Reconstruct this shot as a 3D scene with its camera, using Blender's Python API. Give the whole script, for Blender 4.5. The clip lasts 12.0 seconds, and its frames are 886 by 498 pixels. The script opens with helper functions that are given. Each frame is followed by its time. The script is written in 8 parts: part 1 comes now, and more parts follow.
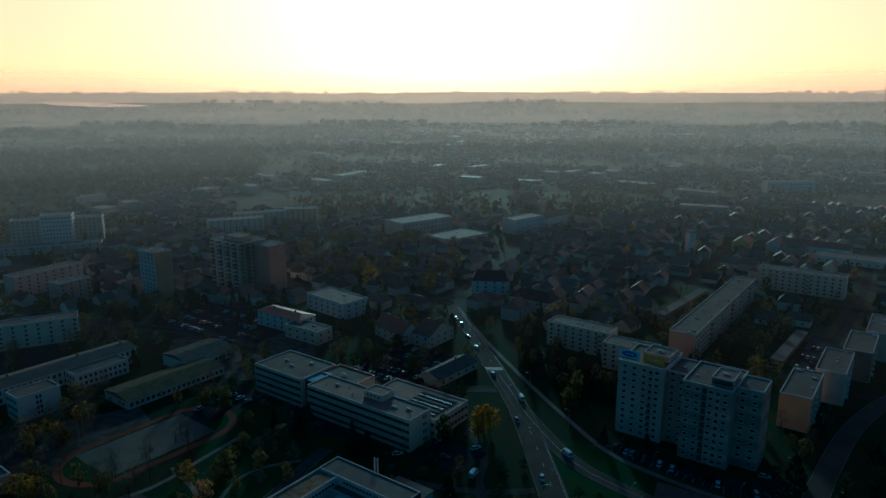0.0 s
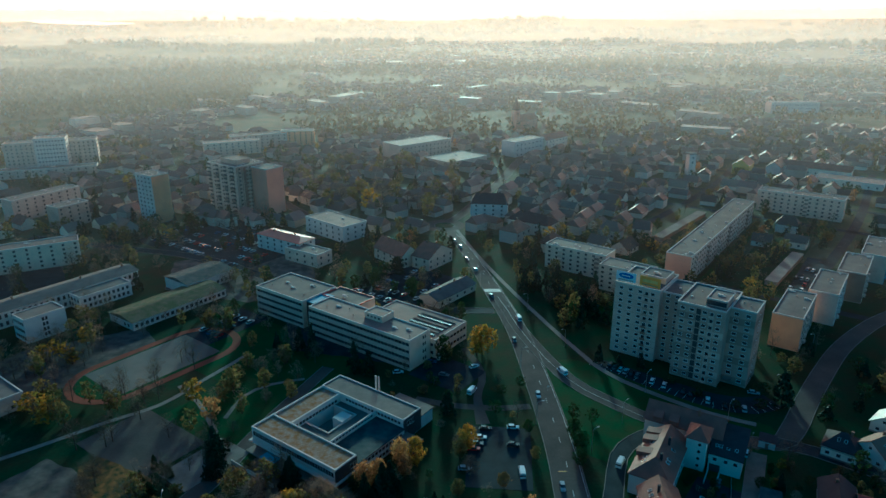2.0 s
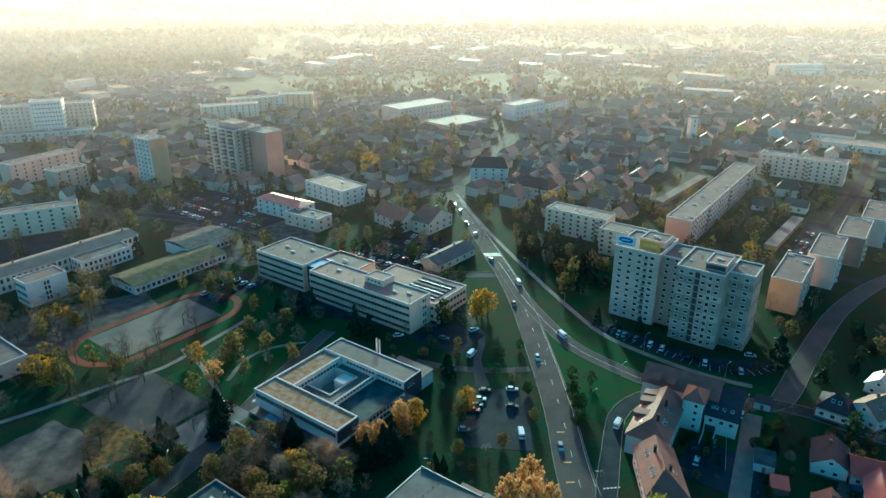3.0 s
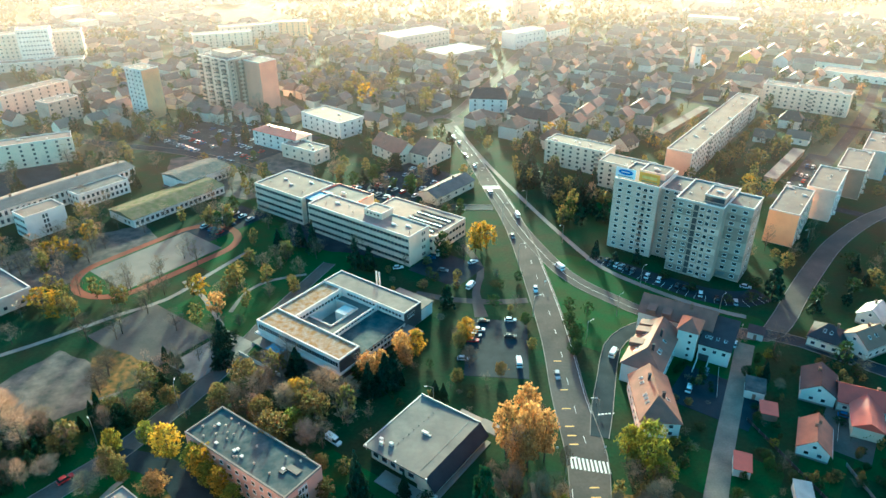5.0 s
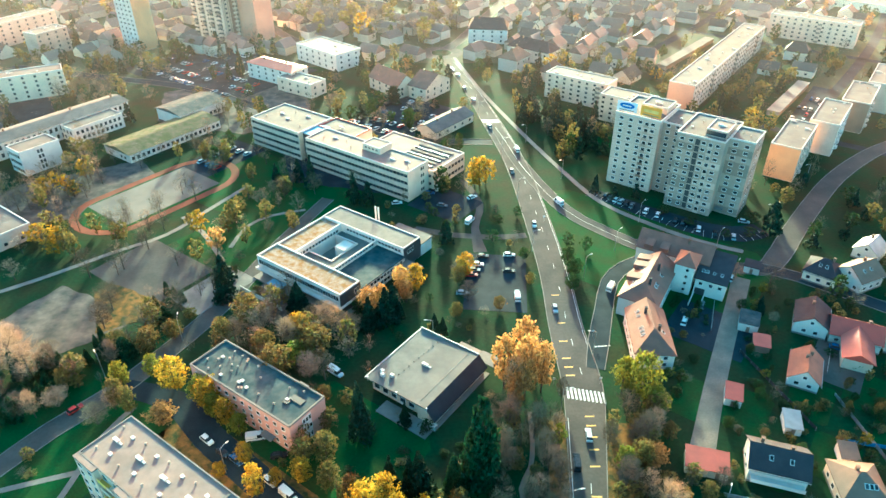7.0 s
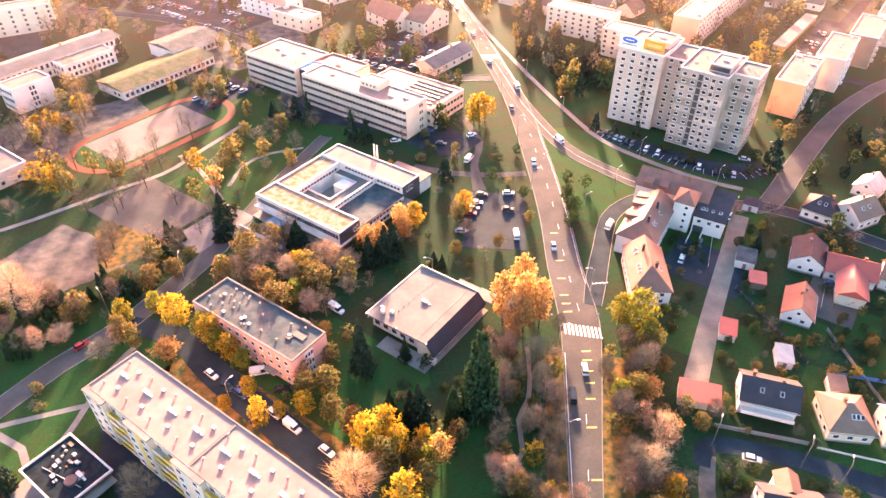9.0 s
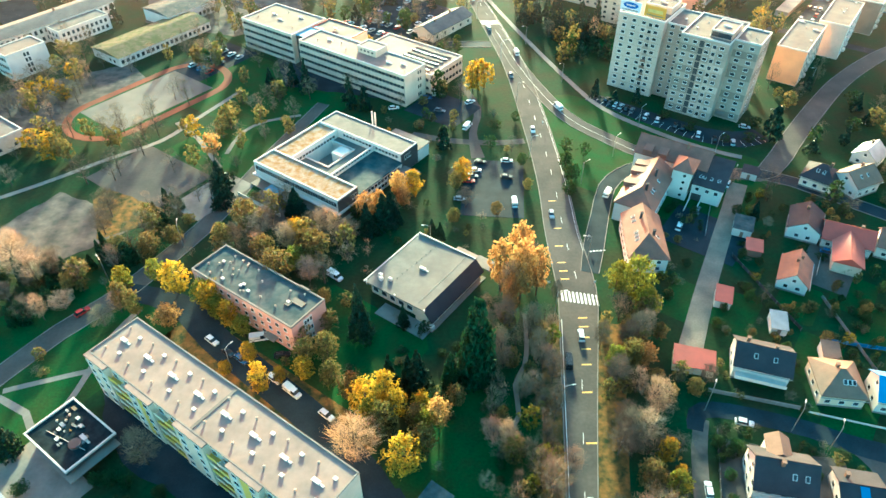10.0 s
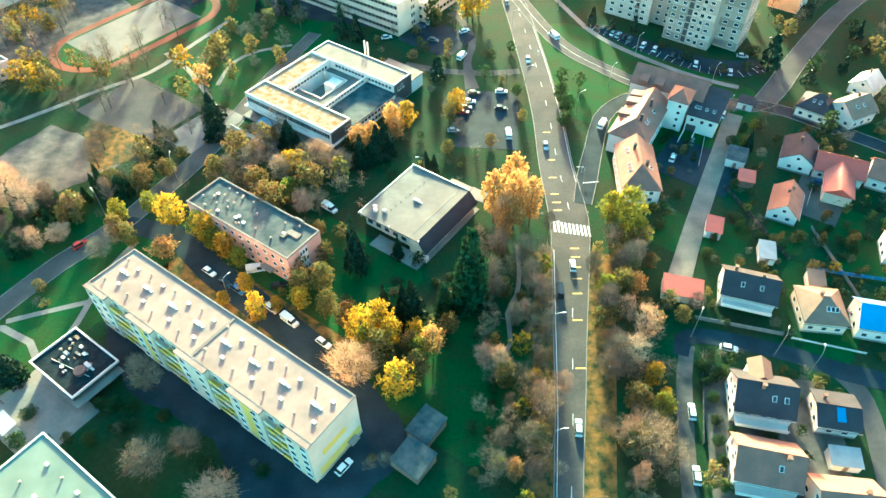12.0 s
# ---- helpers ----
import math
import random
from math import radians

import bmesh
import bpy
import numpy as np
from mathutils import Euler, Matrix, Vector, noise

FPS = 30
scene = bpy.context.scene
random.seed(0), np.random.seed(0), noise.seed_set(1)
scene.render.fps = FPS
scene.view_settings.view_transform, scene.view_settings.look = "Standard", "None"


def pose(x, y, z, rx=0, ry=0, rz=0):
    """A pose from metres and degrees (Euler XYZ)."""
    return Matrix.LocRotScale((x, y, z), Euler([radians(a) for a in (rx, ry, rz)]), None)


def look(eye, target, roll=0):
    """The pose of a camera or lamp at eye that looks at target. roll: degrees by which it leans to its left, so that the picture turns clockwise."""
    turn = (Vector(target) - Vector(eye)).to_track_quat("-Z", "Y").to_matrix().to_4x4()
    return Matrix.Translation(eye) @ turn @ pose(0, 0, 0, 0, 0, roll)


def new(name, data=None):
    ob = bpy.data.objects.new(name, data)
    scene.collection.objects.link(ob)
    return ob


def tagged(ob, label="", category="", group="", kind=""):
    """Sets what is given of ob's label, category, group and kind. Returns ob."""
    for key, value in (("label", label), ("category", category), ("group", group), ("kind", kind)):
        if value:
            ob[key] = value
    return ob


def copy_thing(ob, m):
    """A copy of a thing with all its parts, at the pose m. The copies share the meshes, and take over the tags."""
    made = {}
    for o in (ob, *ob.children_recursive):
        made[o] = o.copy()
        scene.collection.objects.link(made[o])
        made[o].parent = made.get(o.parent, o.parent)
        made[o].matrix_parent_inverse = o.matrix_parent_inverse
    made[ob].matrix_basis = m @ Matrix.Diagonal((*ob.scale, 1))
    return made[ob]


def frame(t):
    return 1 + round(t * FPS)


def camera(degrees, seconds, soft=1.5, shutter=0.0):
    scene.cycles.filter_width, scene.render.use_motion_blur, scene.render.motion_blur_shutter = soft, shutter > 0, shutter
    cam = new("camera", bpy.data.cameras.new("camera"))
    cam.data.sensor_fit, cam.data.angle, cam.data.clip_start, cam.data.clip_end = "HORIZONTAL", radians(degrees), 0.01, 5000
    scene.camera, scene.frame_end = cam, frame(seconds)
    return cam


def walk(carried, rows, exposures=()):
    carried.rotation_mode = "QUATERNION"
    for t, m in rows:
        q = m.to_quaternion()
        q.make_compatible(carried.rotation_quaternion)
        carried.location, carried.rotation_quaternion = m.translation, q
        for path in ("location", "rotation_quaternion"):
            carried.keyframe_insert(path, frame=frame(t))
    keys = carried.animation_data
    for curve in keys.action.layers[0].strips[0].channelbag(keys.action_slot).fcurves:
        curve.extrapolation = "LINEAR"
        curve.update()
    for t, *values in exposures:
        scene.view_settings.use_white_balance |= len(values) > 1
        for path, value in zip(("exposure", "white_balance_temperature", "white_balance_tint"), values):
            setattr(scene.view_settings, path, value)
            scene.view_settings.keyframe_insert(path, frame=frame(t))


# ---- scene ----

# ---- camera: a drone that hangs in one place and slowly tilts down ----
cam = camera(66.76, 12.0, soft=1.5)
# seconds, x, y, z, pitch, roll, yaw
ROWS = (
    (0.0, 1.93, 3.63, 135.02, -12.64, -0.10, -0.56),
    (0.5, 1.94, 3.59, 135.00, -14.21, -0.11, -0.60),
    (1.0, 1.91, 3.54, 134.99, -16.08, -0.14, -0.63),
    (1.5, 1.87, 3.51, 134.99, -17.77, -0.16, -0.66),
    (2.0, 1.81, 3.46, 134.98, -19.18, -0.18, -0.67),
    (2.5, 1.76, 3.36, 134.96, -20.69, -0.19, -0.68),
    (3.0, 1.69, 3.23, 134.96, -22.21, -0.19, -0.68),
    (5.0, 1.11, 2.91, 134.96, -27.91, -0.17, -0.88),
    (5.5, 1.02, 2.82, 135.01, -29.36, -0.17, -0.92),
    (6.0, 0.94, 2.71, 135.03, -30.78, -0.18, -0.95),
    (6.5, 0.85, 2.74, 135.00, -32.02, -0.18, -0.99),
    (7.0, 0.84, 2.71, 134.96, -33.40, -0.18, -1.02),
    (9.0, 0.79, 2.09, 134.79, -38.54, -0.23, -1.10),
    (9.5, 0.96, 1.76, 134.76, -39.79, -0.20, -1.12),
    (10.0, 1.18, 1.26, 134.76, -41.14, -0.17, -1.15),
    (10.5, 1.43, 0.63, 134.80, -42.50, -0.13, -1.20),
    (11.0, 1.62, 0.02, 134.88, -43.74, -0.10, -1.26),
    (11.5, 1.82, -0.45, 135.00, -45.16, -0.08, -1.38),
    (12.0, 1.90, -0.63, 135.10, -46.65, -0.10, -1.54),
)
EXPOSURES = ((0.0, -0.75, 3080, -49), (1.0, -0.35, 3130, -49), (2.0, 1.2, 3420, -51), (3.0, 2.35, 3850, -51), (5.0, 3.55, 4550, -49),
             (7.0, 4.05, 4950, -49), (9.0, 4.75, 7600, 22), (9.5, 4.25, 6400, -8), (10.0, 4.2, 5250, -49), (12.0, 4.6, 5400, -50))
walk(cam, [(t, pose(x, y, z, 0, 0, yaw) @ pose(0, 0, 0, 90 + pitch, 0, 0) @ pose(0, 0, 0, 0, 0, roll))
           for t, x, y, z, pitch, roll, yaw in ROWS], EXPOSURES)

# ---- light: a low, hazy sun ahead of the camera ----
SUN_UP, SUN_SIDE = 13.0, 1.5
world = bpy.data.worlds.new("world")
scene.world = world
world.use_nodes = True
wn = world.node_tree.nodes
sky = wn.new("ShaderNodeTexSky")
sky.sky_type, sky.sun_disc = "NISHITA", False
sky.sun_elevation, sky.sun_rotation = radians(SUN_UP), radians(SUN_SIDE)
sky.air_density, sky.dust_density, sky.ozone_density, sky.altitude = 1.0, 0.6, 3.0, 200
world.node_tree.links.new(sky.outputs[0], wn["Background"].inputs[0])
wn["Background"].inputs[1].default_value = 0.042
lamp = bpy.data.lights.new("sun", "SUN")
lamp.energy, lamp.angle, lamp.color = 1.6, radians(5.0), (1.0, 0.75, 0.54)
sun = new("sun", lamp)
up, side = radians(SUN_UP), radians(SUN_SIDE)
sun.matrix_world = look((math.sin(side) * math.cos(up) * 900, math.cos(side) * math.cos(up) * 900, math.sin(up) * 900), (0, 0, 0))


def glow_backdrop():
    """An added emissive sheet, far beyond the hills, that paints the bright band round the low sun; it thins out
    upwards and sideways into the open sky.
    """
    m = bpy.data.materials.new("painted_sky_glow")
    m.use_nodes = True
    t = m.node_tree
    for n in list(t.nodes):
        t.nodes.remove(n)

    def node(kind, **values):
        n = t.nodes.new(kind)
        for k, val in values.items():
            n.inputs[int(k[1:])].default_value = val
        return n

    def ramp(src, a, b, c, d):
        n = node("ShaderNodeMapRange", i1=a, i2=b, i3=c, i4=d)
        n.interpolation_type = "SMOOTHSTEP"
        t.links.new(src, n.inputs[0])
        return n.outputs[0]

    def mul(a, b):
        n = node("ShaderNodeMath")
        n.operation = "MULTIPLY"
        t.links.new(a, n.inputs[0])
        t.links.new(b, n.inputs[1])
        return n.outputs[0]

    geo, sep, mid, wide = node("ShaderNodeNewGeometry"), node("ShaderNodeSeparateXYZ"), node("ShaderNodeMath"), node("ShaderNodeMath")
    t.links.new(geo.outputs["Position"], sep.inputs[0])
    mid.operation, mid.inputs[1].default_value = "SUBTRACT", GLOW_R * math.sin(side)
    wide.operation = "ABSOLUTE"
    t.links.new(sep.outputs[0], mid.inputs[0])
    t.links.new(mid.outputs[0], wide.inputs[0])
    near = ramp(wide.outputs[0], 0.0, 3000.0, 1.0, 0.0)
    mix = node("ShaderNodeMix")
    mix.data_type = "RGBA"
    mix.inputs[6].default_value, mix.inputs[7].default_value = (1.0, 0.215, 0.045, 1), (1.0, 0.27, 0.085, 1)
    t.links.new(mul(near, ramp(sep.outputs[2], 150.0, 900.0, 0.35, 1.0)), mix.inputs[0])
    # clear sheet plus emission: the painted glow is laid over the real sky
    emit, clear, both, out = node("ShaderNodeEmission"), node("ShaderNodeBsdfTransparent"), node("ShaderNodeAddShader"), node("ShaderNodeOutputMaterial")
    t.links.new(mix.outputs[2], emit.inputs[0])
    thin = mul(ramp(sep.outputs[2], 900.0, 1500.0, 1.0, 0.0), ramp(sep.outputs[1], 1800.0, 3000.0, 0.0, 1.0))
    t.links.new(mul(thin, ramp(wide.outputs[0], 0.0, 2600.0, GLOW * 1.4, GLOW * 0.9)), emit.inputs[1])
    t.links.new(clear.outputs[0], both.inputs[0])
    t.links.new(emit.outputs[0], both.inputs[1])
    t.links.new(both.outputs[0], out.inputs[0])
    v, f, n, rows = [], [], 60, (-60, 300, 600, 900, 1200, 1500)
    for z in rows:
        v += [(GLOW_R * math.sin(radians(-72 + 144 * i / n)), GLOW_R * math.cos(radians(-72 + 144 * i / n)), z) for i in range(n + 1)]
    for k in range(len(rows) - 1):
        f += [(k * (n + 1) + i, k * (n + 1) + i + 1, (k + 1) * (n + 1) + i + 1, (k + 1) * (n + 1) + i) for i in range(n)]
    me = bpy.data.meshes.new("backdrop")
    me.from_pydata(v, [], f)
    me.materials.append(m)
    tagged(new("backdrop", me), "added light-emitting backdrop for the peach-coloured evening sky", "sky", "", "structure")


GLOW_R, GLOW = 4720.0, 4.6
glow_backdrop()


# ---- materials ----
def material(name, color, rough=0.7, metal=0.0, other=None, size=1.0, fine=None, bump=0.15, spread=0.12, per_object=0.0,
             per_island=0.0, spec=0.5, stain=0.0):
    """Colour that varies at two scales (size in metres), with fine relief. other: a second colour of broad patches."""
    m = bpy.data.materials.new(name)
    m.use_nodes = True
    t = m.node_tree
    bs = t.nodes["Principled BSDF"]
    bs.inputs["Metallic"].default_value = metal
    bs.inputs["Specular IOR Level"].default_value = spec
    geo = t.nodes.new("ShaderNodeNewGeometry")

    def noise_of(scale, detail):
        n = t.nodes.new("ShaderNodeTexNoise")
        n.inputs["Scale"].default_value, n.inputs["Detail"].default_value = scale, detail
        t.links.new(geo.outputs["Position"], n.inputs["Vector"])
        return n

    def math_of(op, a, b):
        n = t.nodes.new("ShaderNodeMath")
        n.operation = op
        for k, v in ((0, a), (1, b)):
            if isinstance(v, (int, float)):
                n.inputs[k].default_value = v
            else:
                t.links.new(v, n.inputs[k])
        return n.outputs[0]

    broad, grain = noise_of(1.0 / size, 4), noise_of((fine or 8.0 / size), 3)
    ramp = t.nodes.new("ShaderNodeMapRange")
    ramp.inputs[1].default_value, ramp.inputs[2].default_value = 0.35, 0.65
    t.links.new(broad.outputs[0], ramp.inputs[0])
    mix = t.nodes.new("ShaderNodeMix")
    mix.data_type = "RGBA"
    a, b = mix.inputs[6], mix.inputs[7]
    a.default_value = (*color, 1)
    b.default_value = (*(other or [c * (1 - 2 * spread) for c in color]), 1)
    t.links.new(ramp.outputs[0], mix.inputs[0])
    hsv = t.nodes.new("ShaderNodeHueSaturation")
    t.links.new(mix.outputs[2], hsv.inputs["Color"])
    value = math_of("ADD", math_of("MULTIPLY", grain.outputs[0], 2 * spread), 1.0 - spread)
    if per_object:
        info = t.nodes.new("ShaderNodeObjectInfo")
        value = math_of("MULTIPLY", value, math_of("ADD", math_of("MULTIPLY", info.outputs["Random"], 2 * per_object), 1 - per_object))
        t.links.new(math_of("ADD", math_of("MULTIPLY", info.outputs["Random"], per_object * 0.12), 0.5 - per_object * 0.06), hsv.inputs["Hue"])
    if per_island:
        value = math_of("MULTIPLY", value, math_of("ADD", math_of("MULTIPLY", geo.outputs["Random Per Island"], 2 * per_island), 1 - per_island))
    t.links.new(value, hsv.inputs["Value"])
    t.links.new(hsv.outputs[0], bs.inputs["Base Color"])
    rr = math_of("ADD", math_of("MULTIPLY", grain.outputs[0], 0.25), rough - 0.12)
    t.links.new(rr, bs.inputs["Roughness"])
    if bump:
        bn = t.nodes.new("ShaderNodeBump")
        bn.inputs["Strength"].default_value, bn.inputs["Distance"].default_value = bump, 0.1
        t.links.new(grain.outputs[0], bn.inputs["Height"])
        t.links.new(bn.outputs[0], bs.inputs["Normal"])
    return m


def leaf_material(name, color, other, through_light=0.35):
    """Thin leaves: diffuse with light shining through, varied leaf by leaf and tree by tree."""
    m = material(name, color, 0.6, other=other, size=3.0, fine=1.2, bump=0, spread=0.25, per_object=0.16, per_island=0.4, spec=0.25)
    t = m.node_tree
    bs, out = t.nodes["Principled BSDF"], t.nodes["Material Output"]
    tr, mx = t.nodes.new("ShaderNodeBsdfTranslucent"), t.nodes.new("ShaderNodeMixShader")
    t.links.new(bs.inputs["Base Color"].links[0].from_socket, tr.inputs[0])
    mx.inputs[0].default_value = through_light
    t.links.new(bs.outputs[0], mx.inputs[1])
    t.links.new(tr.outputs[0], mx.inputs[2])
    t.links.new(mx.outputs[0], out.inputs[0])
    return m


GRASS = material("grass", (0.014, 0.048, 0.018), 0.9, other=(0.030, 0.036, 0.016), size=14, fine=0.9, bump=0.6, spread=0.45, spec=0.05)
LAWN = material("lawn", (0.018, 0.072, 0.019), 0.9, other=(0.030, 0.054, 0.016), size=8, fine=1.5, bump=0.5, spread=0.4, spec=0.05)
DRYGRASS = material("dry_grass", (0.16, 0.13, 0.05), 0.85, other=(0.08, 0.10, 0.03), size=5, fine=1.6, bump=0.4, spread=0.3, spec=0.2)
LITTER = material("leaf_litter", (0.21, 0.112, 0.035), 0.9, other=(0.028, 0.044, 0.018), size=2.4, fine=1.5, bump=0.4, spread=0.4, spec=0.08)
ASPHALT = material("asphalt", (0.030, 0.043, 0.052), 0.8, other=(0.018, 0.026, 0.033), size=7, fine=2.0, bump=0.2, spread=0.3, spec=0.06)
OLDASPHALT = material("worn_asphalt", (0.112, 0.098, 0.086), 0.85, other=(0.076, 0.070, 0.064), size=11, fine=1.2, bump=0.2, spread=0.24, spec=0.05)
YARD = material("stained_yard_concrete", (0.15, 0.128, 0.11), 0.85, other=(0.06, 0.062, 0.058), size=5, fine=0.9, bump=0.2, spread=0.25, spec=0.06)
CONCRETE = material("concrete_paving", (0.25, 0.222, 0.195), 0.8, other=(0.17, 0.157, 0.14), size=7, fine=1.1, bump=0.2, spread=0.18, spec=0.12)
GRAVEL = material("gravel", (0.25, 0.20, 0.155), 0.88, other=(0.17, 0.145, 0.115), size=5, fine=2.0, bump=0.5, spread=0.28, spec=0.1)
KERB = material("kerb_stone", (0.22, 0.20, 0.18), 0.8, size=4, spread=0.15)
PAINT = material("road_paint", (0.75, 0.74, 0.70), 0.6, size=1.5, spread=0.12)
AMBER = material("amber_road_paint", (0.75, 0.45, 0.10), 0.6, size=1.5, spread=0.12)
TRACK = material("red_cinder_track", (0.215, 0.068, 0.042), 0.9, other=(0.15, 0.062, 0.040), size=6, fine=1.5, spread=0.3, spec=0.1)
PITCH = material("grey_sports_court", (0.105, 0.10, 0.092), 0.8, other=(0.075, 0.075, 0.07), size=9, fine=1.0, spread=0.22)
CREAM = material("cream_render", (0.70, 0.545, 0.40), 0.8, other=(0.60, 0.47, 0.345), size=5, fine=1.3, spread=0.08)
WHITE = material("white_render", (0.64, 0.58, 0.52), 0.8, other=(0.55, 0.50, 0.45), size=5, fine=1.3, spread=0.08)
YELLOW = material("yellow_render", (0.74, 0.50, 0.10), 0.8, other=(0.66, 0.44, 0.10), size=4, spread=0.1)
PANEL = material("concrete_panels", (0.44, 0.335, 0.26), 0.8, other=(0.34, 0.265, 0.21), size=6, fine=0.9, spread=0.14)
PANEL_LIGHT = material("light_panels", (0.58, 0.455, 0.36), 0.8, other=(0.48, 0.38, 0.30), size=6, fine=0.9, spread=0.14)
PANEL_DARK = material("dark_panels", (0.27, 0.215, 0.165), 0.8, other=(0.22, 0.175, 0.14), size=6, fine=0.9, spread=0.1)
PINK = material("pink_render", (0.60, 0.32, 0.25), 0.8, other=(0.52, 0.28, 0.22), size=5, spread=0.1)
SALMON = material("salmon_render", (0.66, 0.33, 0.22), 0.8, other=(0.58, 0.29, 0.20), size=6, spread=0.08)
ORANGE = material("orange_render", (0.78, 0.39, 0.19), 0.8, other=(0.68, 0.34, 0.17), size=6, spread=0.08)
BROWNWALL = material("brown_render", (0.22, 0.14, 0.10), 0.8, size=5, spread=0.1)
BLUEWALL = material("blue_panels", (0.16, 0.32, 0.45), 0.7, size=5, spread=0.1)
DARKWALL = material("dark_cladding", (0.05, 0.05, 0.052), 0.6, size=3, spread=0.15)
FELT = material("grey_roof_felt", (0.165, 0.155, 0.14), 0.78, other=(0.115, 0.112, 0.105), size=6, fine=0.7, bump=0.2, spread=0.22, spec=0.12)
FELT_PALE = material("pale_roof_felt", (0.275, 0.215, 0.18), 0.78, other=(0.205, 0.165, 0.142), size=7, fine=0.7, bump=0.2, spread=0.19, spec=0.12)
FELT_BLUE = material("weathered_roof_felt", (0.026, 0.052, 0.061), 0.75, other=(0.085, 0.096, 0.094), size=3.0, fine=0.9, bump=0.2, spread=0.4, spec=0.08)
FELT_DARK = material("black_roof_felt", (0.008, 0.015, 0.019), 0.8, other=(0.022, 0.032, 0.036), size=2.2, fine=1.2, bump=0.2, spread=0.4, spec=0.03)
FELT_GREEN = material("green_roof_felt", (0.16, 0.205, 0.165), 0.75, other=(0.12, 0.16, 0.13), size=5, fine=0.8, bump=0.2, spread=0.2, spec=0.25)
MOSS = material("mossy_roof", (0.28, 0.235, 0.19), 0.88, other=(0.21, 0.115, 0.04), size=2.0, fine=1.6, bump=0.5, spread=0.45, spec=0.1)
MOSS_DARK = material("green_mossy_roof", (0.085, 0.10, 0.045), 0.9, other=(0.15, 0.13, 0.085), size=3, fine=1.4, bump=0.4, spread=0.35, spec=0.06)
TILE = material("brown_roof_tiles", (0.225, 0.11, 0.08), 0.68, other=(0.165, 0.09, 0.068), size=3, fine=3.5, bump=0.4, spread=0.22, spec=0.25)
TILE_RED = material("red_roof_tiles", (0.42, 0.075, 0.05), 0.5, other=(0.34, 0.065, 0.045), size=3, fine=3.5, bump=0.3, spread=0.15)
TILE_DARK = material("dark_roof_tiles", (0.050, 0.046, 0.052), 0.75, other=(0.036, 0.036, 0.042), size=3, fine=3.5, bump=0.3, spread=0.2, spec=0.12)
TILE_TAN = material("tan_roof_tiles", (0.20, 0.125, 0.088), 0.66, other=(0.15, 0.10, 0.072), size=3, fine=3.5, bump=0.4, spread=0.2, spec=0.25)
TILE_TOWN = material("town_roof_tiles", (0.15, 0.122, 0.10), 0.75, other=(0.105, 0.095, 0.085), size=12, fine=2.0, bump=0.3, spread=0.25, per_object=0.5, spec=0.2)
WALL_TOWN = material("town_render", (0.70, 0.61, 0.49), 0.8, other=(0.60, 0.53, 0.43), size=15, fine=0.8, spread=0.12, per_object=0.28)
BLUEROOF = material("blue_sheet_roof", (0.06, 0.22, 0.45), 0.45, size=4, spread=0.1)
ZINC = material("zinc_sheet", (0.34, 0.34, 0.33), 0.45, metal=0.4, size=3, spread=0.12)
STEEL = material("galvanised_steel", (0.45, 0.45, 0.44), 0.4, metal=0.8, size=2, spread=0.1)
FRAME = material("white_window_frame", (0.68, 0.64, 0.60), 0.5, size=2, spread=0.04, bump=0)
GLASS = material("window_glass", (0.045, 0.052, 0.06), 0.16, size=4, spread=0.2, bump=0, per_object=0.5)
BARK = material("bark", (0.09, 0.07, 0.05), 0.9, size=0.6, spread=0.25)
TWIG = material("bare_twigs", (0.18, 0.132, 0.082), 0.9, other=(0.115, 0.097, 0.064), size=2, spread=0.2, per_object=0.3, bump=0)
TWIG_PALE = material("pale_twigs", (0.46, 0.30, 0.18), 0.9, other=(0.33, 0.22, 0.14), size=2, spread=0.2, per_object=0.3, bump=0)
TYRE = material("tyre_rubber", (0.02, 0.02, 0.02), 0.8, size=0.3, spread=0.1, bump=0)
CAR_PAINTS = [material("car_paint_" + n, c, 0.25, size=1.5, spread=0.03, bump=0) for n, c in
              (("white", (0.75, 0.75, 0.74)), ("black", (0.02, 0.02, 0.022)), ("silver", (0.42, 0.43, 0.44)), ("red", (0.38, 0.03, 0.03)),
               ("blue", (0.04, 0.10, 0.24)), ("grey", (0.14, 0.15, 0.16)))]
LEAF_YELLOW = leaf_material("yellow_leaves", (0.47, 0.27, 0.025), (0.20, 0.19, 0.03), 0.45)
LEAF_ORANGE = leaf_material("orange_leaves", (0.43, 0.25, 0.085), (0.31, 0.21, 0.085), 0.5)
LEAF_OLIVE = leaf_material("olive_leaves", (0.095, 0.105, 0.032), (0.19, 0.135, 0.05), 0.45)
LEAF_LIME = leaf_material("yellow_green_leaves", (0.22, 0.21, 0.028), (0.12, 0.15, 0.03), 0.5)
LEAF_GREEN = leaf_material("green_leaves", (0.022, 0.062, 0.018), (0.045, 0.07, 0.018), 0.4)
NEEDLE = leaf_material("dark_needles", (0.008, 0.028, 0.018), (0.014, 0.036, 0.017), 0.1)
CYPRESS = leaf_material("cypress_green", (0.012, 0.045, 0.020), (0.025, 0.058, 0.020), 0.2)
LEAF_WOOD = leaf_material("woodland_leaves", (0.055, 0.062, 0.03), (0.11, 0.08, 0.035), 0.35)


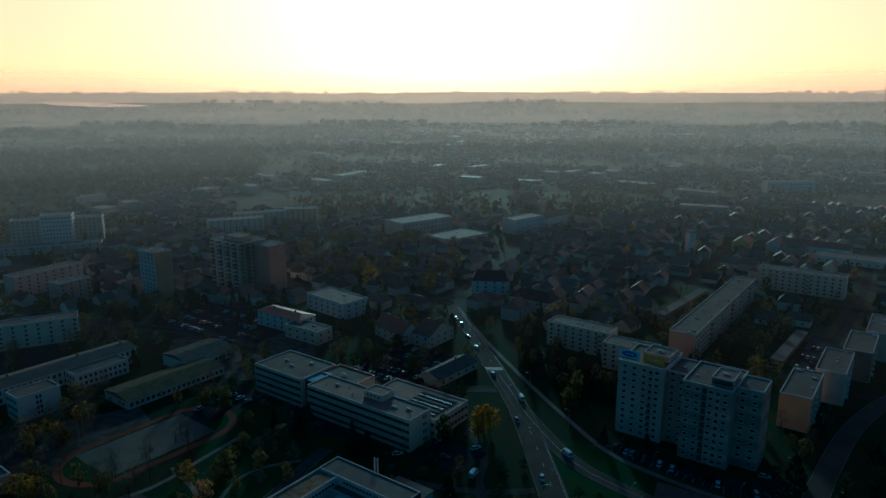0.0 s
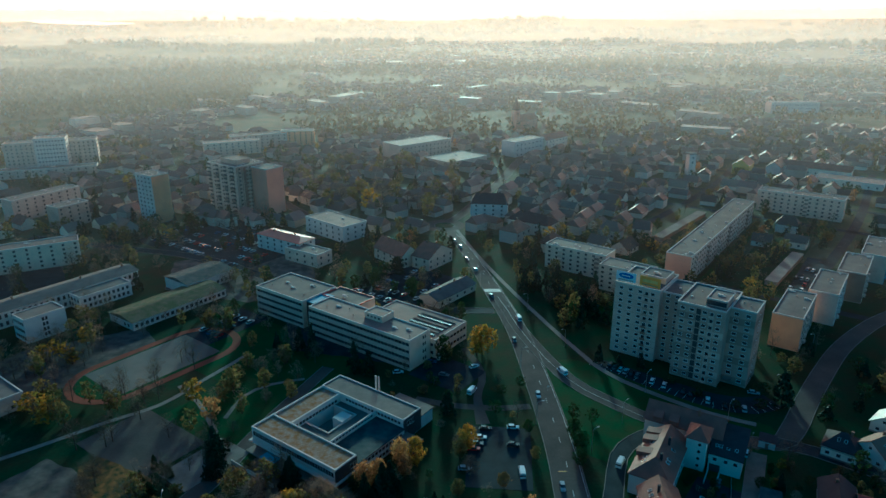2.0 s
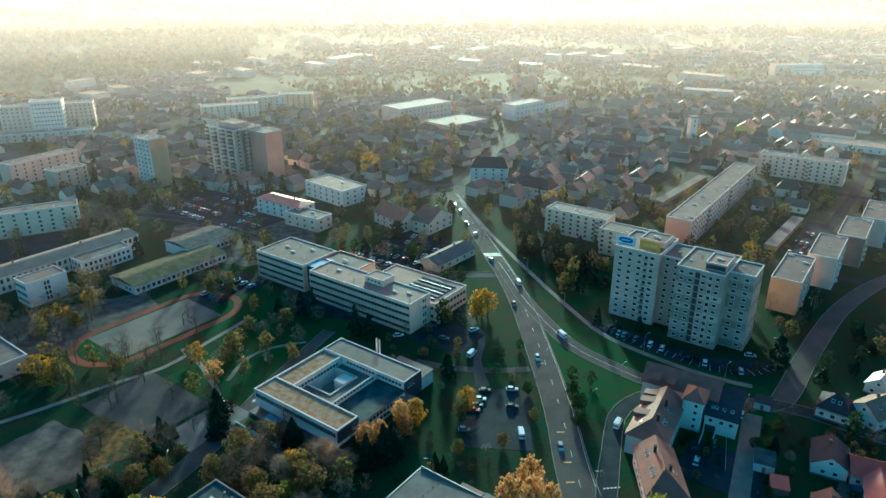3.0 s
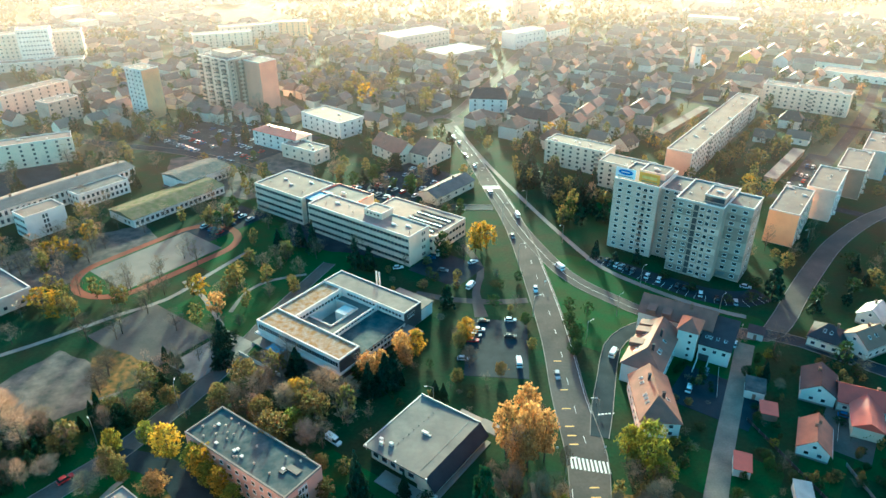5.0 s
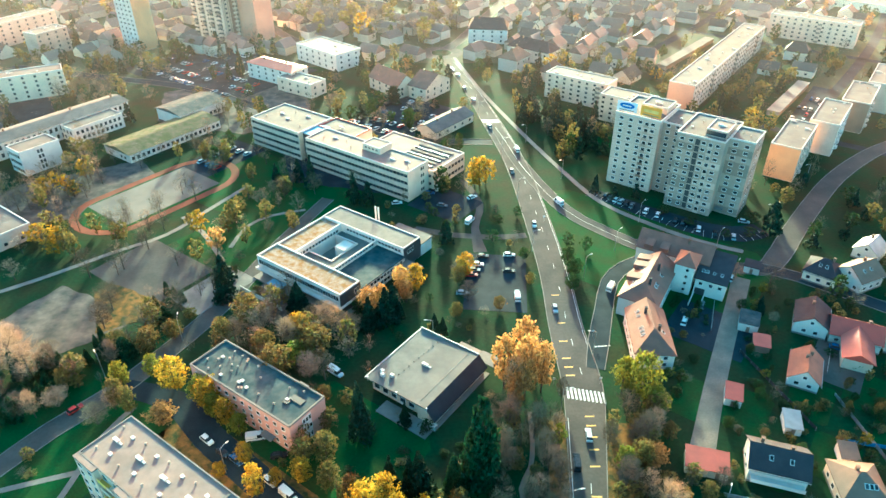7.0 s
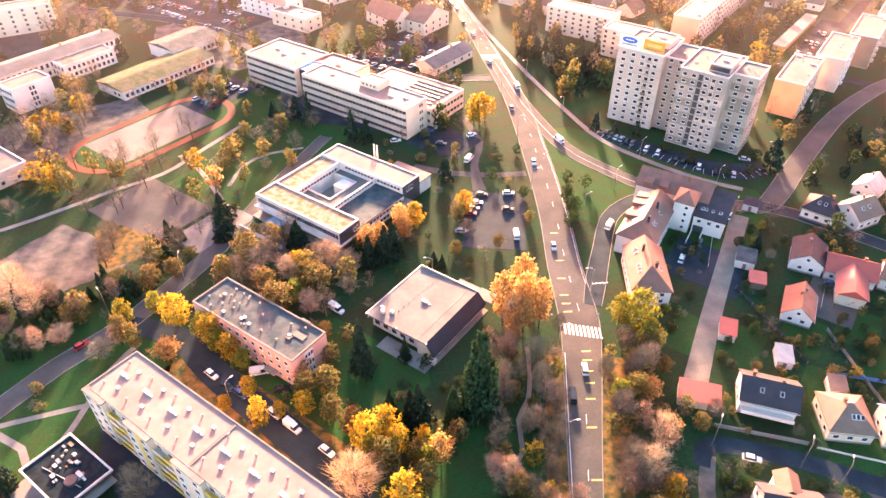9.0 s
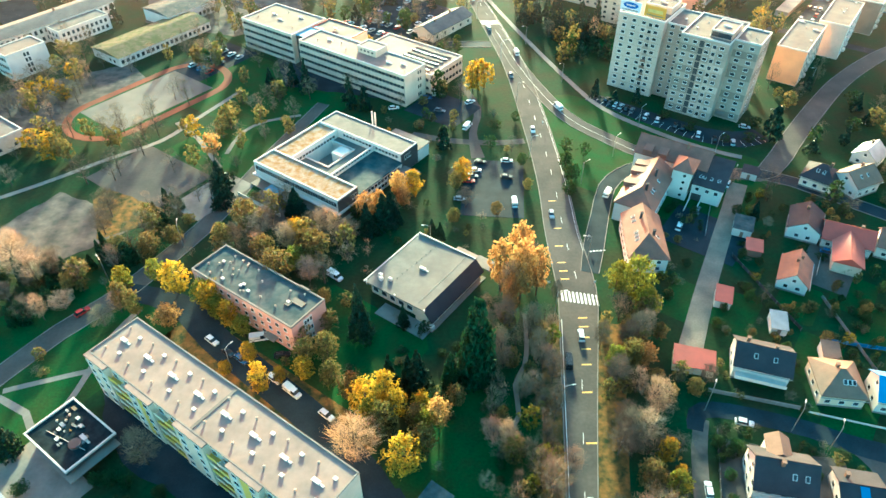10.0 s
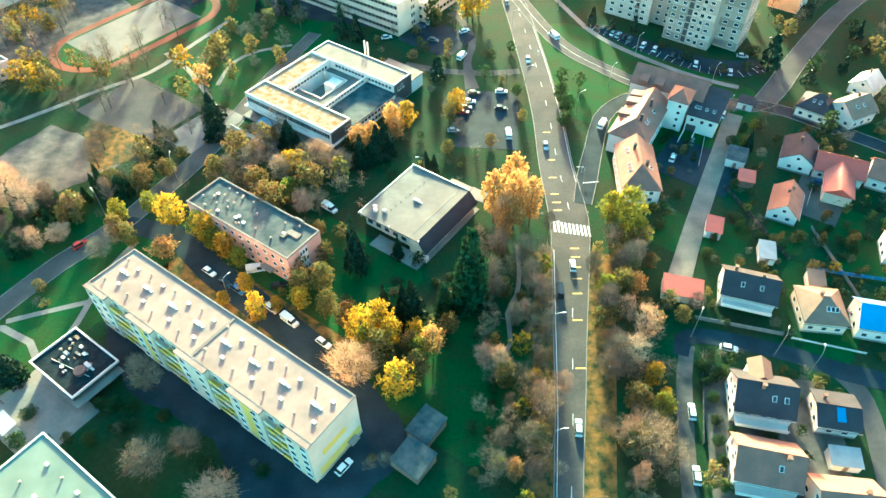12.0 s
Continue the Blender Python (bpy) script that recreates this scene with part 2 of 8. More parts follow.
# ---- building blocks ----
class Geo:
    """Collects the faces of one mesh, each with the number of its material."""

    def __init__(self):
        self.v, self.f, self.m = [], [], []

    def face(self, pts, mat=0):
        k = len(self.v)
        self.v += [tuple(p) for p in pts]
        self.f.append(tuple(range(k, k + len(pts))))
        self.m.append(mat)
        return self

    def solid(self, low, high, mat=0):
        """A prism between two rings of the same length; rings run counter-clockwise seen from above."""
        k, n = len(self.v), len(low)
        self.v += [tuple(p) for p in low] + [tuple(p) for p in high]
        self.f += [tuple(range(k + n - 1, k - 1, -1)), tuple(range(k + n, k + 2 * n))]
        self.f += [(k + i, k + (i + 1) % n, k + n + (i + 1) % n, k + n + i) for i in range(n)]
        self.m += [mat] * (n + 2)
        return self

    def box(self, x0, x1, y0, y1, z0, z1, mat=0):
        ring = ((x0, y0), (x1, y0), (x1, y1), (x0, y1))
        return self.solid([(x, y, z0) for x, y in ring], [(x, y, z1) for x, y in ring], mat)

    def tube(self, a, b, ra, rb, n=6, mat=0):
        a, b = Vector(a), Vector(b)
        d = (b - a).normalized()
        s = d.orthogonal().normalized()
        w = d.cross(s)
        ring = [(s * math.cos(6.2832 * i / n) + w * math.sin(6.2832 * i / n)) for i in range(n)]
        return self.solid([a + r * ra for r in ring], [b + r * rb for r in ring], mat)

    def mesh(self, name):
        me = bpy.data.meshes.new(name)
        me.from_pydata(self.v, [], self.f)
        me.polygons.foreach_set("material_index", self.m)
        return me


def part(name, geo, mats, parent, label="", at=None):
    """One mesh object under a thing or a part."""
    mats = mats if isinstance(mats, (list, tuple)) else [mats]
    me = geo
    if isinstance(geo, Geo):
        me = geo.mesh(name)
        for m in mats:
            me.materials.append(m)
    ob = new(name, me)
    ob.parent = parent
    if at is not None:
        ob.matrix_basis = at
    if label:
        tagged(ob, label)
    return ob


def thing(name, m, label, category, group="", kind=""):
    ob = new(name)
    ob.empty_display_size = 0.5
    ob.matrix_basis = m
    return tagged(ob, label, category, group, kind)


def single(name, geo, mats, label, category, kind="", m=None, group=""):
    return tagged(part(name, geo, mats, None, at=m), label, category, group, kind)


GRID = -37.0                        # the town's grid, degrees
GU = Vector((math.cos(radians(GRID)), math.sin(radians(GRID)), 0))
GV = Vector((-GU.y, GU.x, 0))


def uv(u, v, z=0.0):
    """A place by its steps along and across the town's grid."""
    p = GU * u + GV * v
    return Vector((p.x, p.y, z))


def at_uv(u, v, z=0.0):
    p = uv(u, v, z)
    return pose(p.x, p.y, z, 0, 0, GRID)


TAKEN = []                          # circles already built on: x, y, radius


def take(x, y, r):
    TAKEN.append((x, y, r))


def free(x, y, r):
    return all((x - a) ** 2 + (y - b) ** 2 > (r + c) ** 2 for a, b, c in TAKEN)


WINDOW_MESHES = {}


def window_meshes(w, h, style):
    key = (round(w, 2), round(h, 2), style)
    if key not in WINDOW_MESHES:
        f, g, t = Geo(), Geo(), 0.08 if style == "plain" else 0.13
        prof = ((0.02, -0.08), (0.02, h), (-0.06, h), (-0.06, 0.0), (-0.18, -0.03), (-0.18, -0.08))
        k = len(prof)
        f.v = [(x, y, z) for x in (-w / 2, w / 2) for y, z in prof]
        f.f = [tuple(range(k)), tuple(range(2 * k - 1, k - 1, -1))] + [(i, k + i, k + (i + 1) % k, (i + 1) % k) for i in range(k)]
        f.m = [0] * len(f.f)
        g.box(-w / 2 + t, w / 2 - t, -0.075, 0.0, t, h - t)
        fm, gm = f.mesh("window"), g.mesh("pane")
        fm.materials.append(FRAME)
        gm.materials.append(GLASS)
        WINDOW_MESHES[key] = (fm, gm)
    return WINDOW_MESHES[key]


def window(parent, x, y, z, side, w, h, style="casement"):
    """A window whose sill stands at (x, y, z) on the wall that faces side (0: -y, 1: +x, 2: +y, 3: -x)."""
    fm, gm = window_meshes(w, h, style)
    top = parent
    while top.parent:
        top = top.parent
    at = pose(x, y, z, 0, 0, 90 * side)
    if math.hypot(*top.matrix_basis.translation.xy) > 265:
        return part("window", gm, None, parent, at=at)
    ob = part("window", fm, None, parent, at=at)
    part("pane", gm, None, ob)
    return ob


def windows_on(parent, box, side, xs, zs, w, h, style="casement"):
    """Rows of windows on one side of a block; xs run along that side from its middle."""
    x0, x1, y0, y1 = box
    for z in zs:
        for s in xs:
            if side == 0:
                window(parent, (x0 + x1) / 2 + s, y0, z, 0, w, h, style)
            elif side == 2:
                window(parent, (x0 + x1) / 2 - s, y1, z, 2, w, h, style)
            elif side == 1:
                window(parent, x1, (y0 + y1) / 2 + s, z, 1, w, h, style)
            else:
                window(parent, x0, (y0 + y1) / 2 - s, z, 3, w, h, style)


def spaced(length, step, edge=1.6):
    n = max(1, int((length - 2 * edge) / step) + 1)
    return [(i - (n - 1) / 2) * step for i in range(n)]


def flat_roof(parent, box, z, felt, rim=FRAME, high=0.45, thick=0.3):
    """A felt roof inside a low parapet with a pale coping."""
    x0, x1, y0, y1 = box
    part("roof", Geo().box(x0 + thick, x1 - thick, y0 + thick, y1 - thick, z - 0.2, z + 0.06), felt, parent)
    g = Geo()
    g.box(x0 - 0.05, x1 + 0.05, y0 - 0.05, y0 + thick, z, z + high).box(x0 - 0.05, x1 + 0.05, y1 - thick, y1 + 0.05, z, z + high)
    g.box(x0 - 0.05, x0 + thick, y0 + thick, y1 - thick, z, z + high).box(x1 - thick, x1 + 0.05, y0 + thick, y1 - thick, z, z + high)
    part("parapet", g, rim, parent)


VENTS = {}


def roof_vent(parent, x, y, z, kind=0):
    if kind not in VENTS:
        g = Geo()
        if kind == 0:
            g.box(-0.4, 0.4, -0.3, 0.3, 0, 0.4).box(-0.48, 0.48, -0.38, 0.38, 0.4, 0.48)
        elif kind == 1:
            g.tube((0, 0, 0), (0, 0, 0.5), 0.2, 0.2, 8).tube((0, 0, 0.5), (0, 0, 0.7), 0.36, 0.22, 8)
        else:
            g.box(-0.9, 0.9, -0.35, 0.35, 0, 0.55).box(-1.0, 1.0, -0.45, 0.45, 0.55, 0.65)
            g.box(0.9, 2.0, -0.25, 0.25, 0.0, 0.25)
        VENTS[kind] = g.mesh("roof_vent")
        VENTS[kind].materials.append((WHITE, PANEL, WHITE)[kind])
    return part("roof_vent", VENTS[kind], None, parent, at=pose(x, y, z))


def gable_roof(parent, x0, x1, y0, y1, eave, ridge, tiles, over=0.5, hip0=0.0, hip1=0.0, thick=0.22):
    """A tiled roof with its ridge along x; hip0 and hip1: how far the ridge stops short at each end."""
    ym = (y0 + y1) / 2
    slope = (ridge - eave) / (ym - y0)
    e = eave - slope * over
    a, b = x0 - over, x1 + over
    low = [(a, y0 - over, e), (b, y0 - over, e), (b, y1 + over, e), (a, y1 + over, e)]
    r0, r1 = (a + hip0 + (over if hip0 else 0), ym, ridge), (b - hip1 - (over if hip1 else 0), ym, ridge)
    up_ = lambda p: (p[0], p[1], p[2] + thick)
    g = Geo()
    for dz in (0, 1):
        L = [up_(p) for p in low] if dz else low
        p0, p1 = (up_(r0), up_(r1)) if dz else (r0, r1)
        for ring in ([L[0], L[1], p1, p0], [L[2], L[3], p0, p1], [L[1], L[2], p1], [L[3], L[0], p0]):
            if len(ring) == 3 and not (hip1 if ring[0] is L[1] else hip0):
                continue
            g.face(ring if dz else ring[::-1])
    for i in range(4):
        p, q = low[i], low[(i + 1) % 4]
        if (i == 1 and not hip1) or (i == 3 and not hip0):
            m_ = r1 if i == 1 else r0
            g.face([p, m_, up_(m_), up_(p)]).face([m_, q, up_(q), up_(m_)])
        else:
            g.face([p, q, up_(q), up_(p)])
    part("roof", g, tiles, parent)
    if tiles is not TILE_TOWN:
        rg = Geo().tube((r0[0], ym, ridge + thick), (r1[0], ym, ridge + thick), 0.13, 0.13, 6)
        part("ridge_tile", rg, tiles, parent)


def gable_walls(parent, x0, x1, y0, y1, eave, ridge, wall, hip0=0, hip1=0, name="wall"):
    g = Geo().box(x0, x1, y0, y1, 0, eave)
    ym = (y0 + y1) / 2
    for x, hip, d in ((x0, hip0, 1), (x1, hip1, -1)):
        if not hip:
            xs = sorted((x, x + 0.3 * d))
            g.solid([(xs[0], y0, eave), (xs[1], y0, eave), (xs[1], y1, eave), (xs[0], y1, eave)],
                    [(xs[0], ym - 0.02, ridge), (xs[1], ym - 0.02, ridge), (xs[1], ym + 0.02, ridge), (xs[0], ym + 0.02, ridge)])
    return part(name, g, wall, parent)


def chimney(parent, x, y, z0, z1, mat=TILE_TAN):
    part("chimney", Geo().box(x - 0.35, x + 0.35, y - 0.35, y + 0.35, z0, z1).box(x - 0.45, x + 0.45, y - 0.45, y + 0.45, z1, z1 + 0.15), mat, parent)


def skylight(parent, x, y, z, tilt, mat=GLASS, w=0.9, l=1.3):
    ob = part("skylight", Geo().box(-w / 2, w / 2, -l / 2, l / 2, -0.05, 0.09), FRAME, parent, at=pose(x, y, z, tilt))
    part("pane", Geo().box(-w / 2 + 0.1, w / 2 - 0.1, -l / 2 + 0.1, l / 2 - 0.1, 0.0, 0.11), mat, ob)


# ---- ground ----
def ground_z(x, y):
    """Flat town; the land rises gently towards the far hills."""
    r = math.hypot(x, y)
    if r < 1500:
        return 0.0
    k = (r - 1500) / 3400
    return 190 * k * k + 16 * k * noise.noise((x / 900, y / 900, 0)) * min(1, 3 * k)


def ground():
    rings = [0, 60, 140, 260, 420, 640, 900, 1100, 1500, 1700, 1950, 2250, 2600, 3000, 3400, 3800, 4200, 4450, 4700]
    n, g = 120, Geo()
    for r in rings[1:]:
        for i in range(n):
            a = 2 * math.pi * i / n
            x, y = r * math.sin(a), r * math.cos(a)
            g.v.append((x, y, ground_z(x, y)))
    g.v.append((0, 0, 0))
    g.f += [(len(g.v) - 1, (i + 1) % n, i) for i in range(n)]
    g.m += [0] * n
    for k in range(len(rings) - 2):
        for i in range(n):
            j = (i + 1) % n
            g.f.append((k * n + i, k * n + j, (k + 1) * n + j, (k + 1) * n + i))
            g.m.append(0 if rings[k + 1] < 400 else 2 if rings[k + 1] < 1000 else 1)
    fields = material("fields_and_woods", (0.055, 0.06, 0.028), 0.9, other=(0.15, 0.135, 0.07), size=260, fine=0.03, bump=0, spread=0.3, spec=0.1)
    plots = material("garden_plots", (0.026, 0.052, 0.024), 0.9, other=(0.07, 0.07, 0.04), size=22, fine=0.4, bump=0.3, spread=0.35, spec=0.15)
    ob = single("ground", g, [GRASS, fields, plots], "grassy town ground running out to hazy fields", "ground", "structure")
    ob.data.polygons.foreach_set("use_smooth", [True] * len(ob.data.polygons))


ground()


def smooth_line(pts, step=6.0):
    """A smooth line through points of any number of values."""
    out, p = [], [pts[0], *pts, pts[-1]]
    for a, b, c, d in zip(p, p[1:], p[2:], p[3:]):
        a, b, c, d = (np.array(q, float) for q in (a, b, c, d))
        n = max(2, int(np.hypot(*(c - b)[:2]) / step))
        for i in range(n):
            t = i / n
            out.append(0.5 * (2 * b + (c - a) * t + (2 * a - 5 * b + 4 * c - d) * t * t + (3 * b - a - 3 * c + d) * t ** 3))
    out.append(np.array(pts[-1], float))
    return out


def side_steps(line):
    res = []
    for i, p in enumerate(line):
        d = line[min(i + 1, len(line) - 1)][:2] - line[max(i - 1, 0)][:2]
        d = d / (np.hypot(*d) + 1e-9)
        res.append(np.array((-d[1], d[0])))
    return res


def strip(line, off0, off1, z0, z1):
    """A ribbon beside a line of x, y, width; off0 and off1 are given in half widths and metres: (share, metres)."""
    g, s = Geo(), side_steps(line)
    for p, q in zip(line, s):
        a = p[:2] + q * (off0[0] * p[2] / 2 + off0[1])
        b = p[:2] + q * (off1[0] * p[2] / 2 + off1[1])
        g.v += [(a[0], a[1], z0), (b[0], b[1], z0), (a[0], a[1], z1), (b[0], b[1], z1)]
    for i in range(len(line) - 1):
        k = 4 * i
        g.f += [(k + 2, k + 3, k + 7, k + 6)[::-1], (k, k + 2, k + 6, k + 4)[::-1], (k + 1, k + 5, k + 7, k + 3)[::-1]]
        g.m += [0] * 3
    e = len(g.v) - 4
    g.f += [(0, 1, 3, 2), (e, e + 2, e + 3, e + 1)]
    g.m += [0] * 2
    return g


def road(pts, mat, label, z=0.03, kerb=True, pavement=0.0, name="road", category="road", block=True):
    line = smooth_line(pts)
    ob = single(name, strip(line, (1, 0), (-1, 0), -0.1, z), mat, label, category, "structure")
    if kerb:
        for s in (1, -1):
            part("kerb", strip(line, (s, 0.22 * max(s, 0)), (s, 0.22 * min(s, 0)), -0.1, z + 0.11), KERB, ob)
    if pavement:
        part("pavement", strip(line, (pavement / abs(pavement), pavement + 0.24 * np.sign(pavement)) if pavement > 0 else (-1, -0.24),
                               (1, 0.24) if pavement > 0 else (-1, pavement - 0.24), -0.1, z + 0.08), CONCRETE, ob)
    if block:
        for p in line:
            take(p[0], p[1], p[2] / 2 + 1)
    return ob, line


MAIN = [(18, -30, 5.8), (25, 25, 5.8), (29.2, 57, 5.8), (32.2, 73.7, 6.5), (35.8, 96.6, 8.0), (40.4, 125, 10.2), (42.0, 138, 11), (41.7, 162, 10.4),
        (42.5, 190, 9.8), (41.6, 227, 9.8), (38.5, 278, 9.3), (31.5, 325, 9.3), (21, 385, 7.4), (10.5, 428, 7.2)]
main_road, main_line = road(MAIN, OLDASPHALT, "sunlit grey asphalt main road through the town", pavement=0)
SLIP = [(33, 318, 5), (36.5, 300, 6), (42, 271, 6.2), (53.6, 235, 6.2), (67.6, 216.5, 6.2), (80, 205, 6.2), (97, 197, 6.2), (113.8, 191.5, 6.5), (124, 199.5, 7.5),
        (138, 217, 7.5), (155.3, 237.5, 7.5), (174, 258, 7.2), (196, 277, 7), (217, 291, 7), (260, 312, 7), (330, 335, 7)]
slip_road, slip_line = road(SLIP, OLDASPHALT, "curving side street of worn grey asphalt", z=0.045)
road([(82, 201, 5), (76, 199, 5.5), (68, 194.5, 5.5), (60.6, 186, 5.5), (55, 170, 5.5), (50.5, 156, 6), (47, 144, 5)], ASPHALT, "dark asphalt link lane with a give-way mark", z=0.06)
road([(114, 193, 6), (125, 187.5, 6), (137, 177.5, 6), (147, 169, 6), (175, 145, 6), (230, 100, 6)], ASPHALT, "narrow residential street of grey asphalt", z=0.05)
road([(106, 187, 6), (98, 172, 5.6), (90, 157.5, 5.4), (77.5, 134, 5.6), (70, 119, 6), (66, 111, 6.4)], GRAVEL, "pale gravel lane between gardens", kerb=False, name="lane", z=0.075)
road([(61.5, 90, 3.6), (63.4, 94.6, 4.4), (68, 95.6, 4.6), (76, 93.6, 4.8), (88, 89.6, 4.8), (95.7, 85.6, 5.2), (104, 82.4, 5.4), (130, 74, 5)],
     ASPHALT, "blue-grey asphalt lane between family houses", z=0.05, kerb=False)
road([(97, 85, 4.8), (99.5, 80, 4.8), (99.6, 73, 4.6), (97.5, 64, 4.4), (92, 42, 4.2)], OLDASPHALT, "narrow asphalt lane down to the gardens", z=0.045, kerb=False)
road([(64, 93, 3.4), (60.9, 85, 3.6), (58, 73.5, 3.6), (55.1, 60.6, 3.6), (51, 38, 3.6)], YARD, "stained dirt track beside the garden fences", z=0.04, kerb=False, name="lane")
road([(-130, 70, 6), (-115, 98, 6), (-99, 124, 6.5), (-88, 137, 6.5), (-78.5, 153.5, 6.5), (-71.5, 167, 6.5), (-65, 183, 6), (-58, 206, 5), (-49, 229, 5), (-42, 246, 5)],
     OLDASPHALT, "grey estate road beside the school", z=0.04)
road([(-88, 140, 6), (-70, 134, 7.5), (-57, 121, 8), (-43.5, 109, 8), (-32, 99, 8), (-22, 89.5, 7.5), (-13.5, 80, 6.5), (-8.5, 72, 6)],
     ASPHALT, "dark asphalt parking street behind the slab block", z=0.05, kerb=False)
road([(-145, 100, 2), (-105, 103, 1.8), (-93, 93.5, 1.8)], CONCRETE, "pale concrete footpath over the lawn", kerb=False, name="footpath")
road([(-105, 105, 1.6), (-98, 107.3, 1.6), (-84, 111.5, 1.6)], CONCRETE, "pale concrete footpath over the lawn", kerb=False, name="footpath", z=0.04)
road([(-89, 97, 1.6), (-87, 104, 1.6), (-84.5, 122, 1.6), (-80, 132, 1.6)], CONCRETE, "pale concrete footpath over the lawn", kerb=False, name="footpath", z=0.05)
road([(26, 128, 1.2), (25.5, 118, 1.2), (24, 110, 1.2), (21, 104, 1.2), (21, 95, 1.2), (17.5, 90, 1.4)], GRAVEL, "trodden dirt footpath through the park", kerb=False, name="footpath")
road([(16, 430, 2.2), (28.5, 372, 2.2), (44, 315, 2.2), (60, 264, 2.2), (70, 239.5, 2.4), (85, 222.5, 2.4), (100, 210, 2.4), (113, 203, 2.4)],
     CONCRETE, "pale pavement beside the curving road", kerb=False, name="pavement", category="pavement", z=0.10)
road([(-6, 222, 3.5), (8, 217, 3.5), (24, 215, 3.5), (36, 216, 3.5)], OLDASPHALT, "narrow asphalt access path", kerb=False, name="footpath")
road([(14, 262, 3), (20, 240, 3), (17, 222, 3), (18, 205, 5)], OLDASPHALT, "short asphalt access lane to the car park", kerb=False, name="lane", z=0.04)
# the town's further streets
road([(-260, 420, 7), (-200, 400, 7), (-140, 380, 7), (-95, 350, 7), (-60, 330, 7), (-15, 305, 6), (30, 300, 6)], ASPHALT, "estate street lined with parked cars", z=0.035)
road([(-4, 442, 7), (-40, 448, 7), (-90, 470, 7), (-130, 520, 7), (-200, 560, 7), (-330, 600, 8), (-520, 640, 8)], OLDASPHALT, "town street leading off the roundabout", z=0.035)
road([(12, 449, 7), (22, 470, 7), (40, 520, 8), (62, 580, 8), (80, 640, 8), (120, 760, 8), (150, 900, 8)], OLDASPHALT, "bright town street leading off the roundabout", z=0.035)
road([(150, 900, 9), (180, 1050, 9), (150, 1300, 9), (200, 1500, 9)], OLDASPHALT, "far town street", z=0.035, kerb=False, block=False)
for k, (u0, v0, u1, v1) in enumerate(((-160, 352, 60, 352), (-160, 500, 250, 500), (-200, 560, 260, 560), (-240, 640, 260, 640), (-40, 350, -40, 700), (90, 300, 90, 700),
                                      (-150, 420, -150, 700), (20, 440, 20, 760), (-560, 330, -560, 700), (-620, 420, -330, 420))):
    a, b = uv(u0, v0), uv(u1, v1)
    c = (a + b) / 2 + Vector((6, -4, 0))
    road([(a.x, a.y, 6), (c.x, c.y, 6), (b.x, b.y, 6)], ASPHALT, "quiet town street between houses", z=0.03 + 0.003 * (k % 3), kerb=False)


def patch(u0, u1, v0, v1, mat, label, category="paving", z=0.03, name="pavement", trim=0.0, angle=GRID, block=False):
    """A level paved or planted area along the grid."""
    p = uv((u0 + u1) / 2, (v0 + v1) / 2)
    w, d = (u1 - u0) / 2, (v1 - v0) / 2
    c = min(w, d) * trim
    ring = [(-w + c, -d), (w - c, -d), (w, -d + c), (w, d - c), (w - c, d), (-w + c, d), (-w, d - c), (-w, -d + c)] if trim else [(-w, -d), (w, -d), (w, d), (-w, d)]
    g = Geo().solid([(x, y, -0.1) for x, y in ring], [(x, y, z) for x, y in ring])
    ob = single(name, g, mat, label, category, "structure", pose(p.x, p.y, 0, 0, 0, angle))
    if block:
        take(p.x, p.y, min(w, d))
    return ob


patch(-213, -178, 85, 111, OLDASPHALT, "pale cracked concrete school yard", z=0.05)
patch(-176, -162, 92, 116, CONCRETE, "pale paved forecourt of the school", z=0.06)
patch(-158, -132, 103, 118, OLDASPHALT, "grey paved terrace before the school", z=0.065)
patch(-105.2, -84.6, 146.4, 178.8, ASPHALT, "dark asphalt car park with parked cars", "car park", z=0.05, angle=-6, block=True)
patch(-152, -128, 186, 206, ASPHALT, "asphalt yard beside the office block", z=0.05)
patch(-232, -190, 228, 282, ASPHALT, "asphalt car park between town buildings", "car park", z=0.05)
patch(-400, -300, 215, 285, ASPHALT, "large asphalt car park before the tower blocks", "car park", z=0.04)
patch(-40, -16, 170, 190, ASPHALT, "asphalt yard of the tiled house", z=0.055)
patch(-128, -106, 2, 19, CONCRETE, "pale paved terrace beside the square pavilion", z=0.05)
patch(0, 14, 176, 196, OLDASPHALT, "pale paved drive of the red-roofed house", z=0.04)
patch(-89, -83, 330, 470, LAWN, "shaded lawn between the blocks", "lawn", z=0.024, name="lawn")
patch(-78, -50, 280, 480, GRASS, "grassy court between long blocks", "lawn", z=0.021, name="lawn")
patch(-48, -36, 345, 430, ASPHALT, "asphalt parking lane between blocks", "car park", z=0.05)
patch(-205, -160, 108, 140, LAWN, "green lawn beside the school", "lawn", z=0.03, name="lawn", trim=0.2)
patch(-246, -172, 138, 186, LAWN, "green lawn before the office block", "lawn", z=0.025, name="lawn", trim=0.2)
patch(-130, -62, 52, 66, LITTER, "leaf-strewn verge under trees", "verge", z=0.02, name="lawn", trim=0.3)
patch(-58, -28, 56, 92, LAWN, "dark green park lawn", "lawn", z=0.02, name="lawn", trim=0.2)
patch(-110, -70, 60, 96, LAWN, "dark green park lawn", "lawn", z=0.015, name="lawn", trim=0.2)
patch(-172, -128, -10, 60, LAWN, "green lawn beside the slab block", "lawn", z=0.02, name="lawn", trim=0.2)
patch(-110, -60, 200, 236, LAWN, "mown green verge beside the main road", "lawn", z=0.02, name="lawn", trim=0.3)
patch(-118, -70, 278, 330, LAWN, "green lawn under the tower block", "lawn", z=0.02, name="lawn", trim=0.2)
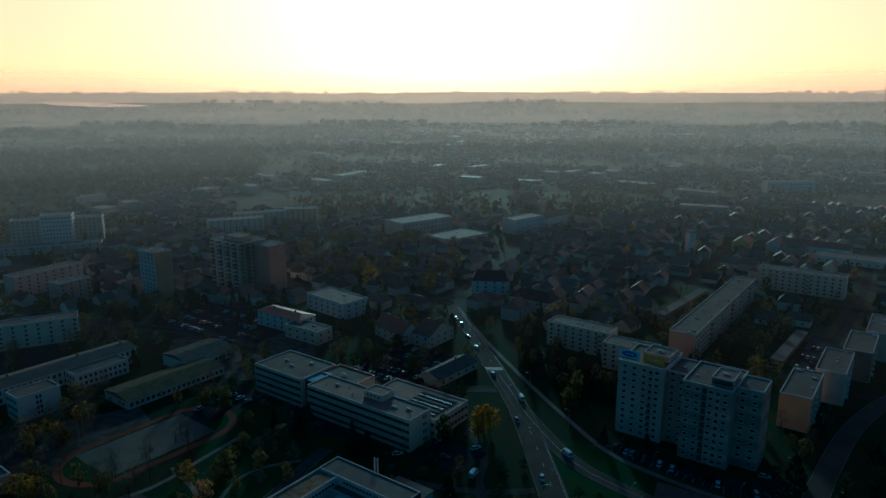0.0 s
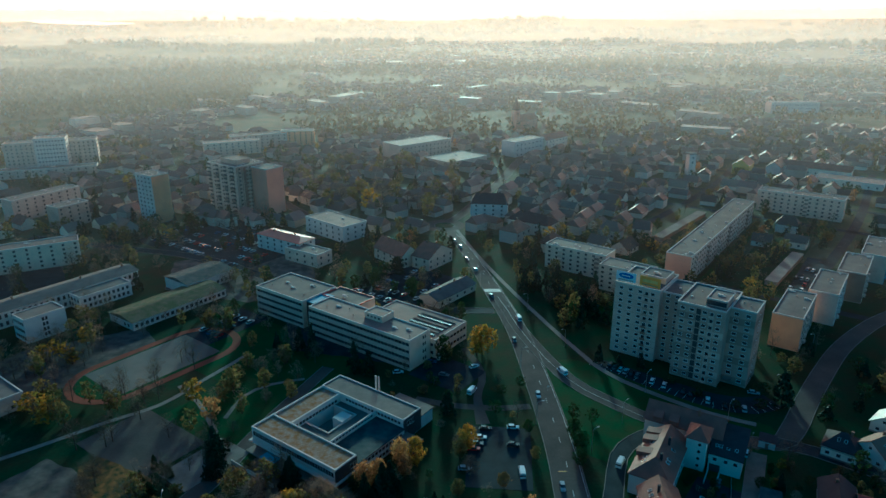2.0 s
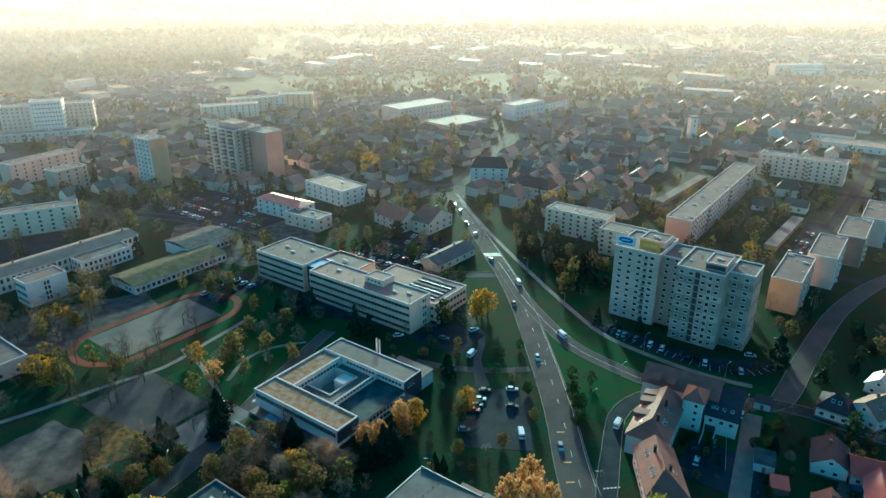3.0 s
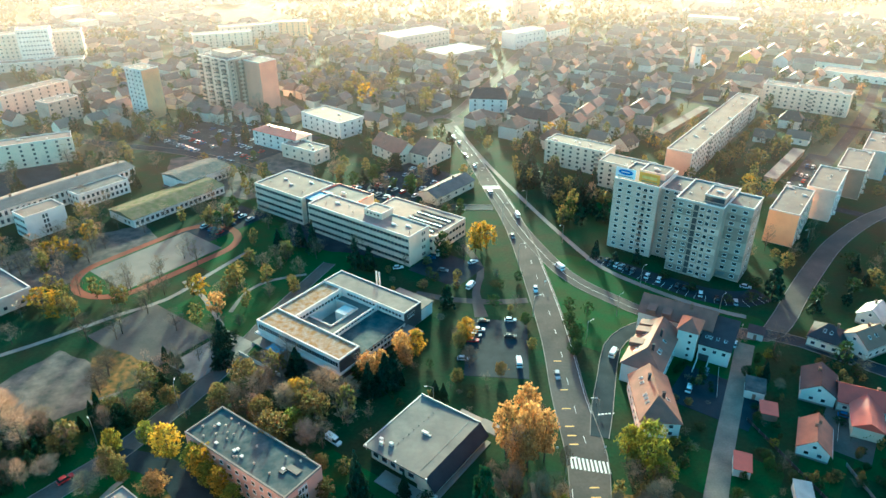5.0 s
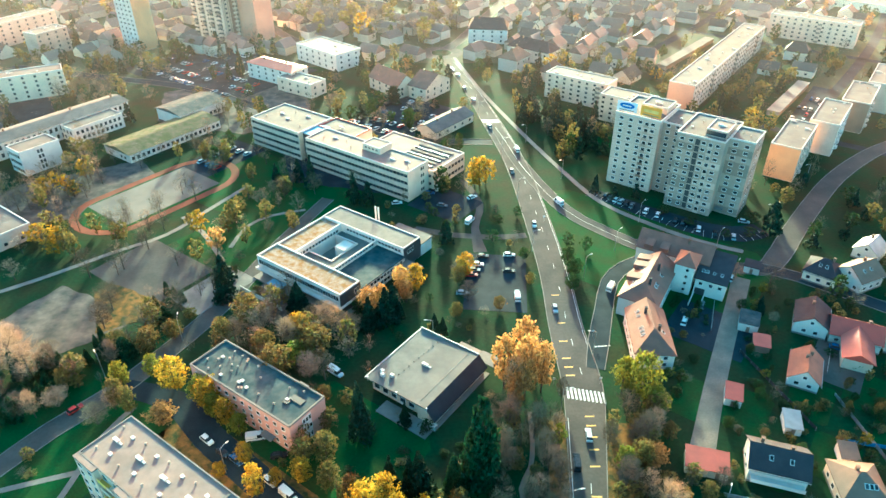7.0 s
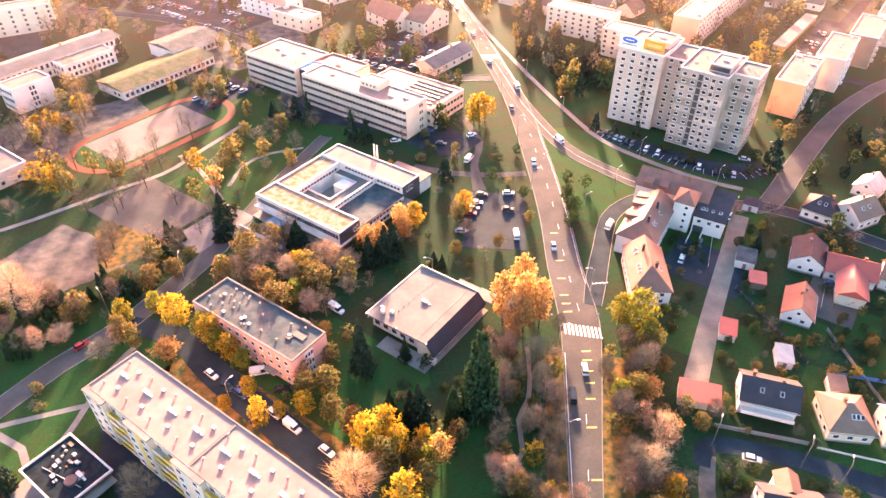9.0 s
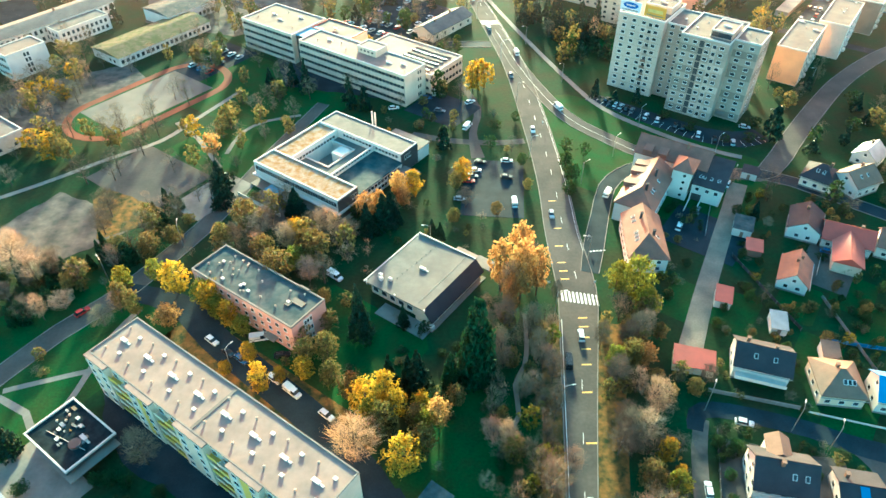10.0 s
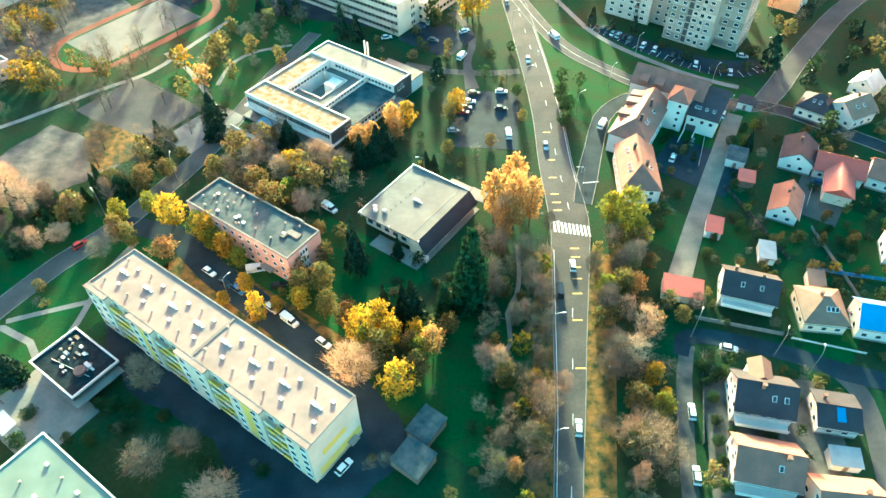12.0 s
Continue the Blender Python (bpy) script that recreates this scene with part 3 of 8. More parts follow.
patch(-96, -20, 180, 232, LAWN, "green verge between two roads", "lawn", z=0.012, name="lawn", trim=0.3)
for k, (u, v) in enumerate(((-9, 152), (4, 166), (16, 178), (0, 138), (13, 148), (25, 168), (32, 186), (-22, 148), (24, 132))):
    patch(u - 6, u + 5, v - 8, v + 8, LAWN, "green back garden lawn", "lawn", z=0.02 + 0.002 * k, name="lawn", trim=0.2)


def poly(ring, mat, label, category="paving", name="pavement", z=0.05, seed=1):
    """A level area with an uneven edge."""
    rnd, pts = random.Random(seed), []
    for (x0, y0), (x1, y1) in zip(ring, ring[1:] + ring[:1]):
        n = max(1, int(math.hypot(x1 - x0, y1 - y0) / 3))
        pts += [(x0 + (x1 - x0) * i / n + rnd.uniform(-.5, .5), y0 + (y1 - y0) * i / n + rnd.uniform(-.5, .5)) for i in range(n)]
    area = sum(a[0] * b[1] - b[0] * a[1] for a, b in zip(pts, pts[1:] + pts[:1]))
    pts = pts if area > 0 else pts[::-1]
    return single(name, Geo().solid([(*p, -0.1) for p in pts], [(*p, z) for p in pts]), mat, label, category, "structure")


# dark asphalt whose spread also paints in the shade at the slab block's foot
poly([(-80.2, 104.5), (-23.3, 64), (-14.6, 76.3), (-6.5, 77), (-3, 68), (-10, 60), (-20, 52), (-38.9, 58), (-46, 71), (-57, 77.5), (-69.6, 84.5), (-76, 94)], ASPHALT,
     "dark asphalt yard with the shade of the slab block painted in", z=0.035)
poly([(-132.5, 174.6), (-124.4, 188), (-105.3, 178.4), (-94.5, 166.8), (-110.9, 152), (-127, 154.7), (-140, 160)], YARD, "pale patched concrete school yard", z=0.042, seed=8)
poly([(66, 88), (92, 81), (91, 66), (86, 46), (58, 52), (62, 74)], YARD, "dark trodden yards round the family houses", z=0.022, seed=2)
poly([(-172, 205), (-150, 228), (-128, 240), (-120, 268), (-132, 285), (-175, 262), (-190, 232)], YARD, "grey paved yard beside the low halls", z=0.03, seed=3)
poly([(-60, 262), (-20, 250), (14, 268), (8, 300), (-40, 318), (-72, 300)], ASPHALT, "asphalt yard behind the office block", z=0.028, seed=4)
poly([(-140, 330), (-92, 312), (-60, 330), (-70, 372), (-110, 392), (-150, 372)], YARD, "grey paved yards among town buildings", z=0.029, seed=5)
poly([(-300, 340), (-220, 300), (-190, 330), (-215, 372), (-280, 400)], ASPHALT, "asphalt yards between panel blocks", z=0.028, seed=6)
poly([(-103, 163), (-84, 172), (-87, 178), (-108, 189), (-112, 184)], LITTER, "strip of leaf litter between the yards", "verge", "lawn", 0.062, 7)
road([(-160, 175, 2), (-142.5, 185.7, 2), (-129.6, 195.4, 2), (-114.6, 208.2, 2), (-99.7, 219.4, 2), (-90.2, 235.7, 2), (-77.3, 258.5, 2)], CONCRETE,
     "pale footpath beside the running track", kerb=False, name="footpath", z=0.07)
road([(-73.8, 201.2, 1.8), (-86.6, 221.1, 1.8), (-97.5, 232.6, 1.8)], CONCRETE, "pale footpath over the school lawn", kerb=False, name="footpath", z=0.075)
road([(-73.3, 210, 1.6), (-70.6, 224.8, 1.6), (-62.4, 233.0, 1.6), (-50, 237.1, 1.6)], CONCRETE, "curved footpath over the school lawn", kerb=False, name="footpath", z=0.06)
for x, y, r in ((-93, 190, 12), (-84, 190, 9), (-101, 203, 9), (-113, 168, 12), (-103, 160, 9), (-120, 176, 8), (-100, 174, 8)):
    take(x, y, r)
# verges of fallen leaves along the main road
for s, w in ((-1, 7.0), (1, 5.0)):
    part_line = [p for p in main_line if 30 < p[1] < 130]
    single("verge", strip(part_line, (s, 0.3 * s) if s > 0 else (-1, -w), (1, w) if s > 0 else (-1, -0.3), -0.1, 0.035), LITTER,
           "leaf-strewn verge beside the main road", "verge", "structure")


def sports_ground():
    """Running track with a grey court inside it."""
    ob = thing("sports_ground", pose(-113.1, 252.2, 0, 0, 0, 51.5), "red cinder running track round a grey court", "sports ground", kind="structure")
    L, W = 18.7, 14.4

    def oval(r):
        pts = []
        for sgn, a0 in ((1, -90), (-1, 90)):
            pts += [(sgn * L + r * math.cos(radians(a0 + 180 * i / 14)), r * math.sin(radians(a0 + 180 * i / 14))) for i in range(15)]
        return pts

    g, ins, out = Geo(), oval(W), oval(W + 3.4)
    n = len(ins)
    for i in range(n):
        j = (i + 1) % n
        g.solid([(*ins[i], -0.1), (*out[i], -0.1), (*out[j], -0.1), (*ins[j], -0.1)], [(*ins[i], 0.055), (*out[i], 0.055), (*out[j], 0.055), (*ins[j], 0.055)])
    part("running_track", g, TRACK, ob)
    part("infield", Geo().solid([(*p, -0.1) for p in oval(W - 0.3)], [(*p, 0.047) for p in oval(W - 0.3)]), LAWN, ob)
    part("court", Geo().box(-24, 21, -12.5, 13.2, 0, 0.062), PITCH, ob)
    take(-114, 252, 26)


sports_ground()


def roundabout():
    ob = thing("roundabout", pose(8, 440, 0), "small roundabout with a planted island", "roundabout", kind="structure")
    ring = lambda r, z: [(r * math.cos(2 * math.pi * i / 32), r * math.sin(2 * math.pi * i / 32), z) for i in range(32)]
    part("carriageway", Geo().solid(ring(14, -0.1), ring(14, 0.06)), OLDASPHALT, ob)
    part("kerb", Geo().solid(ring(7, 0), ring(7, 0.2)), KERB, ob)
    part("island", Geo().solid(ring(6.6, 0.2), ring(4.5, 0.55)), GRASS, ob)
    take(8, 440, 15)


roundabout()


# ---- road markings ----
def markings():
    """Dashes, zebra crossing and parking marks of the main road."""
    total = 0.0
    dash = Geo().box(-0.07, 0.07, -1.5, 1.5, 0, 0.012).mesh("lane_marking")
    dash.materials.append(PAINT)
    for a, b in zip(main_line, main_line[1:]):
        d = b[:2] - a[:2]
        total += np.hypot(*d)
        if total > 9 and 40 < a[1] < 420 and not 129 < a[1] < 140:
            total = 0
            part("lane_marking", dash, None, main_road, at=pose(a[0] + 0.6, a[1], 0.032, 0, 0, math.degrees(math.atan2(d[1], d[0])) - 90))
    stripe = Geo().box(-0.28, 0.28, -2.1, 2.1, 0, 0.012).mesh("zebra_stripe")
    stripe.materials.append(PAINT)
    for i in range(10):
        part("zebra_stripe", stripe, None, main_road, at=pose(37.4 + 1.06 * i, 134.7 - 0.24 * i, 0.032, 0, 0, -2))
    for i in range(8):
        part("zebra_stripe", stripe, None, main_road, at=pose(27.4 + 1.05 * i, 325.5, 0.032, 0, 0, 12))
    bar = Geo().box(-1.25, 1.25, -0.22, 0.22, 0, 0.012).mesh("parking_mark")
    bar.materials.append(AMBER)
    for x, y in ((36.8, 87.1), (38.4, 101.3), (39.8, 109.9), (40.6, 115), (41.0, 119), (41.4, 122.8), (41.7, 126), (39.3, 141.4), (39.4, 144.8), (39.4, 148.5), (39.8, 156), (40.6, 164.5), (41, 178.8)):
        part("parking_mark", bar, None, main_road, at=pose(x, y, 0.032))

    near = [p for p in main_line if 20 < p[1] < 128]
    part("edge_line", strip(near, (1, -0.45), (1, -0.6), 0.03, 0.043), PAINT, main_road)
    part("edge_line", strip([p for p in main_line if 145 < p[1] < 420], (-1, 0.5), (-1, 0.38), 0.03, 0.043), PAINT, main_road)
    part("lane_line", strip([p for p in slip_line if p[1] > 200 and p[0] < 110], (0, 0.06), (0, -0.06), 0.045, 0.058), PAINT, slip_road)
    give = Geo()
    for i in range(5):
        give.box(48.6 + 1.05 * i, 49.3 + 1.05 * i, 153.0 + 0.1 * i, 153.5 + 0.1 * i, 0.06, 0.073)
    part("give_way_mark", give, PAINT, slip_road)


markings()


# ---- the slab block with the yellow panels ----
def slab_block():
    ob = thing("apartment_block", at_uv(-90, 36), "cream five-storey slab block with yellow panels and flat roof", "apartment block")
    x0, x1, y0, y1, h = -35.5, 35.5, 0.0, 13.1, 15.0
    part("wall", Geo().box(x0, x1, y0, y1, 0, h), CREAM, ob)
    part("plinth", Geo().box(x0 - 0.06, x1 + 0.06, y0 - 0.06, y1 + 0.06, 0, 1.1), PANEL, ob, "grey concrete plinth")
    bays = ((-35.5, -28), (-20, -11.5), (-3.5, 6), (13, 22.5), (29, 35.5))
    for a, b in bays:
        part("projecting_bay", Geo().box(a, b, -1.3, -0.003, 0.4, h - 0.1), CREAM, ob)
        part("bay_roof", Geo().box(a - 0.05, b + 0.05, -1.4, -0.06, h - 0.1, h + 0.3), FELT_PALE, ob)
    flat_roof(ob, (x0, x1, y0, y1), h, FELT_PALE, CONCRETE, 0.35, 0.28)
    part("roof_joint", Geo().box(0.2, 0.9, y0 + 0.3, y1 - 0.3, h + 0.06, h + 0.26), FELT, ob, "raised expansion joint across the roof")
    zs = [1.7 + 2.75 * i for i in range(5)]
    for a, b in bays:
        for z in zs:
            for s in (-0.27, 0.27):
                window(ob, (a + b) / 2 + s * (b - a), -1.3, z, 0, 1.6, 1.4)
    gaps = ((-28, -20), (-11.5, -3.5), (6, 13), (22.5, 29))
    for k, (a, b) in enumerate(gaps):
        for i, z in enumerate(zs):
            m_ = (a + b) / 2
            part("balcony", Geo().box(a + 0.5, m_ - 0.15, -1.15, -0.003, z - 0.75, z - 0.6).box(a + 0.5, m_ - 0.15, -1.15, -1.05, z - 0.6, z + 0.4),
                 (YELLOW, CREAM)[(i + k) % 2], ob)
            part("balcony", Geo().box(m_ + 0.15, b - 0.5, -1.15, -0.003, z - 0.75, z - 0.6).box(m_ + 0.15, b - 0.5, -1.15, -1.05, z - 0.6, z + 0.4),
                 (CREAM, YELLOW)[(i + k) % 2], ob)
            for s in (-0.25, 0.25):
                window(ob, m_ + s * (b - a), 0, z - 0.1, 0, 1.7, 1.6)
    for k, (a, b) in enumerate(bays):
        if k % 2 == 0:
            continue
        part("yellow_panel", Geo().box(a + 2.9 + k % 2, b - 2.6, -1.33, -1.303, 1.2, 14.4), YELLOW, ob)
    part("yellow_panel", Geo().box(x1 + 0.004, x1 + 0.03, 0.4, 12.7, 1.2, 3.9), YELLOW, ob)
    part("yellow_panel", Geo().box(x1 + 0.004, x1 + 0.03, 2.0, 9.0, 7.2, 9.2), YELLOW, ob)
    windows_on(ob, (x0, x1, y0, y1), 2, spaced(71, 6), zs, 1.5, 1.4)
    for k in range(8):
        x = -31.5 + 8.8 * k
        roof_vent(ob, x, 6.8, h + 0.05, 2)
        for dx, dy in ((-2.2, 3.4), (2.4, 2.8), (-1.8, -3.6), (2.4, -2.8)):
            roof_vent(ob, x + dx * (1 + 0.1 * (k % 3)), 6.6 + dy, h + 0.05, 1 if dx < 0 else 0)
    part("entrance_canopy", Geo().box(x1 + 0.003, x1 + 1.6, 8.5, 11, 2.5, 2.7), CONCRETE, ob)
    p = uv(-90, 42)
    for d in range(-32, 33, 8):
        q = uv(-90 + d, 42.5)
        take(q.x, q.y, 9)


slab_block()


def square_pavilion():
    ob = thing("pavilion", at_uv(-118.3, 22.7), "low square pavilion with a dark roof and white rim", "building")
    part("wall", Geo().box(-7.4, 7.4, -5.2, 5.2, 0, 4.0), BROWNWALL, ob)
    part("canopy", Geo().box(-4.0, 9.8, -6.6, -5.3, 2.4, 2.6).box(7.5, 9.8, -5.3, 5.6, 2.4, 2.6), CONCRETE, ob, "white canopy slab round two sides")
    part("fascia", Geo().box(-8.3, 8.3, -6.1, 6.1, 3.6, 4.4), DARKWALL, ob)
    flat_roof(ob, (-8.3, 8.3, -6.1, 6.1), 4.4, FELT_DARK, WHITE, 0.5, 0.35)
    for k in range(6):
        window(ob, 7.4, -4 + 1.6 * k, 1.0, 1, 1.3, 1.2)
        window(ob, -6 + 2.3 * k, -5.2, 1.0, 0, 1.7, 1.3)
    rnd = random.Random(12)
    for k in range(16):
        x, y, w = rnd.uniform(-6.5, 4), rnd.uniform(-3.5, 4.6), rnd.uniform(0.25, 0.8)
        part("roof_junk", Geo().box(x - w, x + w, y - w * 0.5, y + w * 0.5, 4.46, 4.46 + rnd.uniform(0.15, 0.5)), rnd.choice((CONCRETE, ZINC, YARD, MOSS)), ob)
    part("roof_pipe", Geo().tube((-5, -2.6, 4.6), (6.5, -0.4, 4.6), 0.09, 0.09, 6), ZINC, ob)
    roof_vent(ob, 3.6, 1.2, 4.44, 2)
    roof_vent(ob, -1.0, -2.5, 4.44, 0)
    for dx, dy in ((-4.5, 2.8), (-3.8, 1.5), (-5.4, 0.2), (-2.2, 3.4), (0.2, 2.6), (-3.0, -0.8)):
        roof_vent(ob, dx, dy, 4.44, 1 if dx < -3 else 0)
    part("water_tank", Geo().tube((3.5, -0.8, 4.45), (3.5, -0.8, 5.2), 1.4, 1.4, 16), DARKWALL, ob)
    take(*uv(-118, 22.7).xy, 10)


square_pavilion()


def corner_block():
    ob = thing("apartment_block", at_uv(-84, -2), "pale block with a greenish flat roof and vents", "apartment block")
    b = (-20, 20, -9, 10)
    part("wall", Geo().box(*b, 0, 9), CREAM, ob)
    flat_roof(ob, b, 9, FELT_GREEN, WHITE, 0.35)
    for i in range(4):
        for j in range(3):
            roof_vent(ob, -15 + 5 * i + j, -4 + 5.2 * j, 9.04, (i + j) % 2)
    windows_on(ob, b, 1, spaced(19, 3), (1.6, 4.4, 7.0), 1.5, 1.3)
    windows_on(ob, b, 2, spaced(40, 3.4), (1.6, 4.4, 7.0), 1.5, 1.3)
    take(*uv(-84, -2).xy, 20)


corner_block()


def pink_office():
    ob = thing("office_building", pose(-46, 131.3, 0, 0, 0, -36.5), "pink rendered three-storey office with weathered flat roof", "office building")
    b, h = (-18.9, 18.9, -6.1, 6.1), 9.6
    part("wall", Geo().box(*b, 0, h), PINK, ob)
    flat_roof(ob, b, h, FELT_BLUE, CONCRETE, 0.55, 0.35)
    part("window_strip", Geo().box(18.903, 18.95, -2.0, 1.0, 0.8, h - 0.6), WHITE, ob, "white panel strip with windows")
    for z in (1.3, 4.2, 7.1):
        for y in (-1.5, -0.5, 0.5):
            window(ob, 18.95, y, z, 1, 0.75, 1.4, "plain")
    windows_on(ob, b, 0, spaced(37.8, 3.0), (1.3, 4.2, 7.1), 1.3, 1.3)
    windows_on(ob, b, 2, spaced(37.8, 3.0), (1.3, 4.2, 7.1), 1.3, 1.3)
    part("coping_box", Geo().box(10.5, 13.6, 5.6, 6.2, h + 0.55, h + 1.0), CONCRETE, ob)
    rnd = random.Random(4)
    for k in range(26):
        roof_vent(ob, rnd.uniform(-17, 17), rnd.uniform(-4.8, 4.8), h + 0.05, rnd.choice((1, 1, 1, 0)))
    part("roof_bundle", Geo().box(12.0, 16.0, 0.6, 2.4, h + 0.06, h + 0.3).box(11.5, 13.0, -1.2, 0.2, h + 0.06, h + 0.45), DARKWALL, ob)
    part("entrance_canopy", Geo().box(9, 13, -8.0, -6.1, 2.4, 2.6), CONCRETE, ob)
    part("entrance_canopy", Geo().box(-3, 0.5, -7.6, -6.1, 2.4, 2.6), CONCRETE, ob)
    for d in (-13, 0, 13):
        take(-46 + d * math.cos(radians(-36.5)), 131.3 + d * math.sin(radians(-36.5)), 8)


pink_office()


def sports_hall():
    """A low hall under one broad, faintly sloping roof with a steep dark strip down to a low eave along one side."""
    ob = thing("hall", at_uv(-86.7, 111), "low hall with a broad pale roof and dark sloping strip", "hall")
    x0, x1, y0, y1, xr = -10.3, 13.0, -12.5, 12.7, 10.4
    part("wall", Geo().box(x0 + 1.2, xr - 0.2, y0 + 1.6, y1 - 0.6, 0, 4.5), CREAM, ob)
    part("side_wall", Geo().box(xr - 0.2, x1 - 0.5, y0 + 0.6, y1 - 0.6, 0, 1.8), WHITE, ob)
    part("gable_wall", Geo().solid([(7.5, y0 + 0.3, 0), (x1 - 0.3, y0 + 0.3, 0), (x1 - 0.3, y0 + 0.7, 0), (7.5, y0 + 0.7, 0)],
                                   [(7.5, y0 + 0.3, 4.8), (xr, y0 + 0.3, 4.8), (xr, y0 + 0.7, 4.8), (7.5, y0 + 0.7, 4.8)]), CREAM, ob)
    part("roof", Geo().solid([(x0, y0, 4.5), (xr, y0, 5.1), (xr, y1, 5.1), (x0, y1, 4.5)], [(x0, y0, 4.9), (xr, y0, 5.5), (xr, y1, 5.5), (x0, y1, 4.9)]), FELT, ob)
    part("roof_strip", Geo().solid([(xr, y0, 5.1), (x1 + 0.3, y0, 1.9), (x1 + 0.3, y1, 1.9), (xr, y1, 5.1)],
                                   [(xr, y0, 5.47), (x1 + 0.3, y0, 2.2), (x1 + 0.3, y1, 2.2), (xr, y1, 5.47)]), TILE_DARK, ob, "dark steep roof strip")
    part("ridge_gutter", Geo().box(7.6, 7.85, y0 + 1.5, y1 - 1.0, 5.3, 5.5), DARKWALL, ob)
    part("coping", Geo().box(x0 - 0.1, x0 + 0.25, y0, y1, 4.5, 5.05), ZINC, ob)
    part("coping", Geo().box(x0 + 0.25, xr, y1 - 0.25, y1 + 0.05, 4.6, 5.7), ZINC, ob)
    roof_vent(ob, 0.5, 0.5, 5.2, 2)
    for x, y in ((-6.5, -9.5), (-7.5, -8.4), (-4.2, -8.2)):
        part("cooling_unit", Geo().box(x - 0.55, x + 0.55, y - 0.4, y + 0.4, 4.9, 6.0), WHITE, ob, "white cooling unit on the roof")
    for i in range(9):
        part("roof_spot", Geo().tube((-3.2 + 0.1 * i, -6.5 + 2.1 * i, 5.0), (-3.2 + 0.1 * i, -6.5 + 2.1 * i, 5.35), 0.16, 0.16, 6), DARKWALL, ob)
    part("terrace", Geo().box(-3, 13.5, -17.0, y0 + 0.25, 0, 0.25), CONCRETE, ob)
    part("terrace", Geo().box(x1 - 0.4, x1 + 1.1, y0 - 1.0, y1, 0, 0.15), CONCRETE, ob)
    part("side_canopy", Geo().box(9.0, 16.0, 12.8, 17.0, 2.8, 3.1), CONCRETE, ob, "pale canopy over the side entrance")
    part("side_annexe", Geo().box(2, 9.0, 12.8, 16.2, 0, 3.0), WHITE, ob)
    part("annexe_roof", Geo().box(1.7, 9.0, 12.75, 16.5, 3.0, 3.2), FELT_PALE, ob)
    part("chimney", Geo().box(15.0, 15.7, 13.0, 17.0, 3.1, 4.2), TILE_DARK, ob)
    windows_on(ob, (x0 + 1.2, xr - 0.2, y0 + 1.6, y1 - 0.6), 0, (-8, -5, -2, 1, 4), (1.0,), 2.0, 1.7)
    windows_on(ob, (xr - 0.2, x1 - 0.5, y0 + 0.6, y1 - 0.6), 1, spaced(23, 3), (0.5,), 1.8, 0.9)
    part("buttress", Geo().box(x1 - 0.6, x1 + 0.9, y0 - 1.0, y0 + 0.5, 0, 1.5), WHITE, ob)
    for x in (-9, 1, 11):
        part("roof_lamp", Geo().tube((x, y0 - 0.3, 4.3), (x, y0 - 0.3, 6.0), 0.05, 0.05, 5).box(x - 0.2, x + 0.2, y0 - 0.5, y0 - 0.1, 6.0, 6.25), FRAME, ob)
    take(*uv(-86, 111).xy, 15)


sports_hall()


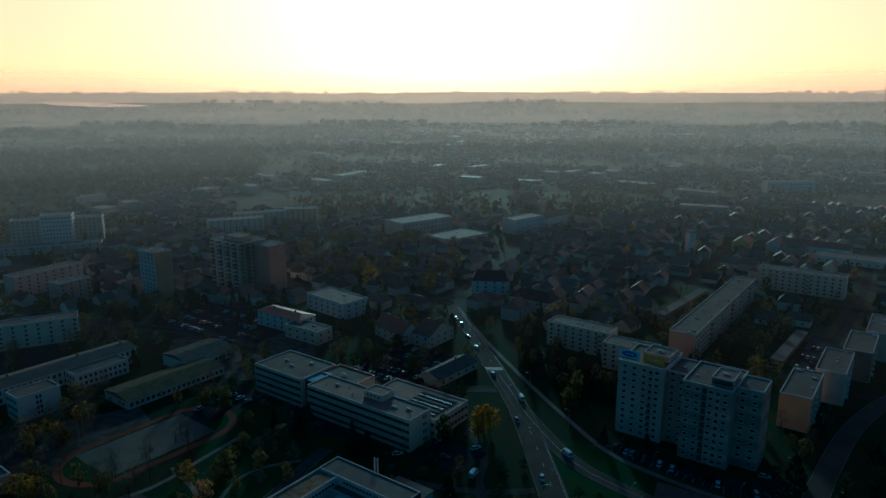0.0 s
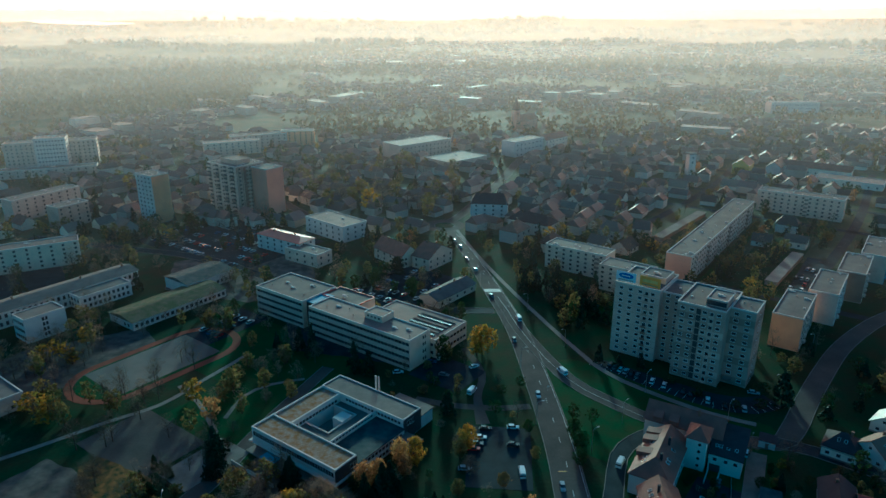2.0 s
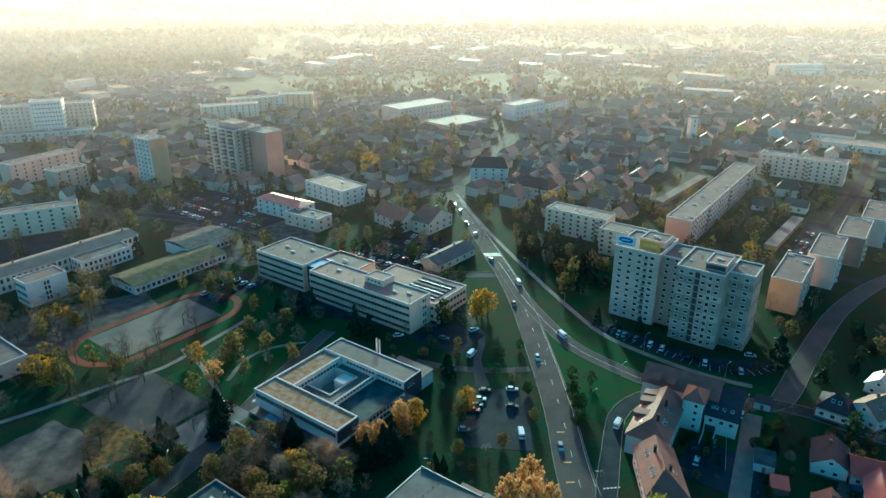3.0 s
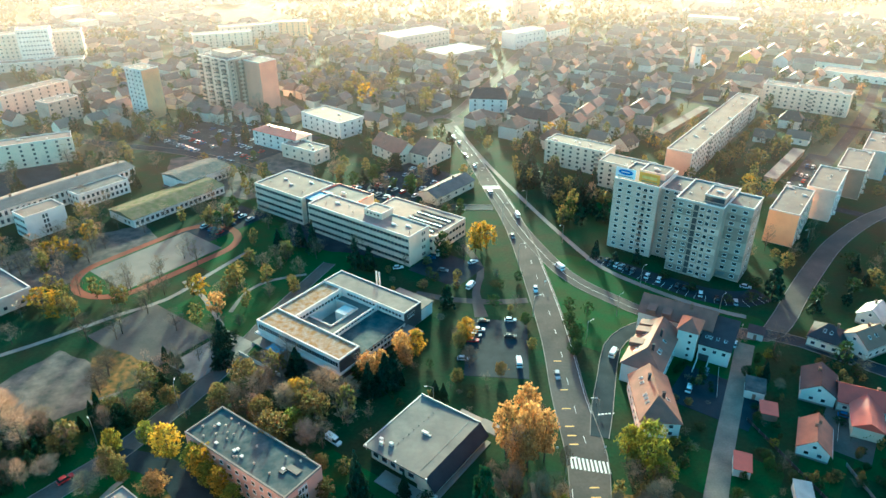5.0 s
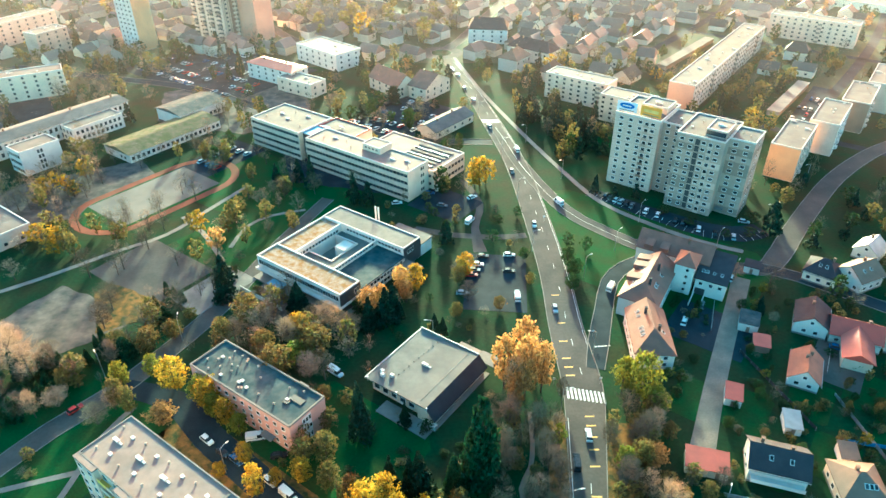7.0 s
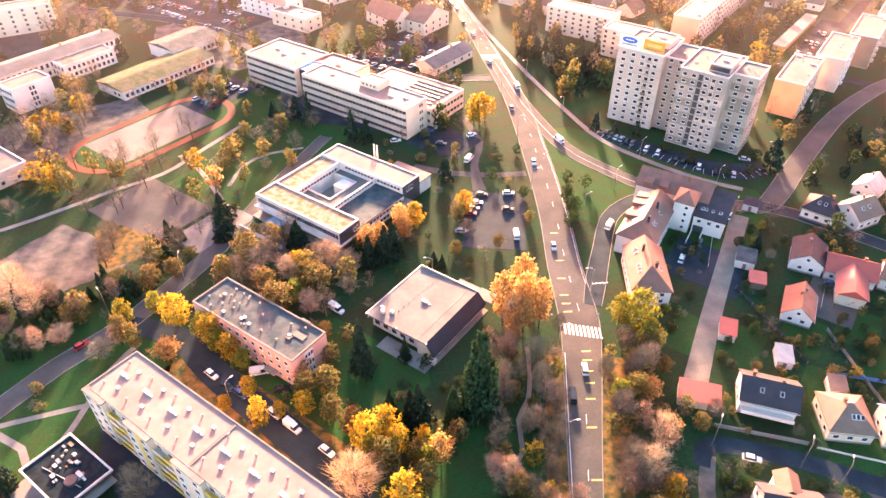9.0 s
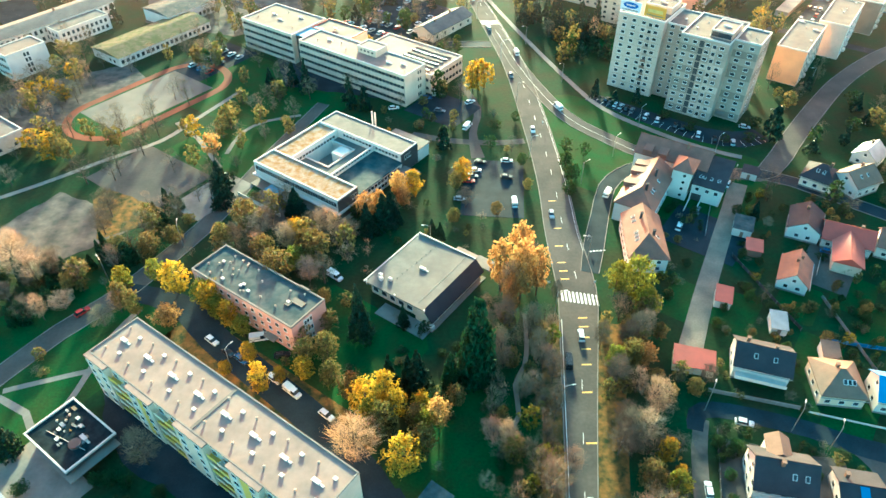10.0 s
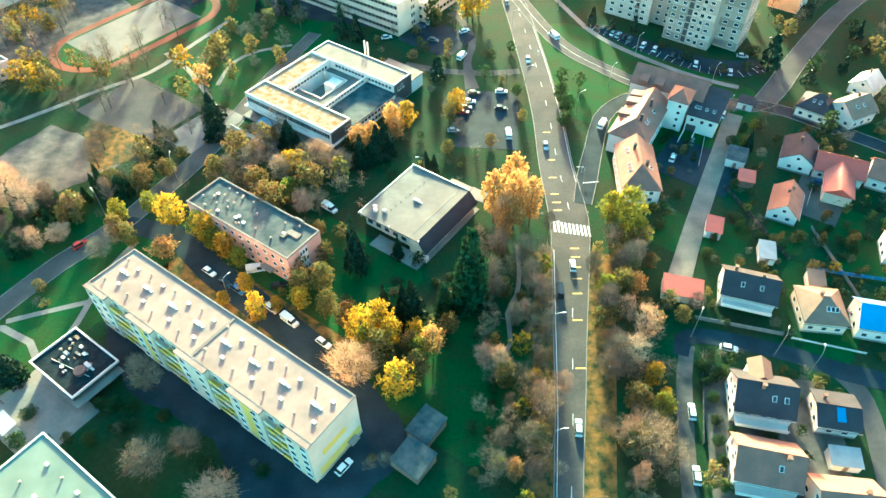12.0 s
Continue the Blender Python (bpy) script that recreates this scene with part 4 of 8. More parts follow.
def courtyard_school():
    """Two-storey wings round a small court and a lower hall."""
    ob = thing("school", at_uv(-144, 118.4), "white two-storey school round a courtyard with mossy roofs", "school")
    h, m = 8.0, 5.2
    fx = (-18.7, 19.4, 0.0, 9.1)
    bx = (-19.0, 19.0, 32.0, 41.2)
    lx = (-19.0, -10.0, 9.1, 32.0)
    part("wall", Geo().box(fx[0], fx[1], fx[2] + 1.2, fx[3], 0, 3.4), DARKWALL, ob)
    part("upper_wall", Geo().box(*fx, 3.9, h), WHITE, ob)
    part("floor_slab", Geo().box(fx[0] - 0.5, fx[1] + 1.0, -1.2, 9.1, 3.4, 3.9), WHITE, ob, "white projecting floor slab")
    part("floor_slab", Geo().box(fx[0] - 0.8, fx[1] + 1.6, -2.6, 9.1, 0.0, 0.5), CONCRETE, ob)
    part("end_wall", Geo().box(fx[1] + 0.003, fx[1] + 0.3, -0.2, 9.1, 3.9, h), DARKWALL, ob, "dark clad end wall")
    part("wall", Geo().box(*bx, 0, h), WHITE, ob)
    part("end_wall", Geo().box(bx[1] + 0.003, bx[1] + 0.3, bx[2], bx[3], 0.4, h), DARKWALL, ob, "dark clad end wall")
    part("wall", Geo().box(*lx, 0, h - 0.4), WHITE, ob)
    flat_roof(ob, fx, h, MOSS, WHITE, 0.5, 0.4)
    flat_roof(ob, bx, h, FELT, WHITE, 0.4, 0.3)
    flat_roof(ob, lx, h - 0.4, MOSS, WHITE, 0.6, 0.4)
    # lower hall and the roof round the open court
    part("hall_wall", Geo().box(7.0, 19.4, 9.1, 32.0, 0, m - 0.3), WHITE, ob)
    part("hall_roof", Geo().box(7.0, 19.7, 9.1, 32.0, m - 0.3, m), FELT_BLUE, ob)
    g = Geo().box(-10, 7, 9.1, 15.5, 0, m - 0.6).box(-10, 7, 28.5, 32.0, 0, m - 0.6).box(0.5, 7, 15.5, 28.5, 0, m - 0.6)
    part("court_wing", g, WHITE, ob)
    part("low_roof", Geo().box(-10, 7.0, 9.1, 15.2, m - 0.6, m - 0.35).box(-10, 7, 28.8, 32, m - 0.6, m - 0.35).box(0.8, 6.6, 15.2, 28.8, m - 0.6, m - 0.35), FELT, ob)
    part("court_coping", Geo().box(-10, 0.8, 15.2, 15.6, m - 0.6, m + 0.1).box(0.4, 0.8, 15.6, 28.4, m - 0.6, m + 0.1).box(-10, 0.8, 28.4, 28.8, m - 0.6, m + 0.1), WHITE, ob)
    part("parapet_wall", Geo().box(6.6, 7.0, 9.1, 32.0, m - 0.6, h - 0.6), WHITE, ob, "white clerestory wall along the hall")
    part("court_floor", Geo().box(-10, 0.5, 15.5, 28.5, 0, 0.3), CONCRETE, ob)
    part("link_wall", Geo().box(-4, 0.6, 22, 27, 0.3, m + 0.6), WHITE, ob)
    windows_on(ob, fx, 0, spaced(38, 1.15, 0.7), (5.3,), 1.1, 1.9, "plain")
    windows_on(ob, (fx[0], fx[1], fx[2] + 1.2, fx[3]), 0, spaced(38, 2.2), (1.2,), 1.8, 1.5)
    windows_on(ob, lx, 1, spaced(22, 1.5), (5.4,), 1.2, 1.2, "plain")
    windows_on(ob, (6.6, 7.0, 9.1, 32.0), 1, spaced(22, 1.5), (m + 0.9,), 1.2, 0.9, "plain")
    windows_on(ob, bx, 0, [x for x in spaced(38, 1.5) if x > -8], (m + 0.9,), 1.2, 1.2, "plain")
    windows_on(ob, (7.0, 19.4, 9.1, 32.0), 1, spaced(23, 1.7), (0.9, 3.0), 1.4, 1.3, "plain")
    windows_on(ob, (bx[0], bx[1] + 0.3, bx[2], bx[3]), 1, (-2.5, -1.2, 0.1), (5.4,), 0.9, 1.6, "plain")
    windows_on(ob, (fx[0], fx[1] + 0.3, fx[2], fx[3]), 1, (2.0, 3.2), (5.4,), 0.9, 1.6, "plain")
    part("annexe", Geo().box(19.4, 26.0, 25.0, 33.0, 0, 3.0), DARKWALL, ob)
    part("annexe_roof", Geo().box(19.3, 26.3, 24.7, 33.3, 3.0, 3.3), FELT, ob)
    part("annexe", Geo().box(4, 19, 41.3, 48, 0, 5), WHITE, ob)
    part("annexe_roof", Geo().box(3.7, 19.4, 41.2, 48.3, 5, 5.3), FELT, ob)
    roof_vent(ob, 1.5, 43.5, 5.3, 2)
    for x in (-4.6, -3.2):
        part("chimney_pipe", Geo().tube((x, 45, 0), (x, 45, 11), 0.35, 0.33, 10), WHITE, ob, "tall white boiler chimney pipe")
    part("entrance_canopy", Geo().box(-10, -4, -4.5, -1.0, 2.8, 3.1), BLUEWALL, ob)
    part("forecourt_wall", Geo().box(-18, 2, -9.5, -9.2, 0, 1.4), WHITE, ob)
    for u, v in ((-155, 125), (-134, 125), (-155, 145), (-134, 145), (-155, 160), (-132, 158)):
        take(*uv(u, v).xy, 10)


courtyard_school()


def long_office():
    """Four-storey office in two staggered wings with a low back wing."""
    ob = thing("office_building", at_uv(-200, 188.5), "long four-storey office block with ribbon windows and flat roofs", "office building")
    h = 13.0
    boxes = {"left": (-48.5, -16.7, 2.0, 23.5), "right": (-10.4, 47.0, 0.0, 13.5)}
    for k, b in boxes.items():
        part("wall", Geo().box(*b, 0, h), CREAM, ob)
        flat_roof(ob, b, h, FELT_PALE if k == "right" else FELT, WHITE, 0.5, 0.35)
        for z in (1.2, 4.4, 7.6, 10.8):
            part("window_band", Geo().box(b[0] + 0.3, b[1] - 0.3, b[2] - 0.03, b[2] - 0.003, z + 0.1, z + 1.3), PANEL_DARK, ob)
            windows_on(ob, (b[0], b[1], b[2] - 0.03, b[3]), 0, spaced(b[1] - b[0], 1.9, 1.0), (z - 0.05,), 1.7, 1.5)
            part("spandrel", Geo().box(b[0] - 0.1, b[1] + 0.1, b[2] - 0.3, b[2] - 0.04, z - 1.55, z + 0.02), PANEL_LIGHT, ob)
    windows_on(ob, boxes["right"], 1, (2.0, 3.3), (1.2, 4.4, 7.6, 10.6), 1.0, 1.6)
    part("link", Geo().box(-16.7, -10.4, 4.5, 16, 0, h - 0.5), DARKWALL, ob)
    part("link_roof", Geo().box(-16.7, -10.4, 4.3, 16, h - 0.5, h - 0.2), BLUEWALL, ob)
    mid = (-16.0, 6.0, 13.6, 25.5)
    part("wall", Geo().box(*mid, 0, h - 0.4), CREAM, ob)
    flat_roof(ob, mid, h - 0.4, FELT, TILE_RED, 0.55, 0.3)
    low = (9.0, 49.0, 14.5, 37.0)
    part("wall", Geo().box(*low, 0, 8.0), CREAM, ob)
    flat_roof(ob, low, 8.0, FELT_PALE, WHITE, 0.45, 0.35)
    windows_on(ob, low, 1, spaced(22.5, 2.4), (1.4, 5.0), 1.9, 1.5)
    windows_on(ob, (low[0], low[1], low[2], low[3]), 0, (18, 15.6), (1.4, 5.0), 1.6, 1.5)
    part("stair_head", Geo().box(17.2, 27.2, 6.5, 14.0, h, h + 2.6), CREAM, ob)
    flat_roof(ob, (17.2, 27.2, 6.5, 14.0), h + 2.6, FELT_PALE, WHITE, 0.35, 0.3)
    windows_on(ob, (17.2, 27.2, 6.5, 14.0), 0, (-3, -1, 1, 3), (h + 1.0,), 1.2, 1.0)
    for i in range(6):
        part("rooflight", Geo().box(28, 46, 17.0 + 3.0 * i, 18.2 + 3.0 * i, 8.0, 8.6), FELT if i % 2 else GLASS, ob)
    for x, y in ((-40, 14), (-33, 11), (-27, 18), (-6, 18), (0, 8), (34, 6), (40, 8)):
        roof_vent(ob, x, y, h + 0.05, 2)
    for x, y in ((-44, 8), (-36, 19), (-22, 8), (-4, 5), (6, 9), (12, 5), (30, 9), (44, 4)):
        roof_vent(ob, x, y, h + 0.05, 1)
    for u, v in ((-240, 200), (-224, 200), (-208, 197), (-192, 197), (-176, 197), (-160, 197), (-180, 213), (-164, 213)):
        take(*uv(u, v).xy, 11)


long_office()


def tower_block():
    """An eleven-storey block of four staggered stacks."""
    ob = thing("tower_block", at_uv(-68.4, 247.7), "eleven-storey grey-beige panel tower block in staggered stacks", "tower block")
    h, fl = 31.0, [1.4 + 2.72 * i for i in range(11)]
    A, B, C, D = (-27.3, -8.5, 5.3, 27.5), (-8.5, 0.0, 8.5, 25.0), (0.0, 18.0, 0.0, 23.3), (18.0, 27.3, 5.6, 19.3)
    for b, mat, top in ((A, PANEL_LIGHT, h), (B, PANEL, h - 1.0), (C, PANEL, h), (D, PANEL, h)):
        part("wall", Geo().box(*b, 0, top), mat, ob)
        flat_roof(ob, b, top, FELT, WHITE, 0.55, 0.35)
    # bands of darker panels, one storey in three
    for i in range(0, 11, 3):
        z0, z1 = fl[i] - 0.85, fl[i] + 1.85
        part("dark_panel", Geo().box(0.2, 7.2, -0.03, -0.004, z0, z1 + (2.7 if i == 3 else 0)), PANEL_DARK, ob)
        part("dark_panel", Geo().box(18.2, 27.1, 5.57, 5.596, z0, z1 + (2.7 if i == 6 else 0)), PANEL_DARK, ob)
        part("dark_panel", Geo().box(27.304, 27.33, 5.8, 19.1, z0, z1), PANEL_DARK, ob)
        part("light_panel", Geo().box(9.2, 17.8, -0.03, -0.004, z0 + 2.7, z1 + 2.7 if i < 9 else z0 + 2.8), PANEL_LIGHT, ob)
    for b in (A, B, C, D):
        j = Geo()
        for z in fl[1:]:
            j.box(b[0] + 0.02, b[1] - 0.02, b[2] - 0.022, b[2] - 0.005, z - 0.92, z - 0.86)
        part("panel_joint", j, PANEL_DARK, ob)
    for z in fl:
        for x in (2.2, 5.6, 10.4, 15.6):
            window(ob, x, C[2] - 0.04, z, 0, 1.7, 1.25)
        for x in (20.4, 24.6):
            window(ob, x, D[2] - 0.03, z, 0, 1.8, 1.35)
        for x in (-24.5, -20.6, -16.6, -11.4):
            window(ob, x, A[2], z, 0, 1.7, 1.35)
        for x in (-6.2, -2.6):
            window(ob, x, B[2], z, 0, 1.6, 1.35)
        part("loggia", Geo().box(7.3, 9.0, -0.02, -0.004, z - 0.7, z + 1.6), DARKWALL, ob)
        part("balcony", Geo().box(12.0, 13.9, -0.9, -0.003, z - 0.9, z - 0.75).box(12.0, 13.9, -0.9, -0.8, z - 0.75, z + 0.15), PANEL_LIGHT, ob)
        part("balcony", Geo().box(-14.9, -12.9, 4.5, 5.297, z - 0.9, z - 0.75).box(-14.9, -12.9, 4.5, 4.6, z - 0.75, z + 0.15), BROWNWALL if int(z) % 3 == 0 else PANEL, ob)
        window(ob, 12.95, C[2], z - 0.5, 0, 1.5, 1.7)
        window(ob, -13.9, A[2], z - 0.5, 0, 1.6, 1.7)
        for y in (7.0, 12.0, 17.0):
            window(ob, D[1] + 0.03, y, z, 1, 0.9, 1.2, "plain") if y == 12.0 else None
        for y in (11, 20):
            window(ob, A[0], y, z, 3, 1.5, 1.35)
    part("stair_head", Geo().box(9.5, 17.2, 3.5, 15, h, h + 2.6), PANEL, ob)
    flat_roof(ob, (9.5, 17.2, 3.5, 15), h + 2.6, FELT_PALE, WHITE, 0.4, 0.3)
    part("glazed_front", Geo().box(9.8, 16.9, 3.44, 3.5, h + 0.5, h + 2.2), GLASS, ob)
    part("stair_head", Geo().box(-20, -9.5, 14, 24, h, h + 2.4), PANEL_LIGHT, ob)
    flat_roof(ob, (-20, -9.5, 14, 24), h + 2.4, FELT, WHITE, 0.4, 0.3)
    for x, y, k in ((3, 8, 0), (5, 15, 1), (21, 13, 1), (24, 11, 1), (-24, 12, 0), (-22, 20, 1), (-4, 16, 0), (13, 9, 2), (-15, 18, 2)):
        z = h + 2.65 if (9 < x < 17 or -20 < x < -9.5) else (h - 0.95 if -8.5 < x < 0 else h + 0.05)
        roof_vent(ob, x, y, z, k)
    part("aerial", Geo().tube((-12, 20, h + 2.4), (-12, 20, h + 7), 0.05, 0.03, 5), STEEL, ob)
    part("entrance_canopy", Geo().box(19, 22, 2.8, 5.6, 2.6, 2.8), CONCRETE, ob)
    for u, v in ((-86, 262), (-73, 262), (-60, 255), (-58, 266), (-46, 260), (-88, 270)):
        take(*uv(u, v).xy, 11)
    # two billboards on the roof edge
    for x, label, board, mark in ((-23.2, "white rooftop billboard with a blue oval sign", (0.72, 0.75, 0.78), (0.02, 0.12, 0.42)),
                                  (-13.2, "orange rooftop billboard with a faint yellow band", (0.72, 0.36, 0.05), (0.75, 0.55, 0.18))):
        p = uv(-68.4 + x, 247.7 + 5.9)
        s = thing("billboard", pose(p.x, p.y, h + 0.55, 0, 0, GRID), label, "billboard", "rooftop billboards")
        w = 4.2
        part("board", Geo().box(-w, w, -0.12, 0.0, 0.5, 4.6), material("billboard_face", board, 0.5, size=3, spread=0.06), s)
        if x < -20:
            ring = lambda r, y: [(r * 3.1 * math.cos(6.2832 * i / 24), y, 2.9 + r * 1.15 * math.sin(6.2832 * i / 24)) for i in range(24)]
            part("oval_sign", Geo().solid(ring(1, -0.12), ring(1, -0.16)), material("sign_blue", mark, 0.4, size=2, spread=0.05), s)
            part("oval_bar", Geo().box(-1.8, 1.8, -0.19, -0.163, 2.65, 3.15), PAINT, s)
        else:
            part("sign_band", Geo().box(-3.0, 3.0, -0.16, -0.123, 2.1, 3.3), material("sign_amber", mark, 0.5, size=2, spread=0.1), s)
        part("sign_band", Geo().box(-3.2, 3.2, -0.16, -0.123, 0.9, 1.3), PANEL_DARK, s)
        for k in (-3, 0, 3):
            part("strut", Geo().box(k - 0.06, k + 0.06, 0, 0.12, 0, 4.4).tube((k, 0.1, 3.8), (k, 2.2, 0), 0.05, 0.05, 5), STEEL, s)


tower_block()


def panel_block(u0, u1, v0, v1, h, label, long_wall, end_wall, floors=5, sides=(0, 1), step=4.4, vents=0.12, name="apartment_block", group="panel blocks"):
    """A plain flat-roofed panel block on the grid; windows and balconies storey by storey."""
    ob = thing(name, at_uv((u0 + u1) / 2, (v0 + v1) / 2), label, "apartment block", group)
    w, d = (u1 - u0) / 2, (v1 - v0) / 2
    b = (-w, w, -d, d)
    part("wall", Geo().box(*b, 0, h), long_wall, ob)
    for y in ((-d - 0.04, -d - 0.004), (d + 0.004, d + 0.04)) if d > w else ():
        part("end_wall", Geo().box(-w + 0.1, w - 0.1, *y, 0.2, h - 0.1), end_wall, ob)
    if w >= d:
        for x in ((-w - 0.04, -w - 0.004), (w + 0.004, w + 0.04)):
            part("end_wall", Geo().box(*x, -d + 0.1, d - 0.1, 0.2, h - 0.1), end_wall, ob)
    flat_roof(ob, b, h, FELT, WHITE, 0.45, 0.3)
    zs = [1.5 + (h - 1.0) / floors * i for i in range(floors)]
    for s in sides:
        length = 2 * (w if s in (0, 2) else d)
        if length < 16:
            continue
        xs = spaced(length, step, 2.0)
        windows_on(ob, b, s, xs, zs, 1.6, 1.35)
        for k in range(2, len(xs), 5):
            for z in zs:
                x = (xs[k] + xs[k - 1]) / 2
                if s in (0, 2):
                    sg = -1 if s == 0 else 1
                    y = sorted((sg * (d + 0.003), sg * (d + 1.0)))
                    part("balcony", Geo().box(x - 1.3, x + 1.3, *y, z - 0.8, z + 0.25), PANEL_DARK if k % 2 else long_wall, ob)
                else:
                    sg = -1 if s == 3 else 1
                    y = sorted((sg * (w + 0.003), sg * (w + 1.0)))
                    part("balcony", Geo().box(*y, x - 1.3, x + 1.3, z - 0.8, z + 0.25), PANEL_DARK if k % 2 else long_wall, ob)
    n = int(4 * w * d * vents / 10)
    rnd = random.Random(int(u0 * 7 + v0))
    for i in range(n):
        roof_vent(ob, rnd.uniform(-w + 1.5, w - 1.5), rnd.uniform(-d + 1.5, d - 1.5), h + 0.05, rnd.choice((0, 0, 1, 2)))
    length = max(w, d)
    for k in range(int(length / 6) + 1):
        f = -length + 6 + 12 * k if length > 6 else 0
        q = uv((u0 + u1) / 2 + (f if w > d else 0), (v0 + v1) / 2 + (f if d >= w else 0))
        take(q.x, q.y, min(w, d) + 4)
    return ob


panel_block(-42.5, -30.4, 297, 330, 15, "grey panel block with an orange end wall", PANEL_LIGHT, ORANGE, sides=(1,))
panel_block(-34.5, -22.2, 334, 367, 15, "grey-white panel block with striped balconies", WHITE, PANEL_LIGHT, sides=(1,))
panel_block(-27.5, -15, 370.5, 403, 15, "brown and grey panel block stepping up the street", PANEL_LIGHT, BROWNWALL, sides=(1,))
panel_block(-21, -8.5, 406, 442, 15, "pale panel block with a blue flank", BLUEWALL, PANEL_LIGHT, sides=(1,))
panel_block(-12, 1, 445, 480, 15, "ochre panel block at the end of the row", ORANGE, PANEL_LIGHT, sides=(1,))
panel_block(-105, -91.5, 347, 484, 15, "long grey panel block with a salmon end wall", PANEL_LIGHT, SALMON, sides=(1,))
panel_block(-97, -42, 520, 533, 15, "cream panel block across the far end of the court", CREAM, CREAM, sides=(0, 1))
panel_block(-166, -130, 326, 339, 13.5, "cream panel block behind dark spruces", CREAM, CREAM, sides=(0, 1))
panel_block(-128, -102, 313, 326, 13.5, "cream panel block with dark balconies", CREAM, PANEL, sides=(0, 1))
panel_block(-440, -420.5, 244, 257, 33, "tall white tower block with an orange flank", WHITE, ORANGE, floors=11, sides=(0,), vents=0.3, name="tower_block")
balcony_tower = panel_block(-423, -390.5, 290, 314, 35, "tall tower block with dark balconies and grey ribs", PANEL_LIGHT, PANEL, floors=12, sides=(0, 1), vents=0.3, name="tower_block")
panel_block(-390, -374, 303, 318, 33, "pinkish tower block behind its neighbour", SALMON, SALMON, floors=11, sides=(1,), vents=0.2, name="tower_block")


def far_tower_extras():
    for x in (-14.5, -5.5, 3.5, 11.5):
        for i in range(12):
            part("balcony", Geo().box(x - 1.8, x + 1.8, -13.1, -12.03, 1.0 + 2.82 * i, 2.2 + 2.82 * i), PANEL_LIGHT if i % 3 else PANEL_DARK, balcony_tower)
        part("balcony_recess", Geo().box(x - 1.9, x + 1.9, -12.06, -12.003, 0.8, 34.6), DARKWALL, balcony_tower, "dark balcony recess")
    for y in (-4, 4):
        part("red_band", Geo().box(16.3, 16.36, y - 1.8, y + 1.8, 2, 34), BROWNWALL, balcony_tower, "reddish brown window band")
    for y in (-10, -7, 0, 7, 10):
        part("rib", Geo().box(16.25, 16.5, y - 0.25, y + 0.25, 0, 35), PANEL_DARK, balcony_tower)
    ob = thing("stair_tower", at_uv(-406, 302, 35), "roof plant room on the tower block", "plant room")
    part("wall", Geo().box(-9, 9, -6, 6, 0, 3), PANEL, ob)
    flat_roof(ob, (-9, 9, -6, 6), 3, FELT, ZINC, 0.3)


far_tower_extras()


